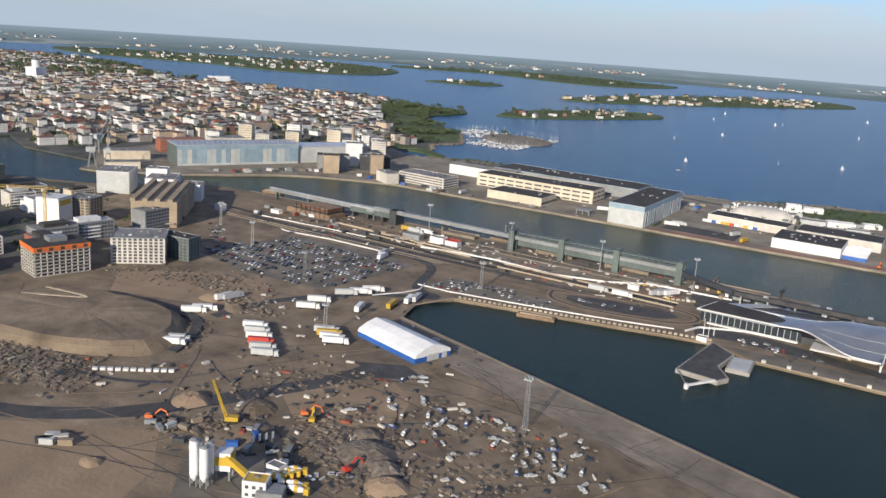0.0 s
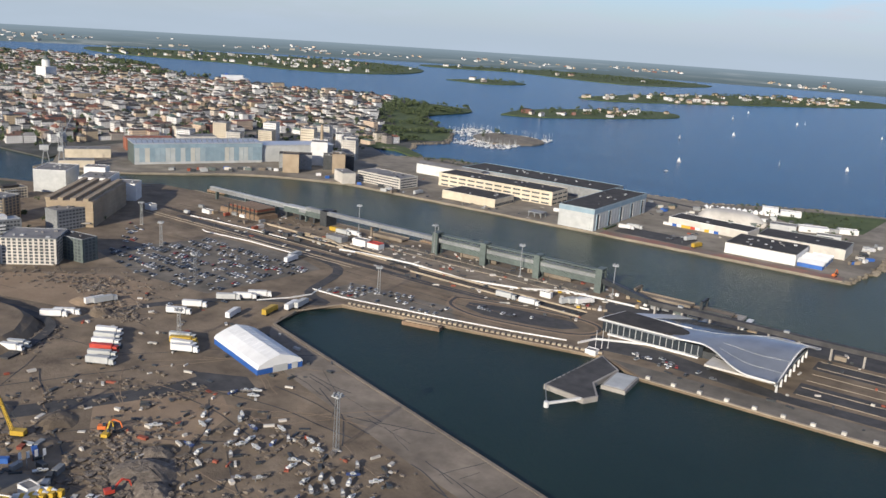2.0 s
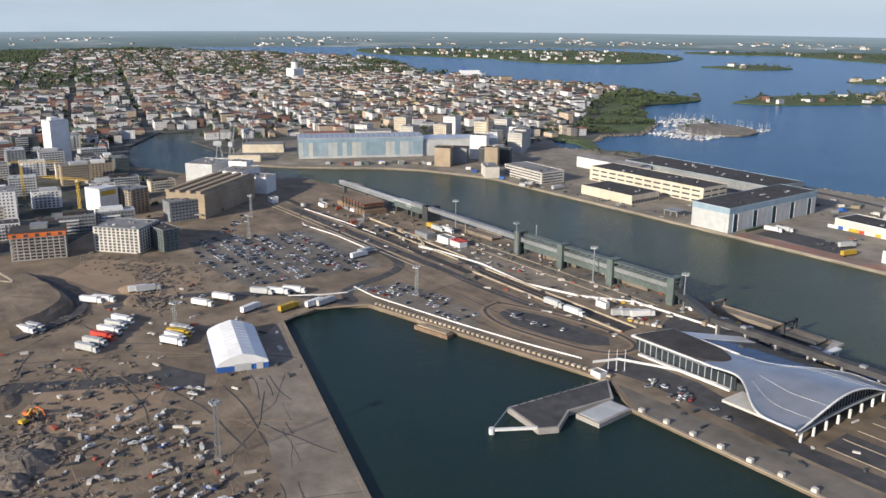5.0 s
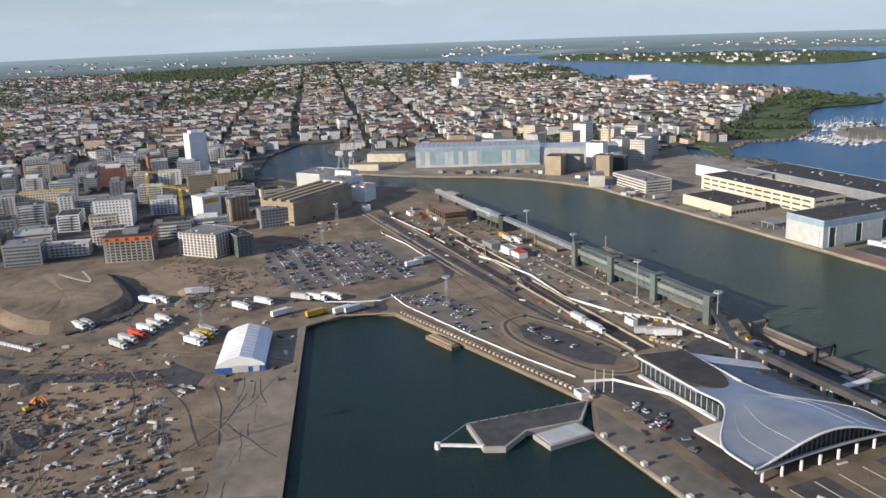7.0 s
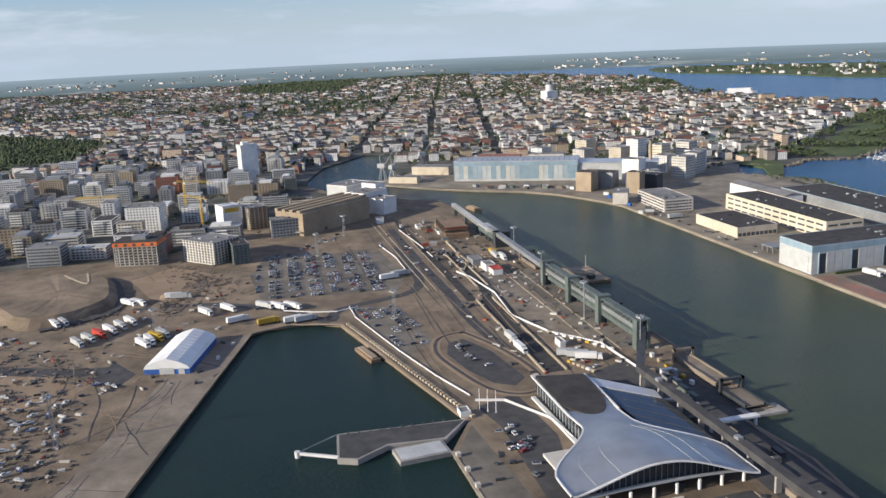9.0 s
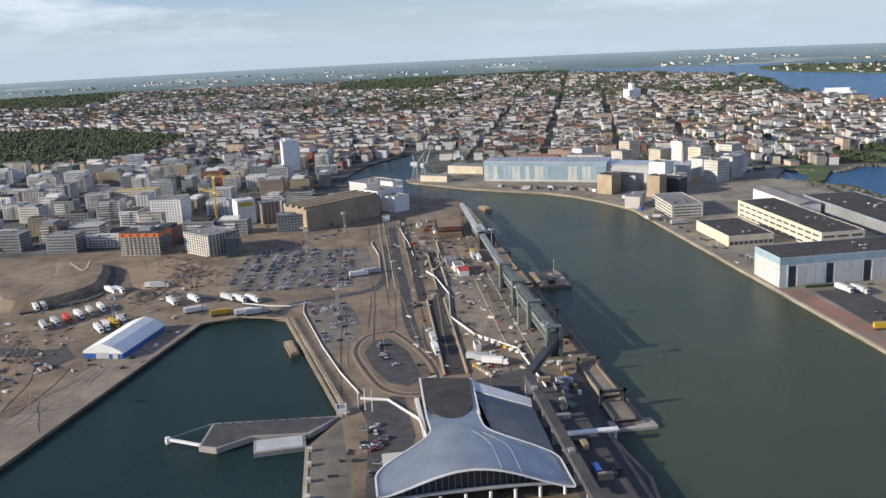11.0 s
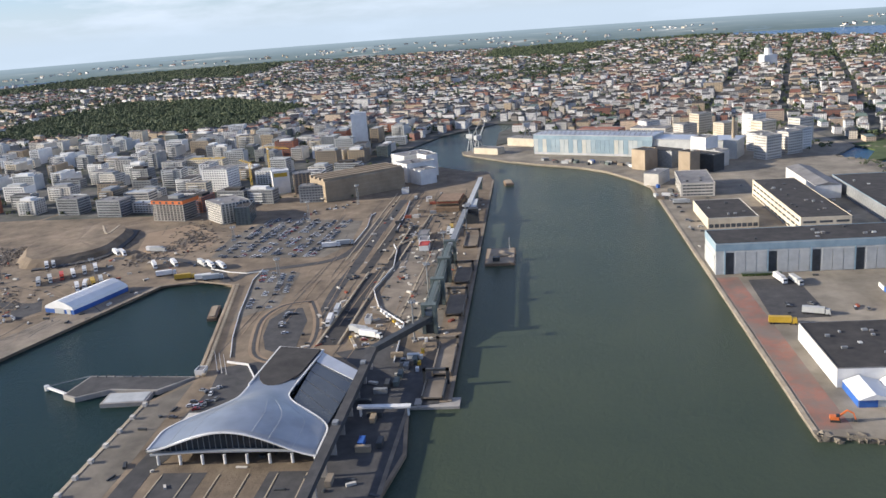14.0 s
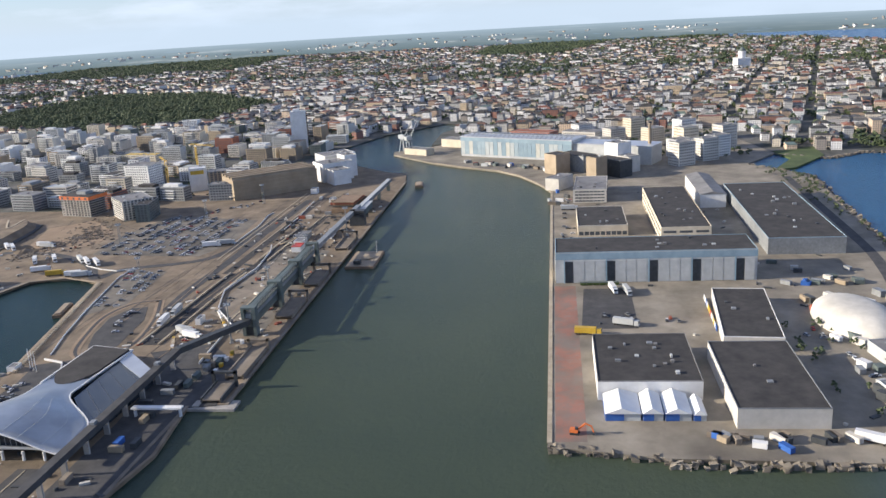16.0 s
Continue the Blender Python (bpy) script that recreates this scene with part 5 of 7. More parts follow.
whole("site_rubble", rubble_field(4, ((-258, 345, -205, 312, 420, 11), (-490, 310, -420, 305, 500, 12), (-258, 300, -225, 362, 120, 4), (-300, 330, -330, 300, 130, 9), (-415, 470, -520, 500, 220, 9), (-280, 350, -250, 400, 60, 16), (-350, 345, -300, 420, 90, 14),
                                      (-440, 420, -410, 380, 160, 5), (-580, 470, -460, 520, 160, 14), (-200, 340, -120, 330, 200, 16), (-240, 395, -150, 405, 90, 14), (-600, 760, -200, 775, 90, 12))),
      RUBBLE, "scattered stones, timber and site rubble on the ground", "rubble", kind="stuff")


# ---- harbour fixtures ----
def light_mast(h, lattice):
    root = thing("light_mast", 0, 0, -50, 0, "tall grey steel floodlight mast on the quay", "light mast", "harbour floodlight masts")
    b = Build()
    if lattice:
        for a, c in ((-1.1, -1.1), (1.1, -1.1), (1.1, 1.1), (-1.1, 1.1)):
            b.beam((a, c, 0), (a * .7, c * .7, h), .2)
        for k in range(int(h / 2.5)):
            s = 1.1 - .33 * k * 2.5 / h
            for p, q in (((-s, -s), (s, -s)), ((s, -s), (s, s)), ((s, s), (-s, s)), ((-s, s), (-s, -s))):
                b.beam((*p, 2.5 * k), (*q, 2.5 * k + 2.5), .11)
    else:
        b.tube((0, 0, 0), (0, 0, h), .6, .35, 10)
    part("pole", b, STEEL, root)
    top = part("platform", Build().box(-2.4, -2.4, h, 2.4, 2.4, h + .5), PALEGREY, root)
    for k in range(6):
        a = k * 1.0472
        part("lamp_head", Build().box(2.2 * math.cos(a) - .5, 2.2 * math.sin(a) - .5, h + .5, 2.2 * math.cos(a) + .5, 2.2 * math.sin(a) + .5, h + 1.5), STEEL, top)
    part("footing", Build().box(-1.5, -1.5, 0, 1.5, 1.5, .6), CONCRETE, root)
    return root


tall_mast, quay_mast, yard_mast = light_mast(30, True), light_mast(28, False), light_mast(22, True)
tall_mast.matrix_basis = pose(S * -180, S * 416, 0)
quay_mast.matrix_basis = pose(S * -372, S * 778, 0)
for x, y in ((-275, 774), (-186, 774), (-475, 790)):
    put(quay_mast, x, y, 20)
yard_mast.matrix_basis = pose(S * -455, S * 560, 0)
for x, y in ((-356, 462), (-560, 610), (-640, 650), (-330, 640)):
    put(yard_mast, x, y, 30)


def gangway():
    """Raised passenger corridor on portal legs along the ferry berths."""
    root = thing("passenger_gangway", 0, 0, 0, 0, "long raised glazed passenger gangway on steel portals", "gangway")
    b = Build()
    spans = [(-700, 793), (-545, 788), (-365, 783), (-200, 783)]

    def tube_along(p, q, z, w, h, name, mat, label=""):
        d = (Vector(q) - Vector(p)).normalized()
        n = Vector((-d.y, d.x)) * w / 2
        c = [Vector(p) + n, Vector(q) + n, Vector(q) - n, Vector(p) - n]
        part(name, Build().prism([(v.x, v.y) for v in c], z, z + h), mat, root, label)
    for p, q in zip(spans, spans[1:]):
        low = q[0] <= -540
        z, tall = (9.0, 4.0) if low else (12.0, 3.6)
        tube_along(p, q, z, 4.6, tall, "corridor", STEEL)
        tube_along(p, q, z + tall, 5.0, .4, "corridor_roof", PALEGREY if low else STEEL)
        n = int(math.dist(p, q) / 6)
        for k in range(n):
            f = (k + .5) / n
            x, y = p[0] + (q[0] - p[0]) * f, p[1] + (q[1] - p[1]) * f
            part("window_frame", Build().box(x - .3, y - 2.5, z + .4, x + .3, y + 2.5, z + tall - .2), STEEL, root)
    for x, y in ((-690, 793), (-640, 791), (-590, 789), (-545, 788)):
        part("support", Build().box(x - .8, y - 2, 0, x + .8, y + 2, 9), GREENSTEEL, root)
    for x in (-372, -318, -262, -202):
        part("pylon", Build().box(x - 3.0, 778.0, 0, x + 3.0, 780.4, 20.0).box(x - 3.0, 786.0, 0, x + 3.0, 788.4, 20.0), GREENSTEEL, root, "broad grey-green steel pylon")
        part("pylon_beam", Build().box(x - 3.0, 778.0, 20.0, x + 3.0, 788.4, 21.2), GREENSTEEL, root)
        part("pylon_panel", Build().box(x - 1.2, 780.4, 0, x + 1.2, 786.0, 8.0), DARKSTEEL, root)
    # deck made extra deep and solid to close the shadow cast on the water
    tube_along((-365, 783), (-200, 783), 6.6, 4.4, 5.4, "lower_corridor", GREENSTEEL, "grey-green lower boarding deck")
    for k in range(28):
        x = -365 + k * 6.0
        for y, z0, z1 in ((780.2, 15.6, 19.4), (785.8, 19.4, 15.6), (780.2, 12.0, 9.8), (785.8, 9.8, 12.0)):
            part("truss_bar", Build().beam((x, y, z0), (x + 6, y, z1), .45), GREENSTEEL, root)
    for y in (780.2, 785.8):
        part("top_chord", Build().beam((-365, y, 19.4), (-200, y, 19.4), .7), GREENSTEEL, root)
        part("mid_chord", Build().beam((-365, y, 15.8), (-200, y, 15.8), .7), GREENSTEEL, root)
    part("top_walkway", Build().box(-365, 781.2, 19.4, -200, 784.8, 19.8), GREENSTEEL, root)
    tube_along((-200, 783), (-146, 753), 9.0, 5.0, 4.0, "link_corridor", DARKSTEEL, "dark enclosed bridge to the terminal")
    tube_along((-146, 753), (198, 750), 9.0, 5.2, 3.6, "terminal_corridor", ASPHALT, "dark-roofed corridor beside the terminal")
    for k in range(15):
        x = -140 + k * 22
        part("corridor_leg", Build().box(x - .7, 750, 0, x + .7, 753, 9), CONCRETE, root)
    for x in (-120, -40, 50):
        part("roof_vent", Build().box(x - 2, 750, 12.6, x + 2, 753, 14), STEEL, root)


gangway()


def link_span(x, y, w, d, mat, label, h=7.0):
    root = thing("link_span", x, y, 0, 0, label, "ferry ramp", "ferry ramps on the quay")
    part("deck", Build().box(-w / 2, -d / 2, 1.5, w / 2, d / 2, 2.3), QUAY, root)
    for s in (-1, 1):
        part("side_girder", Build().box(-w / 2, s * d / 2 - .5, .2, w / 2, s * d / 2 + .5, 3.4), mat, root)
        part("tower_leg", Build().box(-w / 2 + 1, s * (d / 2 + 1) - .9, 0, -w / 2 + 3, s * (d / 2 + 1) + .9, h + 5), mat, root)
    part("tower_beam", Build().box(-w / 2 + 1, -d / 2 - 2, h + 3.5, -w / 2 + 3, d / 2 + 2, h + 5), mat, root)


link_span(-104, 796, 26, 12, DARKSTEEL, "dark steel ferry ramp tower at the quay corner", 5)
link_span(-150, 798, 50, 11, QUAY, "weathered steel ferry ramp with side girders", 3)
link_span(-440, 797, 40, 12, QUAY, "brown steel ferry ramp beside the quay edge", 4)
link_span(-330, 797, 40, 12, QUAY, "weathered ferry ramp beside the quay edge", 4)
link_span(-255, 797, 44, 12, QUAY, "weathered long ferry ramp at berth", 4)
whole("quay_canopy", Build().box(-76, 756, 5, -72, 786, 6).box(-75, 757, 0, -73, 758, 5).box(-75, 784, 0, -73, 785, 5), WHITE, "narrow white canopy over the ferry lanes", "canopy")
whole("stern_pontoon", Build().box(-96, 783, -2.6, -84, 812, -.4).box(-94, 786, -.4, -86, 790, .6), CONCRETE, "pale concrete stern pontoon at the quay corner", "pontoon")
ferry_bay = thing("red_loading_hall", -606, 764, 0, -4, "dull brown open loading hall with rust-red decks", "loading hall")
part("base", Build().box(-34, -13, 0, 30, 13, 4.5), WOOD, ferry_bay)
for k in range(5):
    part("deck", Build().box(-34 + 5 * k, -12.5, 4.5 + 1.5 * k, 26, 12.5, 5.3 + 1.5 * k), RUST if k == 3 else DARKSTEEL if k % 2 else WOOD, ferry_bay)
for k in range(7):
    part("frame", Build().box(-20 + 7 * k, -13.4, 0, -19 + 7 * k, -12.6, 12), DARKSTEEL, ferry_bay)
green_shed = thing("green_bridge_house", -545, 791, 0, 0, "grey-green raised bridge house on dark legs", "bridge house")
part("body", Build().box(-32, -5, 6, 30, 5, 12), GREENSTEEL, green_shed)
part("roof", Build().box(-33, -5.5, 12, 31, 5.5, 12.7), PALEGREY, green_shed)
for x in (-30, -10, 10, 24):
    part("leg", Build().box(x, -4.5, 0, x + 2.4, 4.5, 6), DARKSTEEL, green_shed)
part("tower", Build().box(22, -7, 0, 31, 9, 16), DARKSTEEL, green_shed)
for x, y, w, d, h, mat, lab in ((-440, 752, 16, 9, 6, WHITE, "small white site cabin"), (-424, 754, 14, 9, 5, WHITE, "white kiosk with a red roof"), (-468, 748, 20, 10, 5, STEEL, "low grey service building"), (-640, 735, 12, 6, 3.5, WHITE, "white gatehouse beside the lanes"), (-228, 735, 10, 4, 4, WHITE, "small white control booth"),
                                (-252, 294, 8, 6, 6, WHITE, "white control cabin with yellow stripe"), (-142, 640, 8, 6, 3, WHITE, "white service boxes at the quay"), (-690, 700, 10, 8, 6, WHITE, "small white gatehouse by the warehouse")):
    block("cabin", x, y, w, d, h, 0, mat, RED if "red" in lab else GREYROOF, lab, "cabin", units=0, rim=RED if "red" in lab else mat)

# basin: pier, pontoon, caisson
pier = thing("basin_pier", 0, 0, 0, 0, "long concrete pier with dark asphalt deck in the basin", "pier")
part("body", Build().prism([(-140, 566), (-111, 562), (-106, 572), (-117, 590), (-114, 622), (-134, 639)], -5, 1.2), CONCRETE, pier)
part("deck", Build().prism([(-138.6, 567.2), (-111.8, 563.4), (-107.6, 572), (-118.4, 590), (-115.4, 621), (-133, 637)], 1.2, 1.35), ASPHALT, pier)
for k in range(10):
    part("bollard", Build().tube((-137.5 + .25 * k, 572 + 6 * k, 1.2), (-137.5 + .25 * k, 572 + 6 * k, 2.3), .5, .6, 8), DARKSTEEL, pier)
pont = thing("pontoon", -106, 606, 0, 4, "pale floating concrete pontoon beside the pier", "pontoon")
part("hull", Build().box(-8, -14, -3, 8, 14, .6), CONCRETE, pont)
part("deck", Build().box(-6.5, -12.5, .6, 6.5, 12.5, .9), PALEGREY, pont)
boom = thing("mooring_boom", 0, 0, 0, 0, "white hinged mooring boom at the pier's end", "mooring boom")
part("boom", Build().beam((-126, 543, .3), (-113, 563, .8), 1.4), WHITE, boom)
part("stay", Build().beam((-126, 543, .5), (-139, 566, 1.4), .5), STEEL, boom)
part("float", Build().tube((-126, 543, -2.6), (-126, 543, 1.4), 1.6, 1.6, 10), WHITE, boom)
cais = thing("work_barge", -388, 826, 0, 0, "brown flat work barge with stone deck moored in the channel", "barge")
part("hull", Build().box(-26, -13, -4, 24, 13, .2), WOOD, cais)
part("deck", Build().box(-25, -12, .2, 23, 12, .45), SILO, cais)
part("winch", Build().box(14, -6, 1.2, 20, 0, 4.5), DARKSTEEL, cais)
part("post", Build().tube((-18, 8, 1), (-18, 8, 12), .6, .5, 8), STEEL, cais)
part("spoil_heap", Build().tube((-4, 0, 1.2), (-4, 0, 3.2), 9, 4, 10), SILO, cais)
for x, y, a, w, d in ((-262, 606, 12, 30, 7), (-725, 826, 8, 26, 10)):
    bg = thing("flat_barge", x, y, 0, a, "brown rusty flat barge beside the quay", "barge")
    part("hull", Build().box(-w / 2, -d / 2, -3, w / 2, d / 2, .6), WOOD, bg)
    part("coaming", Build().box(-w / 2 + 2, -d / 2 + 1.4, .6, w / 2 - 2, d / 2 - 1.4, 1.5), SILO, bg)
edge_row = thing("edge_blocks", 0, 0, 0, 0, "row of pale stone blocks along the basin edge", "stone blocks")
blk = Build().box(-1.2, -1.2, .3, 1.2, 1.2, 1.7).mesh("block", KERB)
for k in range(48):
    f = (k + .5) / 48
    o = new("block", blk)
    o.parent, o.matrix_basis = edge_row, pose(S * (-331 + 196 * f), S * (603 + 41 * f), 0, 0, 0, 12)
fenders = thing("quay_fenders", 0, 0, 0, 0, "row of white fender blocks on the terminal quay", "fenders")
fen = Build().box(-1.4, -1.6, -1, 1.4, .8, 2.2).mesh("fender", OFFWHITE)
for k in range(16):
    o = new("fender", fen)
    o.parent, o.matrix_basis = fenders, pose(S * (-94 + 17 * k), S * 623, 0)
for k in range(3):
    f = thing("flagpole", -144 + 3 * k, 650 + 4 * k, 0, 0, "slender white flagpole before the terminal", "flagpole", "flagpoles at the terminal")
    part("pole", Build().tube((0, 0, 0), (0, 0, 14), .25, .15, 8), WHITE, f)
    part("base", Build().box(-.6, -.6, 0, .6, .6, .5), CONCRETE, f)


# ---- vehicles ----
def make_car():
    root = thing("car", 0, 0, -60, 0, "parked passenger car on the harbour ground", "car", "parked cars")
    L, W = 5.0, 2.1
    b = Build()
    b.solid([(-L / 2, -W / 2, .4), (L / 2, -W / 2, .4), (L / 2, W / 2, .4), (-L / 2, W / 2, .4), (-L / 2, -W / 2 + .05, 1.05), (L / 2 - .1, -W / 2 + .05, .95), (L / 2 - .1, W / 2 - .05, .95), (-L / 2, W / 2 - .05, 1.05)],
            [(4, 5, 6, 7), (0, 1, 5, 4), (1, 2, 6, 5), (2, 3, 7, 6), (3, 0, 4, 7), (3, 2, 1, 0)])
    b.box(-1.5, -.8, 1.62, .6, .8, 1.72)
    part("body", b, CARPAINT, root)
    b = Build()
    b.solid([(-2.1, -.95, 1.0), (1.3, -.95, 1.0), (1.3, .95, 1.0), (-2.1, .95, 1.0), (-1.55, -.82, 1.63), (.65, -.82, 1.63), (.65, .82, 1.63), (-1.55, .82, 1.63)],
            [(4, 5, 6, 7), (0, 1, 5, 4), (1, 2, 6, 5), (2, 3, 7, 6), (3, 0, 4, 7)])
    part("cabin_glass", b, GLASS, root)
    wheel = Build().tube((0, -.13, 0), (0, .13, 0), .4, .4, 8).mesh("wheel", RUBBER)
    for x, y in ((-1.55, -.98), (1.5, -.98), (1.5, .98), (-1.55, .98)):
        o = new("wheel", wheel)
        o.parent, o.matrix_basis = root, pose(S * x, S * y, S * .4)
    return root


def make_trailer(mat, label):
    root = thing("truck", 0, 0, -60, 0, label, "truck", "trucks and trailers on the site")
    part("box_body", Build().box(-9, -1.75, 1.3, 5.2, 1.75, 5.2), mat, root)
    part("chassis", Build().box(-9, -1.2, .7, 8, 1.2, 1.3), DARKSTEEL, root)
    cab = part("cab", Build().solid([(5.8, -1.65, .8), (9, -1.65, .8), (9, 1.65, .8), (5.8, 1.65, .8), (5.8, -1.6, 4.3), (8.5, -1.6, 4.3), (8.5, 1.6, 4.3), (5.8, 1.6, 4.3)],
                              [(4, 5, 6, 7), (0, 1, 5, 4), (1, 2, 6, 5), (2, 3, 7, 6), (3, 0, 4, 7)]), mat, root)
    part("windscreen", Build().box(8.5, -1.4, 2.6, 8.85, 1.4, 3.8), GLASS, cab)
    for x in (-7.5, -5.5, 4.5, 7.6):
        for y in (-1.5, 1.5):
            part("wheel", Build().tube((x, y - .25, .65), (x, y + .25, .65), .65, .65, 8), RUBBER, root)
    return root


def make_boat():
    root = thing("boat", 0, 0, -60, 0, "small laid-up pleasure boat on a cradle", "boat", "boats stored ashore")
    b = Build()
    st = ((-4.4, 1.35, .9), (-1.5, 1.6, .7), (1.8, 1.35, .7), (3.8, .6, .9), (4.9, .04, 1.4))
    v = []
    for x, w, k in st:
        v += [(x, -w, 2.3 + (x > 3) * .3), (x, -w * .6, 1.0 + k * .3), (x, 0, k), (x, w * .6, 1.0 + k * .3), (x, w, 2.3 + (x > 3) * .3)]
    q = [(i * 5 + j, i * 5 + j + 1, i * 5 + j + 6, i * 5 + j + 5) for i in range(4) for j in range(4)]
    b.solid(v, [a[::-1] for a in q] + [(0, 1, 2, 3, 4)] + [(i * 5, i * 5 + 5, i * 5 + 9, i * 5 + 4) for i in range(4)])
    part("hull", b, BOATHULL, root)
    house = part("cabin", Build().solid([(-1.8, -1.1, 2.3), (2.2, -.9, 2.4), (2.2, .9, 2.4), (-1.8, 1.1, 2.3), (-1.5, -.9, 3.5), (1.0, -.7, 3.4), (1.0, .7, 3.4), (-1.5, .9, 3.5)],
                                [(4, 5, 6, 7), (0, 1, 5, 4), (1, 2, 6, 5), (2, 3, 7, 6), (3, 0, 4, 7)]), PALEGREY, root)
    part("window", Build().box(-1.2, -1.08, 2.7, .9, 1.08, 3.1), GLASS, house)
    part("cradle", Build().box(-2.6, -1.3, 0, -2.2, 1.3, 1.2), STEEL, root)
    part("cradle", Build().box(1.4, -1.1, 0, 1.8, 1.1, 1.2), STEEL, root)
    return root


rng = random.Random(77)
car, boat = make_car(), make_boat()
for o in boat.children_recursive:
    o.data.transform(Matrix.Scale(0.74, 4))
cars = []
# double rows in the large car park, with aisles between
for r in range(14):
    for k in range(44):
        x, y = -586 + k * 4.0 + r * 1.0, 548 + (r // 2) * 17.6 + (r % 2) * 5.8 - k * .3
        if rng.random() < .56 and inside(x, y, [(-585, 560), (-552, 672), (-452, 676), (-410, 660), (-424, 545), (-500, 540)]):
            cars.append((x + rng.uniform(-.3, .3), y + rng.uniform(-.4, .4), 94 + rng.gauss(0, 2) + rng.choice([0, 180])))
for r in range(4):
    for k in range(16):
        x, y = -362 + k * 6.2, 618 + r * 8.5 + k * .9
        if rng.random() < .62:
            cars.append((x + rng.uniform(-.6, .6), y + rng.uniform(-.6, .6), 95 + rng.gauss(0, 6)))
for x0, y0, x1, y1, n in ((-250, 668, -195, 680, 9), (-560, 640, -470, 560, 10), (-130, 657, -60, 655, 16), (-560, 720, -460, 745, 10), (-640, 640, -590, 600, 14), (-420, 500, -390, 575, 7), (-230, 1030, -215, 1090, 7), (-420, 1010, -640, 1010, 16), (-200, 1160, -120, 1178, 9), (-280, 1200, -100, 1215, 18), (-250, 290, -215, 320, 6), (-210, 725, -190, 750, 5)):
    for k in range(n):
        f = rng.random()
        cars.append((x0 + (x1 - x0) * f + rng.gauss(0, 4), y0 + (y1 - y0) * f + rng.gauss(0, 4), rng.choice([0, 90, 15, 100]) + rng.gauss(0, 8)))
rng.shuffle(cars)
car.matrix_basis = pose(S * cars[0][0], S * cars[0][1], 0, 0, 0, cars[0][2])
for x, y, a in cars[1:250]:
    put(car, x, y, a, .06)


def more_cars(spots):
    """The rest of the crowded car parks: body and cabin, too many to count."""
    b, panes = Build(), Build()
    for x, y, a in spots:
        c, s = math.cos(math.radians(a)), math.sin(math.radians(a))

        def at(u, v, z):
            return (x + u * c - v * s, y + u * s + v * c, z)
        box = [(4, 5, 6, 7), (0, 1, 5, 4), (1, 2, 6, 5), (2, 3, 7, 6), (3, 0, 4, 7)]
        b.solid([at(u, v, .25) for u, v in ((-2.4, -1), (2.4, -1), (2.4, 1), (-2.4, 1))] + [at(u, v, 1.05) for u, v in ((-2.4, -.95), (2.3, -.95), (2.3, .95), (-2.4, .95))], box)
        b.solid([at(u, v, 1.62) for u, v in ((-1.5, -.8), (.6, -.8), (.6, .8), (-1.5, .8))] + [at(u, v, 1.72) for u, v in ((-1.5, -.78), (.6, -.78), (.6, .78), (-1.5, .78))], box)
        panes.solid([at(u, v, 1.0) for u, v in ((-2.1, -.9), (1.3, -.9), (1.3, .9), (-2.1, .9))] + [at(u, v, 1.62) for u, v in ((-1.5, -.8), (.6, -.8), (.6, .8), (-1.5, .8))], box)
    whole("parked_cars", b, CARMIX, "many parked cars in white, black and grey", "cars", kind="stuff")
    whole("parked_car_windows", panes, GLASS, "dark windows of the many parked cars", "cars", kind="stuff")


more_cars(cars[250:])

models = [make_trailer(WHITE, "white articulated lorry with box trailer"), make_trailer(PALEGREY, "grey articulated lorry with box trailer"), make_trailer(RED, "red articulated lorry on the site"), make_trailer(YELLOW, "yellow-orange articulated lorry on the site")]
spots = []
for k in range(6):
    spots.append((-400 + 8 * k, 441 - 7 * k, 27 + rng.gauss(0, 3)))
for k in range(4):
    spots.append((-358 + 6 * k, 467 - 4.5 * k, 27 + rng.gauss(0, 3)))
spots += [(-401, 499, 30), (-405, 517, 34), (-401, 546, 40), (-394, 556, 40), (-390, 568, 40), (-371, 523, 110), (-357, 546, 105), (-354, 566, 105), (-352, 574, 105)]
spots += [(-455, 436, 40), (-452, 444, 40), (-461, 474, 80), (-458, 479, 80), (-452, 672, 100), (-445, 660, 100), (-418, 382, 30), (-420, 388, 30), (-206, 733, 65), (-201, 738, 65), (-196, 742, 65), (-228, 706, 3), (-250, 707, 3), (-470, 776, 0), (-480, 772, 0), (-490, 774, 5),
          (-196, 1018, 80), (-212, 1044, 70), (-47, 1150, 60), (-280, 1050, 10), (-286, 1040, 10), (-560, 1012, 90), (-380, 1060, 20)]
for i, (x, y, a) in enumerate(spots):
    m = {0: models[0], 1: models[1], 3: models[2], 7: models[3]}.get(i)
    if m:
        m.matrix_basis = pose(S * x, S * y, 0, 0, 0, a)
    else:
        put(models[rng.choice([0] * 8 + [1] * 6 + [3])], x, y, a, .05)

boats = []
for k in range(58):
    f = rng.random()
    x, y = -255 + 120 * f + rng.gauss(0, 9), 398 - 22 * f + rng.gauss(0, 15)
    if inside(x, y, HARBOUR) and all(math.dist((x, y), p[:2]) > 5.5 for p in boats) and math.dist((x, y), (-180, 416)) > 4:
        boats.append((x, y, rng.choice([40, 130, 160, 100]) + rng.gauss(0, 15)))
boats += [(-268, 309, 60), (-262, 440, 30), (-258, 434, 30), (-266, 436, 35)]
boat.matrix_basis = pose(S * boats[0][0], S * boats[0][1], 0, 0, 0, boats[0][2])
for x, y, a in boats[1:]:
    put(boat, x, y, a)


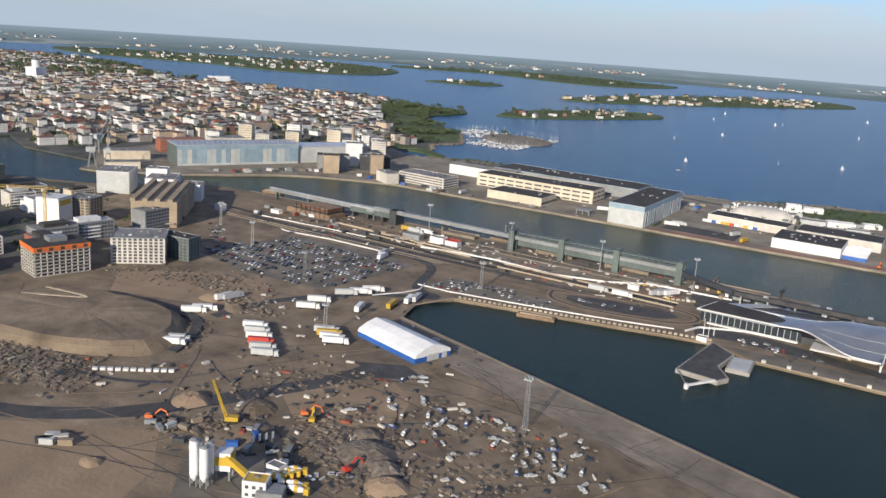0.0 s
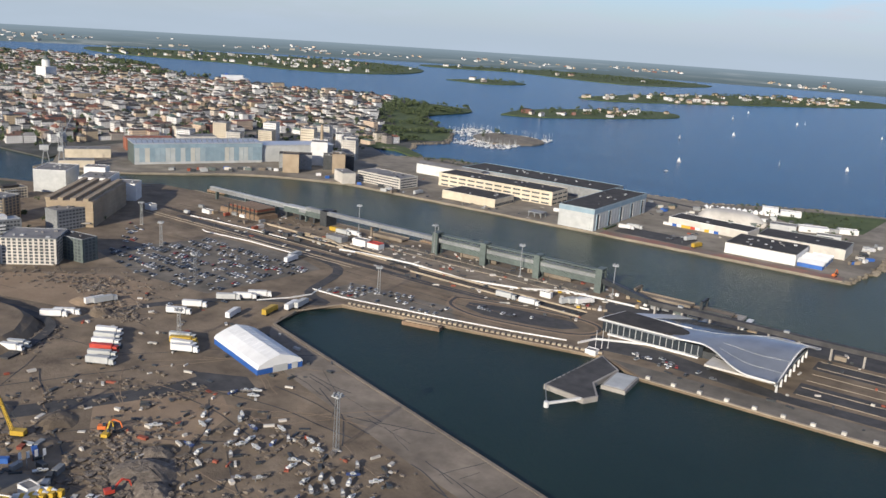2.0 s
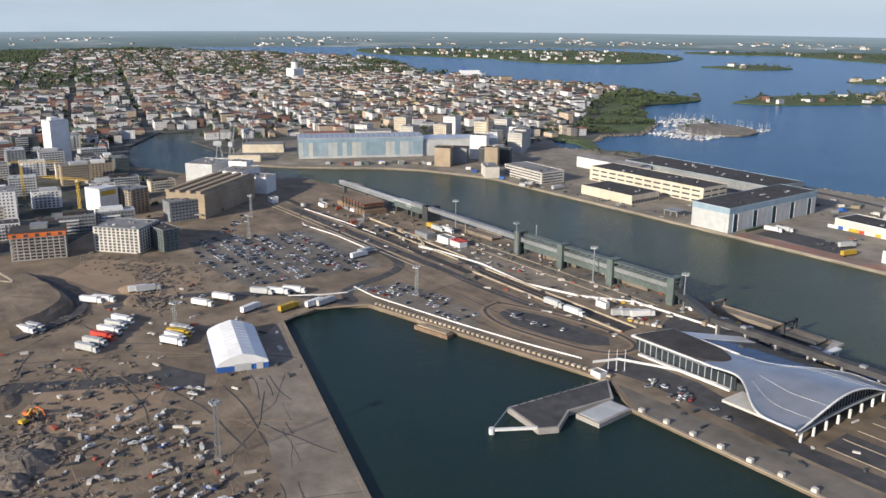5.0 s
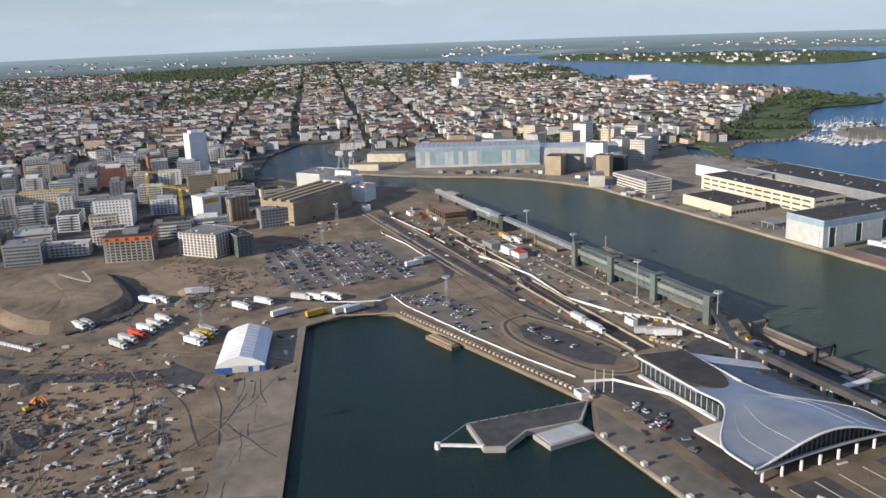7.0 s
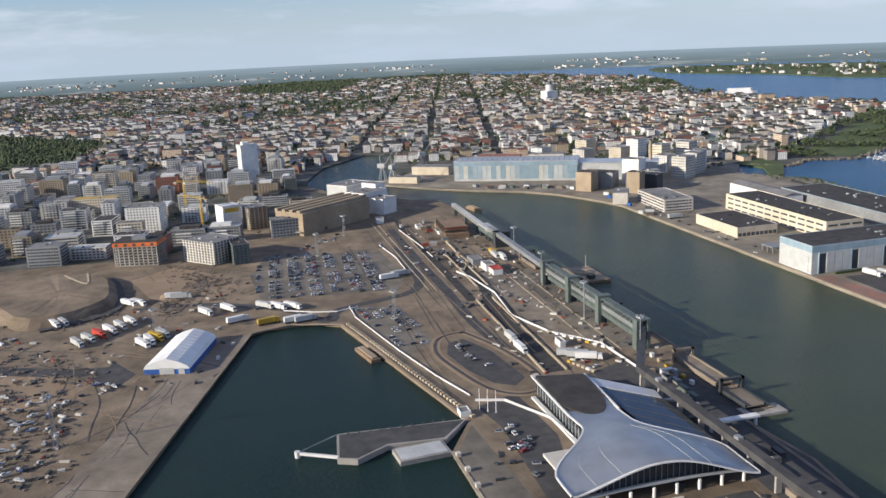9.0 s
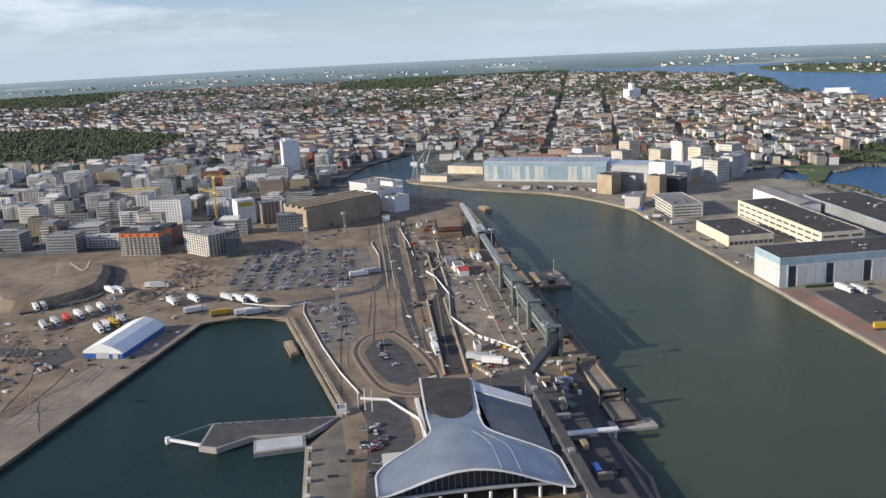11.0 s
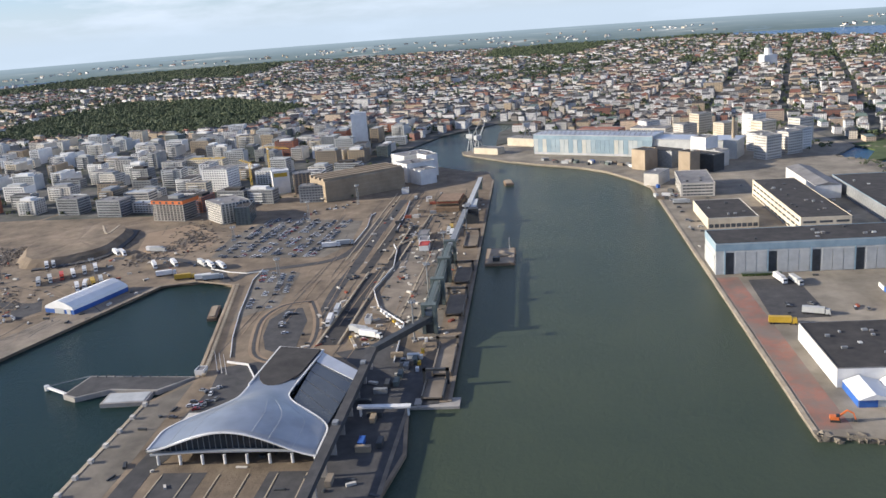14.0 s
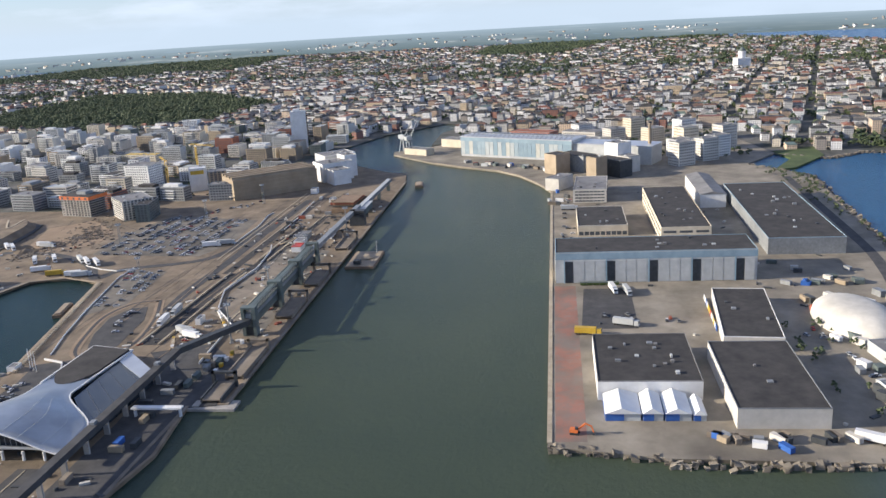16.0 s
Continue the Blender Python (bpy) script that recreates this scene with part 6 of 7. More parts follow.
def mixer_truck():
    root = thing("mixer_truck", -250, 298, 0, 30, "concrete mixer truck with yellow and white drum", "mixer truck", "mixer trucks at the plant")
    part("chassis", Build().box(-5, -1.3, .8, 5, 1.3, 1.4), DARKSTEEL, root)
    part("drum", Build().tube((-5, 0, 3.6), (-1, 0, 3.1), .8, 1.9, 12).tube((-1, 0, 3.1), (2.6, 0, 2.6), 1.9, 1.2, 12), CANVAS, root)
    part("stripe", Build().tube((-1.5, 0, 3.15), (.2, 0, 2.95), 1.95, 1.9, 12), YELLOW, root, "yellow drum band")
    part("cab", Build().box(3, -1.4, 1, 5.4, 1.4, 4), YELLOW, root)
    for x in (-4, -2.4, 3.8):
        for y in (-1.2, 1.2):
            part("wheel", Build().tube((x, y - .25, .6), (x, y + .25, .6), .6, .6, 8), RUBBER, root)
    return root


mx = mixer_truck()
for k in range(1, 5):
    put(mx, -250 - 1.2 * k + 6, 298 - 3.6 * k + 6, 30)
put(mx, -236, 290, 20)
put(mx, -233, 287, 20)


def excavator(x, y, turn, mat, label):
    root = thing("excavator", x, y, 0, turn, label, "excavator")
    for s in (-1.4, 1.4):
        part("track", Build().box(-2.4, s - .45, 0, 2.4, s + .45, 1.1), RUBBER, root)
    part("body", Build().box(-2.6, -1.6, 1.2, 1.6, 1.6, 3.0), mat, root)
    part("cab", Build().box(.2, -1.6, 3.0, 1.8, -.2, 4.3), GLASS, root)
    boom2 = part("boom", Build().beam((1.5, .4, 2.4), (5.5, .4, 6.2), .8).beam((5.5, .4, 6.2), (8.5, .4, 4.8), .7), mat, root)
    part("arm", Build().beam((8.5, .4, 4.8), (9.6, .4, 1.4), .6), mat, boom2)
    part("bucket", Build().box(8.6, -.4, .3, 10.2, 1.2, 1.6), DARKSTEEL, boom2)


excavator(-284, 354, 40, ORANGE, "orange excavator with outstretched arm on bare earth")
excavator(-276, 350, 120, YELLOW, "small yellow excavator on bare earth")
excavator(-344, 299, 30, ORANGE, "orange excavator beside the site road")
excavator(-55, 1006, 80, ORANGE, "orange excavator on the quay tip")
excavator(-228, 318, 70, RED, "red loader among rubble heaps")


def crawler_crane():
    root = thing("crawler_crane", -309, 322, 0, 211, "yellow crawler crane with raised lattice boom", "crane")
    for s in (-2.2, 2.2):
        part("track", Build().box(-3.5, s - .6, 0, 3.5, s + .6, 1.4), RUBBER, root)
    part("body", Build().box(-4.5, -2, 1.5, 2.5, 2, 4), YELLOW, root)
    b = Build()
    for a, c in ((-.6, -.6), (.6, -.6), (.6, .6), (-.6, .6)):
        b.beam((2 + a, c, 3), (9 + a * .6, c * .6, 24), .35)
    for k in range(10):
        f, g2 = k / 10, (k + 1) / 10
        b.beam((2 + 7 * f - .6, -.6, 3 + 21 * f), (2 + 7 * g2 + .6, .6, 3 + 21 * g2), .25)
    part("boom", b, YELLOW, root)
    part("hoist_line", Build().beam((9, 0, 24), (-3, 0, 5), .15), DARKSTEEL, root)


crawler_crane()


def batching_plant():
    root = thing("concrete_plant", -274, 272, 0, 28, "concrete batching plant with white silos and yellow hopper", "concrete plant")
    for k, (x, y) in enumerate(((-5, -6), (-5, -1), (0, -7), (1, -2))):
        tank = part("silo", Build().tube((x, y, 5), (x, y, 20 + (k == 0) * 3), 2.1, 2.1, 14).tube((x, y, 2.5), (x, y, 5), .5, 2.1, 14), CANVAS, root, "white cement silo")
        part("silo_top", Build().tube((x, y, 20 + (k == 0) * 3), (x, y, 21 + (k == 0) * 3), 2.2, 1.0, 14), STEEL, tank)
        for a, c in ((-1.4, -1.4), (1.4, -1.4), (1.4, 1.4), (-1.4, 1.4)):
            part("silo_leg", Build().beam((x + a, y + c, 0), (x + a, y + c, 6), .4), STEEL, tank)
    part("mixer_house", Build().box(3, 0, 5, 10, 7, 14), WHITE, root)
    part("yellow_cladding", Build().box(9.9, -.2, 7, 10.4, 7.2, 13), YELLOW, root)
    part("yellow_cladding", Build().box(2.8, -.4, 8, 10.2, -.05, 12), YELLOW, root)
    for a, c in ((3.5, .5), (9.5, .5), (9.5, 6.5), (3.5, 6.5)):
        part("house_leg", Build().box(a - .4, c - .4, 0, a + .4, c + .4, 5), STEEL, root)
    part("conveyor", Build().beam((30, -10, 1.5), (8, 1, 12), 2.6), YELLOW, root, "inclined yellow conveyor")
    part("aggregate_bin", Build().box(26, -16, 0, 38, -7, 5), STEEL, root)


batching_plant()
off = block("plant_office", -248, 276, 11, 9, 8, 25, WHITE, YELLOW, "small white site office block with yellow roof edge", "office", floors=2, units=1, rim=WHITE)
for k in range(4):
    f = thing("banner_pole", -277 + 1.5 * k, 304 + 3.2 * k, 0, 0, "white banner on a slim pole", "banner", "banners at the plant")
    part("pole", Build().tube((0, 0, 0), (0, 0, 9), .15, .12, 6), STEEL, f)
    part("banner", Build().box(-.1, 0, 5.5, .1, 1.6, 9), CANVAS, f)


def stacks(name, label, category, group, mats, cells):
    """Containers, pallets and stacked materials standing about."""
    r = random.Random(len(cells) * 13)
    for x, y, w, d, h, a in cells:
        t = thing(name, x, y, 0, a, label, category, group)
        m = r.choice(mats)
        part("body", Build().box(-w / 2, -d / 2, .1, w / 2, d / 2, h), m, t)
        part("lid", Build().box(-w / 2 - .08, -d / 2 - .08, h, w / 2 + .08, d / 2 + .08, h + .2), m, t)
        part("door", Build().box(w / 2, -d / 2 + .25, .3, w / 2 + .1, d / 2 - .25, h - .2), m, t)


r = random.Random(14)
cells = [(-362 + r.uniform(-3, 14), 252 + r.uniform(-6, 6), 7, 2.8, 3, 40 + r.gauss(0, 6)) for k in range(5)]
cells += [(-285 + r.uniform(-14, 14), 315 + r.uniform(-14, 14), 6, 2.6, 2.6, r.uniform(0, 180)) for k in range(7)]
cells += [(-262 + 3.4 * k, 314 - 5 * k + r.uniform(-2, 2), 6.5, 2.8, 3, 120 + r.gauss(0, 10)) for k in range(11)]
cells += [(-330 + r.uniform(-20, 20), 300 + r.uniform(-12, 12), 6, 2.4, 2.4, r.uniform(0, 180)) for k in range(8)]
cells += [(-610 + r.uniform(-60, 120), 720 + r.uniform(-6, 30), 7, 2.8, 3, r.choice([0, 90, 5])) for k in range(16)]
cells += [(-130 + r.uniform(-30, 190), 765 + r.uniform(-10, 14), 8, 3, 3, r.choice([0, 90])) for k in range(22)]
cells += [(-240 + r.uniform(-30, 150), 1152 + r.uniform(15, 95), r.uniform(5, 12), r.uniform(3, 6), r.uniform(2.5, 5), r.uniform(0, 40)) for k in range(46)]
cells += [(-46 + r.uniform(-7, 9), 1090 + r.uniform(-20, 110), r.uniform(4, 9), 3, 3, r.uniform(0, 90)) for k in range(24)]
cells += [(-330 + r.uniform(-30, 40), 1175 + r.uniform(-10, 50), r.uniform(5, 10), 3, 3, r.uniform(0, 90)) for k in range(14)]
cells += [(-700 + r.uniform(-30, 120), 1000 + r.uniform(-10, 10), r.uniform(5, 9), 3, 3.4, r.uniform(0, 90)) for k in range(10)]
cells += [(-866 + 3.4 * k + r.uniform(-12, 12), 872 + 5.2 * k + r.uniform(-10, 10), r.uniform(4, 10), 3.5, 3.5, r.uniform(20, 80)) for k in range(26)]
stacks("container", "steel storage container standing on the ground", "container", "containers about the harbour", [PALEGREY, WHITE, DARKSTEEL, STEEL, STEEL, RUST, GREENSTEEL, BLUE, QUAY, OFFWHITE, DARKSTEEL, TAN], cells)
cells = [(-420 + 3.6 * k, 324 + 2.6 * k, 3, 2.2, 1.5, 40) for k in range(11)]
stacks("pallet_stack", "white stacked block pallet on bare ground", "pallet", "pallets beside the site track", [WHITE], cells)
cells = [(-255 + 6 * k, 738 + 3.2 * k, 2.8, 1.6, 1.5, 40) for k in range(9)] + [(-195 + 4 * k, 728 + 1.5 * k, 3, 2, 1.4, 20) for k in range(6)] + [(-185 + 10 * k, 782, 3, 2, 2.4, 0) for k in range(6)]
stacks("concrete_block", "pale concrete barrier block on the lanes", "concrete block", "barrier blocks by the lanes", [KERB, YELLOW, WHITE], cells)


# ---- the peninsula's small things ----
dome = thing("air_dome", -212, 1192, 0, 10, "cream inflated fabric dome hall", "dome hall")
b = Build()
n, m = 20, 9
v = [(40 * math.cos(2 * math.pi * i / n) * (abs(math.cos(math.pi / 2 * j / m)) ** .6), 24 * math.sin(2 * math.pi * i / n) * (abs(math.cos(math.pi / 2 * j / m)) ** .6), 14 * math.sin(math.pi / 2 * j / m)) for j in range(m) for i in range(n)] + [(0, 0, 14)]
b.solid(v, [(j * n + i, j * n + (i + 1) % n, (j + 1) * n + (i + 1) % n, (j + 1) * n + i) for j in range(m - 1) for i in range(n)] + [((m - 1) * n + i, (m - 1) * n + (i + 1) % n, m * n) for i in range(n)])
part("skin", b, OFFWHITE, dome, smooth=True)
part("airlock", Build().box(34, -4, 0, 42, 4, 4), OFFWHITE, dome)
for k, (y0, wide, back) in enumerate(((1022, 19, 25), (1041.5, 11, 25), (1053, 14, 25), (1067.5, 7, 20))):
    tt = thing("marquee", -69, y0 + wide / 2, 0, 0, "white peaked marquee with blue side walls", "marquee", "marquees before the warehouse")
    half, eave = wide / 2, 4.4 if k < 3 else 3.6
    part("side_wall", Build().box(-back, -half + .3, 0, -.6, half - .3, eave), PALEGREY, tt)
    part("canopy", Build().solid([(-back - .3, -half, eave), (.3, -half, eave), (.3, half, eave), (-back - .3, half, eave), (-back - .3, -half * .1, eave + 3.2), (.3, -half * .1, eave + 3.2)], [(0, 1, 5, 4), (2, 3, 4, 5), (1, 2, 5), (3, 0, 4), (3, 2, 1, 0)]), CANVAS, tt)
    part("front_panel", Build().box(-.6, -half + .5, .1, -.4, -half + .5 + wide * .5, eave - .3), BLUE, tt, "bright blue front curtain")
    part("blue_side", Build().box(-back, -half + .1, .1, -.6, -half + .3, eave - .3), BLUE, tt)
for k in range(14):
    tt = thing("white_tent", -262 + 6.6 * k, 1250 + 2.1 * k, 0, 12, "small white peaked tent in a long row", "tent", "row of tents along the shore")
    part("canopy", Build().solid([(-3, -3, 3), (3, -3, 3), (3, 3, 3), (-3, 3, 3), (0, 0, 5.5)], [(0, 1, 4), (1, 2, 4), (2, 3, 4), (3, 0, 4), (3, 2, 1, 0)]), CANVAS, tt)
    part("side_wall", Build().box(-2.8, -2.8, 0, 2.8, 2.8, 3), CANVAS, tt)
for x, y, w, d, h, a, mt in ((-190, 1290, 20, 12, 8, 15, WHITE), (-165, 1295, 26, 12, 6, 15, WHITE), (-120, 1215, 34, 14, 6, 20, WHITE), (-95, 1180, 26, 14, 6, 10, PALEGREY), (-150, 1195, 30, 18, 7, 10, PALEGREY), (-85, 1240, 22, 12, 5, 20, WHITE)):
    block("shore_shed", x, y, w, d, h, a, mt, GREYROOF if mt == PALEGREY else WHITE, "pale low shed near the shore", "shed", units=1, rim=mt, group="sheds on the point")
front = thing("graffiti_wall", -232, 1103, 0, -2, "low wall with yellow and blue painted panels", "wall")
for k in range(12):
    part("panel", Build().box(-34 + 5.6 * k, -.5, 0, -28.6 + 5.6 * k, 0, 3.2), [WHITE, WHITE, BLUE, WHITE, YELLOW, YELLOW, RED, WHITE, OFFWHITE, YELLOW, WHITE, BLUE][k], front)
hoist = thing("yard_trestle", -390, 1018, 0, 0, "grey steel ship-section trestle on the quay", "trestle")
part("deck", Build().box(-9, -7, 5, 9, 7, 6), STEEL, hoist)
for a in (-8, 0, 8):
    for c2 in (-6, 6):
        part("leg", Build().box(a - .5, c2 - .5, 0, a + .5, c2 + .5, 5), STEEL, hoist)
for k in range(6):
    g2 = thing("green_skip", -302, 1018 + 5 * k, 0, 90, "green steel waste skip beside the shed", "skip", "skips by the shed")
    part("tub", Build().solid([(-2, -1.4, .2), (2, -1.4, .2), (2, 1.4, .2), (-2, 1.4, .2), (-2.6, -1.6, 2.2), (2.6, -1.6, 2.2), (2.6, 1.6, 2.2), (-2.6, 1.6, 2.2)], [(3, 2, 1, 0), (0, 1, 5, 4), (1, 2, 6, 5), (2, 3, 7, 6), (3, 0, 4, 7), (4, 5, 6, 7)]), GRASS, g2)
    part("lid", Build().box(-2.6, -1.6, 2.2, 2.6, 1.6, 2.4), GREENSTEEL, g2)


# ---- boats on the sea ----
def sailboat():
    root = thing("sailing_boat", 0, 0, -60, 0, "white sailing boat with raised sails at sea", "sailing boat", "boats on the open sea")
    v = [(-6, -1.6, 1.2), (-6, 1.6, 1.2), (0, -2, 1.2), (0, 2, 1.2), (7, 0, 1.5), (-5.5, 0, -.6), (0, 0, -.8), (6, 0, -.3)]
    part("hull", Build().solid(v, [(0, 2, 3, 1), (2, 4, 3), (0, 5, 6, 2), (5, 1, 3, 6), (2, 6, 7, 4), (6, 3, 4, 7), (0, 1, 5)]), WHITE, root)
    part("mast", Build().tube((0.5, 0, 1), (.5, 0, 19), .25, .15, 6), STEEL, root)
    part("mainsail", Build().solid([(.2, .1, 3), (-6, .6, 3), (.3, .1, 18), (.2, -.1, 3), (-6, .4, 3), (.3, -.1, 18)], [(0, 1, 2), (5, 4, 3), (0, 3, 4, 1), (1, 4, 5, 2), (2, 5, 3, 0)]), CANVAS, root)
    part("jib_sail", Build().solid([(.9, .1, 15), (6.6, .1, 2), (1, .9, 2.6), (.9, -.1, 15), (6.6, -.1, 2), (1, .7, 2.6)], [(0, 1, 2), (5, 4, 3), (0, 3, 4, 1), (1, 4, 5, 2), (2, 5, 3, 0)]), CANVAS, root)
    return root


sb = sailboat()
for o in sb.children:
    o.data.transform(Matrix.Scale(0.55, 4))
sea = [(-524, 2250, 20), (-664, 2712, 60), (-448, 1663, 40), (-495, 2759, 10), (-308, 1813, 90), (-198, 1858, 30), (-583, 2042, 70), (-300, 3300, 20), (-700, 3000, 45), (-250, 2600, 60), (-480, 2790, 120)]
sb.matrix_basis = pose(S * sea[0][0], S * sea[0][1], S * -2, 0, 0, sea[0][2])
for x, y, a in sea[1:]:
    put(sb, x, y, a, -2)
put(boat, -424, 1535, 20, -2.6)
moored = thing("moored_yacht", -800, 1520, -2, 0, "white moored yacht with bare mast in the marina", "sailing boat", "yachts in the marina")
part("hull", Build().solid([(-5, -1.4, 1.0), (-5, 1.4, 1.0), (0, -1.7, 1.0), (0, 1.7, 1.0), (5.5, 0, 1.3), (-4.5, 0, -.6), (0, 0, -.8), (5, 0, -.3)], [(0, 2, 3, 1), (2, 4, 3), (0, 5, 6, 2), (5, 1, 3, 6), (2, 6, 7, 4), (6, 3, 4, 7), (0, 1, 5)]), WHITE, moored)
part("cabin", Build().box(-2, -.9, 1.0, 2, .9, 1.8), CANVAS, moored)
part("mast", Build().tube((.5, 0, 1), (.5, 0, 13), .16, .1, 6), STEEL, moored)
r = random.Random(31)
for k in range(90):
    q = r.random()
    if q < .6:
        x, y = -770 + r.uniform(-85, 45), 1500 + 12 * r.randint(0, 16)
        ok = not inside(x, y, CITY) and not inside(x, y, ISLES["marina_island"])
    else:
        x, y = -870 + r.uniform(-60, 20), 1610 + 9 * r.randint(0, 12)
        ok = not inside(x, y, CITY)
    if ok:
        put(moored if k % 3 == 0 else boat, x, y, r.choice([0, 180]) + r.gauss(0, 5), -2 if k % 3 == 0 else -2.8)
def marina():
    """Rows of moored craft with bare masts, past counting."""
    rng = random.Random(61)
    hulls, masts = Build(), Build()
    for k in range(420):
        q = rng.random()
        if q < .72:
            x, y = -760 + rng.uniform(-70, 40), 1496 + 16 * rng.randint(0, 13) + rng.choice([-4.5, 4.5])
        else:
            x, y = -880 + rng.uniform(-55, 30), 1600 + 14 * rng.randint(0, 9) + rng.choice([-4, 4])
        if inside(x, y, CITY) or inside(x, y, ISLES["marina_island"]):
            continue
        e, w = rng.uniform(3.2, 5.0), rng.uniform(1.0, 1.5)
        d = rng.choice([-1, 1])
        hulls.solid([(x - w, y - e * d, -.8), (x + w, y - e * d, -.8), (x + w, y + e * d * .3, -.8), (x, y + e * d, -.6), (x - w, y + e * d * .3, -.8),
                     (x - w * .7, y - e * d, -2.2), (x + w * .7, y - e * d, -2.2), (x, y + e * d * .8, -2.2)], [(0, 1, 2, 3, 4), (0, 5, 6, 1), (1, 6, 7, 2), (2, 7, 3), (3, 7, 4), (4, 7, 5, 0)])
        hulls.box(x - w * .6, y - e * .4, -.8, x + w * .6, y + e * .3, .2)
        if k % 4:
            masts.beam((x, y, -.5), (x, y, rng.uniform(8, 13)), .22)
    whole("marina_boats", hulls, [WHITE], "rows of white boats moored in the marina", "boats", kind="stuff")
    whole("marina_masts", masts, [PALEGREY], "bare pale masts of the moored boats", "masts", kind="stuff")


marina()
for k in range(6):
    jt = thing("marina_jetty", -760, 1512 + 32 * k, 0, 0, "narrow floating marina jetty", "jetty", "jetties of the marina")
    part("deck", Build().box(-60, -1.2, -2.2, 30, 1.2, -1.4), WOOD, jt)
    part("edge", Build().box(-60, 1.2, -2.1, 30, 1.5, -1.3), CONCRETE, jt)
ship = thing("passenger_ferry", -2050, 2075, -2, 60, "large white passenger ferry moored at the far shore", "ship")
part("hull", Build().prism([(-80, -13), (60, -13), (85, 0), (60, 13), (-80, 13)], -2, 12), WHITE, ship)
part("superstructure", Build().prism([(-70, -12), (50, -12), (60, 0), (50, 12), (-70, 12)], 12, 28), CANVAS, ship)
part("funnel", Build().box(-50, -5, 28, -36, 5, 38), BLUE, ship)
for o in ship.children:
    o.data.transform(Matrix.Scale(0.55, 4))
church = thing("white_cathedral", -2150, 1500, 0, 10, "white domed cathedral rising over the town", "church")
part("body", Build().box(-18, -18, 0, 18, 18, 34), WHITE, church)
part("drum", Build().tube((0, 0, 34), (0, 0, 52), 10, 10, 16), WHITE, church)
part("dome", Build().tube((0, 0, 52), (0, 0, 62), 10, 3, 16), GREENSTEEL, church)
part("spire", Build().tube((0, 0, 62), (0, 0, 74), 1.2, .2, 8), GREENSTEEL, church)


# ---- wear and small growth ----
def tracks():
    """Wheel tracks, cracks and stains worn into the ground."""
    rng = random.Random(19)
    dark, pale = Build(), Build()

    def wander(x, y, a, n, step, turn, width, b, z):
        pts = []
        for k in range(n):
            pts.append((x, y))
            a += rng.gauss(0, turn)
            x, y = x + step * math.cos(a), y + step * math.sin(a)
        if all(inside(px, py, HARBOUR) for px, py in pts):
            strip(smooth_line(pts, 3), width, z, b, .03)
    for k in range(30):
        f = rng.random()
        wander(-300 + 300 * f, 505 - 97 * f - rng.uniform(6, 30), rng.choice([-.31, -.31, -.31, 2.83, 1.26]) + rng.gauss(0, .05), rng.randint(3, 9), rng.uniform(3, 8), .06, rng.uniform(.25, .7), dark, .055 + k * .0004)
    for k in range(120):
        wander(rng.uniform(-600, -140), rng.uniform(260, 520), rng.choice([-.31, 2.83, .6, 3.7]) + rng.gauss(0, .3), rng.randint(5, 11), rng.uniform(7, 16), .09, rng.uniform(.3, .9), dark if k % 2 else pale, .075 + k * .0004)
    for k in range(60):
        wander(rng.uniform(-640, -200), rng.uniform(640, 790), rng.choice([-.03, 3.11]) + rng.gauss(0, .02), rng.randint(6, 14), rng.uniform(8, 18), .012, rng.uniform(.3, .9), dark if k % 3 else pale, .12 + k * .0004)
    for k in range(14):
        wander(rng.uniform(20, 180), rng.uniform(655, 740), rng.choice([0, 3.14]), 6, 9, .05, rng.uniform(.5, 1.2), dark, .12 + k * .0004)
    whole("wheel_tracks", dark, ASPHALT, "dark wheel tracks and cracks worn into the ground", "ground marks", kind="stuff")
    whole("pale_tracks", pale, BARE, "pale dusty wheel tracks across bare earth", "ground marks", kind="stuff")


tracks()


def courtyard_trees():
    rng = random.Random(23)
    b = Build()
    for k in range(420):
        x, y = rng.uniform(-1320, -660), rng.uniform(-220, 640)
        if inside(x, y, CITY) or (inside(x, y, HARBOUR) and x < -660):
            clump(b, rng, x, y, 0, rng.uniform(2.2, 4.2), 9)
    for k in range(260):
        f = rng.random()
        x, y = -100 - 660 * f + rng.gauss(0, 12), 1330 - 60 * f + rng.gauss(0, 14)
        if inside(x, y, YARD):
            clump(b, rng, x, y, 0, rng.uniform(1.4, 3.0), 8)
    for k in range(60):
        clump(b, rng, rng.uniform(-210, -70), rng.uniform(1140, 1300), 0, rng.uniform(1.8, 3.4), 9)
    for k in range(130):
        x, y = rng.uniform(-1080, -830), rng.uniform(1090, 1260)
        if inside(x, y, YARD):
            clump(b, rng, x, y, 0, rng.uniform(2.5, 5), 9)
    whole("courtyard_trees", b, [LEAF], "small green trees and bushes between buildings", "trees", kind="stuff")


courtyard_trees()


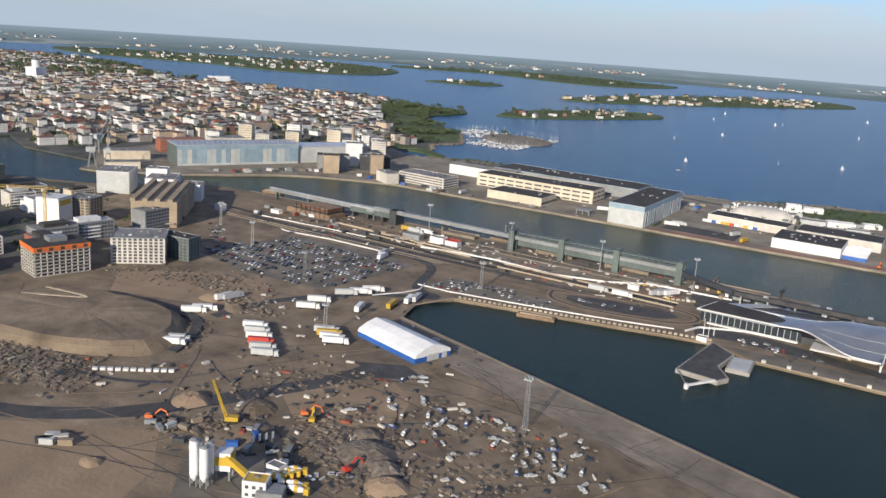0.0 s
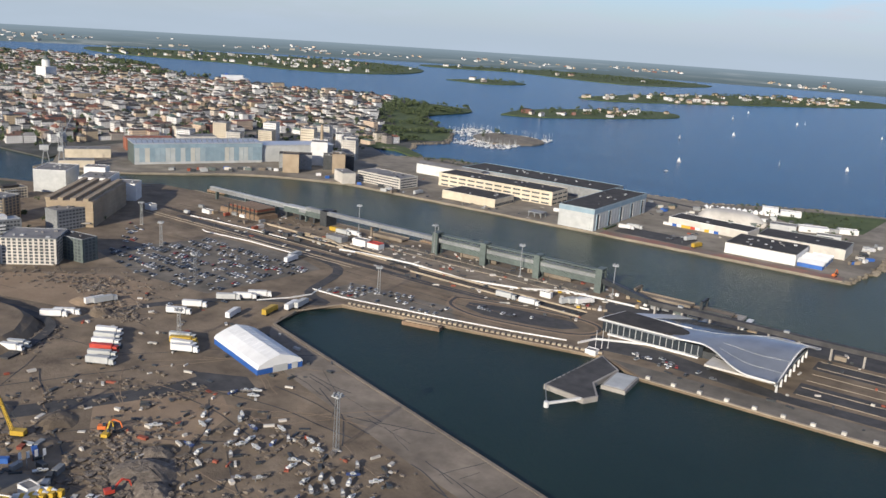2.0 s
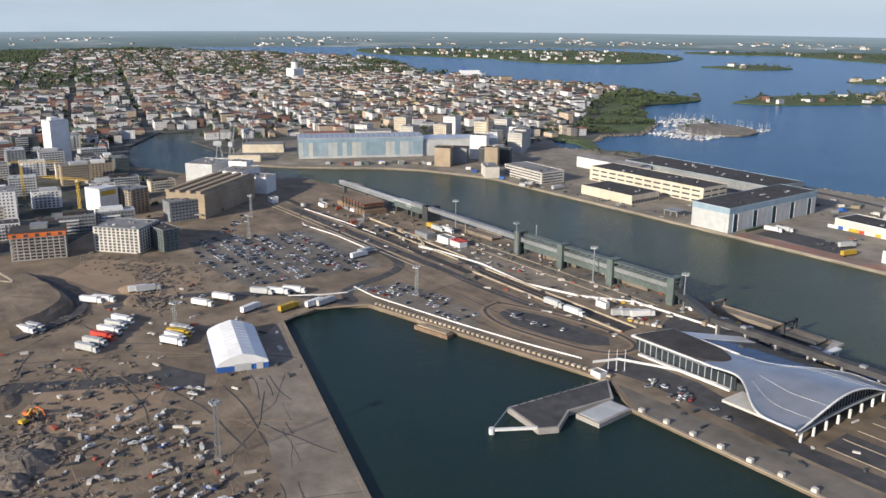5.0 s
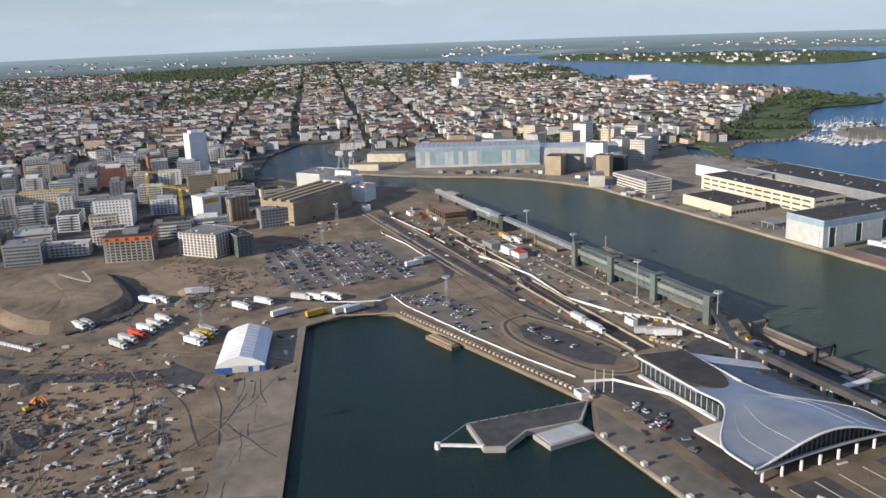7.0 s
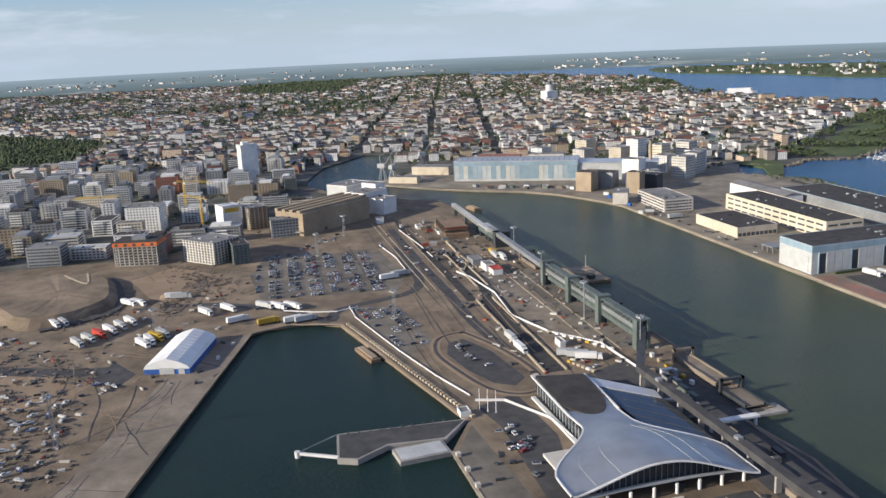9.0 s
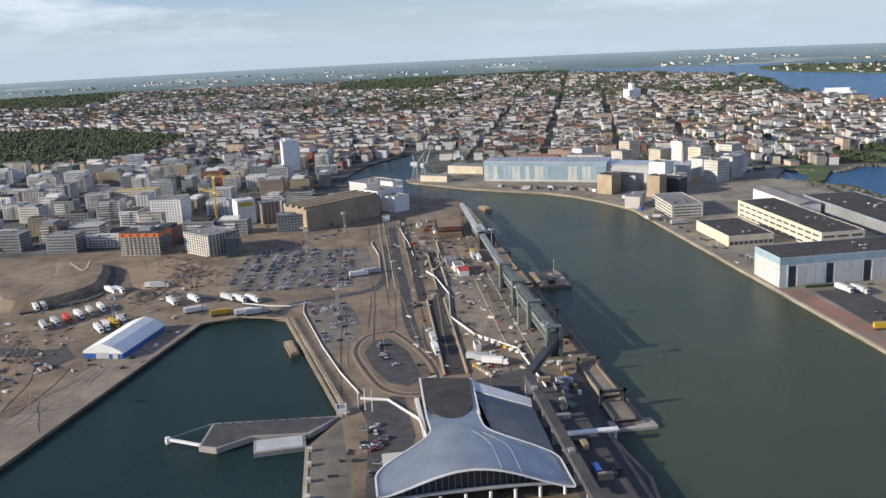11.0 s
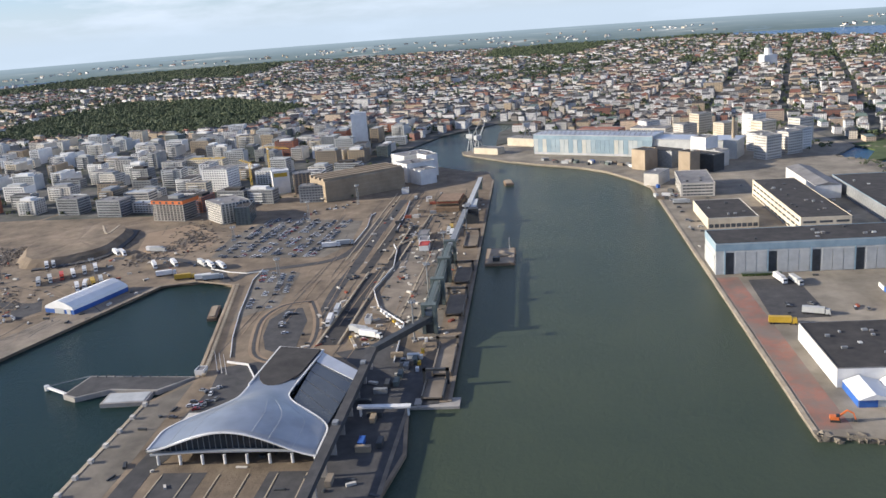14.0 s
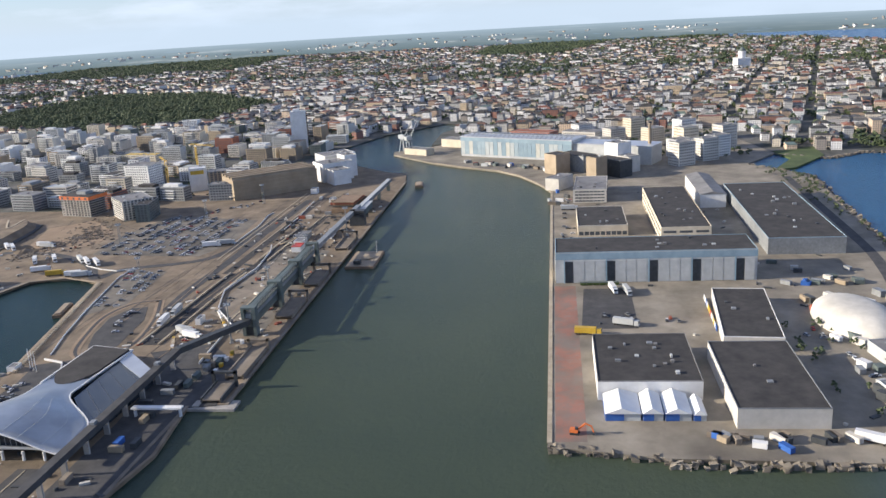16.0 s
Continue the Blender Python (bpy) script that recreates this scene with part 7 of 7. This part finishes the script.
def shore_stones():
    rng = random.Random(29)
    b = Build()
    lines = [[(-60, 1400), (-160, 1371), (-269, 1287), (-404, 1276), (-700, 1296), (-789, 1240)], [(-25, 1050), (-25, 1200), (-60, 1400)], [(-41, 992), (-30, 1050)], [(-850, 1290), (-815, 1350), (-850, 1400), (-825, 1470), (-900, 1600)]]
    for line in lines:
        for p, q in zip(line, line[1:]):
            for k in range(int(math.dist(p, q) / 1.3)):
                f = rng.random()
                x, y, s = p[0] + (q[0] - p[0]) * f + rng.gauss(0, 2.2), p[1] + (q[1] - p[1]) * f + rng.gauss(0, 2.2), rng.uniform(.7, 2.2)
                v = [(x + a * s * rng.uniform(.5, 1.1), y + c2 * s * rng.uniform(.5, 1.1), -2.4 + z * s * rng.uniform(.8, 2.0)) for z in (0, 1) for a, c2 in ((-1, -1), (1, -1), (1, 1), (-1, 1))]
                b.solid(v, [(4, 5, 6, 7), (0, 1, 5, 4), (1, 2, 6, 5), (2, 3, 7, 6), (3, 0, 4, 7)])
    whole("shore_stones", b, [SHORE], "rough boulders of the sea wall along the shore", "stones", kind="stuff")


shore_stones()


def far_country():
    """Scattered suburbs beyond the town."""
    rng = random.Random(41)
    houses = Build()
    for k in range(2400):
        a, r = rng.uniform(1.2, 3.9), rng.uniform(3600, 5900)
        x, y = CENTRE[0] + r * math.cos(a), CENTRE[1] + r * math.sin(a)
        if r < 4700 and not inside(x, y, CITY):
            continue
        if noise.noise((x * .0015, y * .0015, 2)) > .08:
            houses.house(x, y, rng.uniform(10, 32), rng.uniform(9, 12), rng.uniform(4, 11), rng.uniform(0, 3), 0, 1)
    whole("far_suburbs", houses, [HOUSE, TOWNROOF], "pale far suburb blocks among woods", "houses", kind="stuff")


far_country()


def site_clutter():
    """Barrels, planks, machines' parts and pallets, each too small to tell apart."""
    rng = random.Random(53)
    for name, mat, label, n in (("pale_clutter", OFFWHITE, "small pale crates and boards lying about", 260), ("dark_clutter", DARKSTEEL, "small dark tyres and machine parts lying about", 420), ("rusty_clutter", RUST, "small rusty pipes and drums lying about", 60)):
        b = Build()
        for k in range(n):
            q = rng.random()
            if q < .18:
                x, y = rng.uniform(-300, -120), rng.uniform(300, 425)
            elif q < .40:
                x, y = rng.uniform(-480, -250), rng.uniform(280, 520)
            elif q < .80:
                x, y = rng.uniform(-640, -180), rng.uniform(690, 800)
            elif q < .90:
                x, y = rng.uniform(-130, 190), rng.uniform(630, 780)
            else:
                x, y = rng.uniform(-640, -60), rng.uniform(1000, 1230)
            if not (inside(x, y, HARBOUR) or inside(x, y, YARD)):
                continue
            a, w, d, h = rng.uniform(0, 3.14), rng.uniform(.5, 3.0), rng.uniform(.4, 1.2), rng.uniform(.4, 1.5)
            c2, s2 = math.cos(a), math.sin(a)
            v = [(x + i * w * c2 - j * d * s2, y + i * w * s2 + j * d * c2, z) for z in (0, h) for i, j in ((-1, -1), (1, -1), (1, 1), (-1, 1))]
            b.solid(v, [(4, 5, 6, 7), (0, 1, 5, 4), (1, 2, 6, 5), (2, 3, 7, 6), (3, 0, 4, 7)])
        whole(name, b, mat, label, "clutter", kind="stuff")


site_clutter()
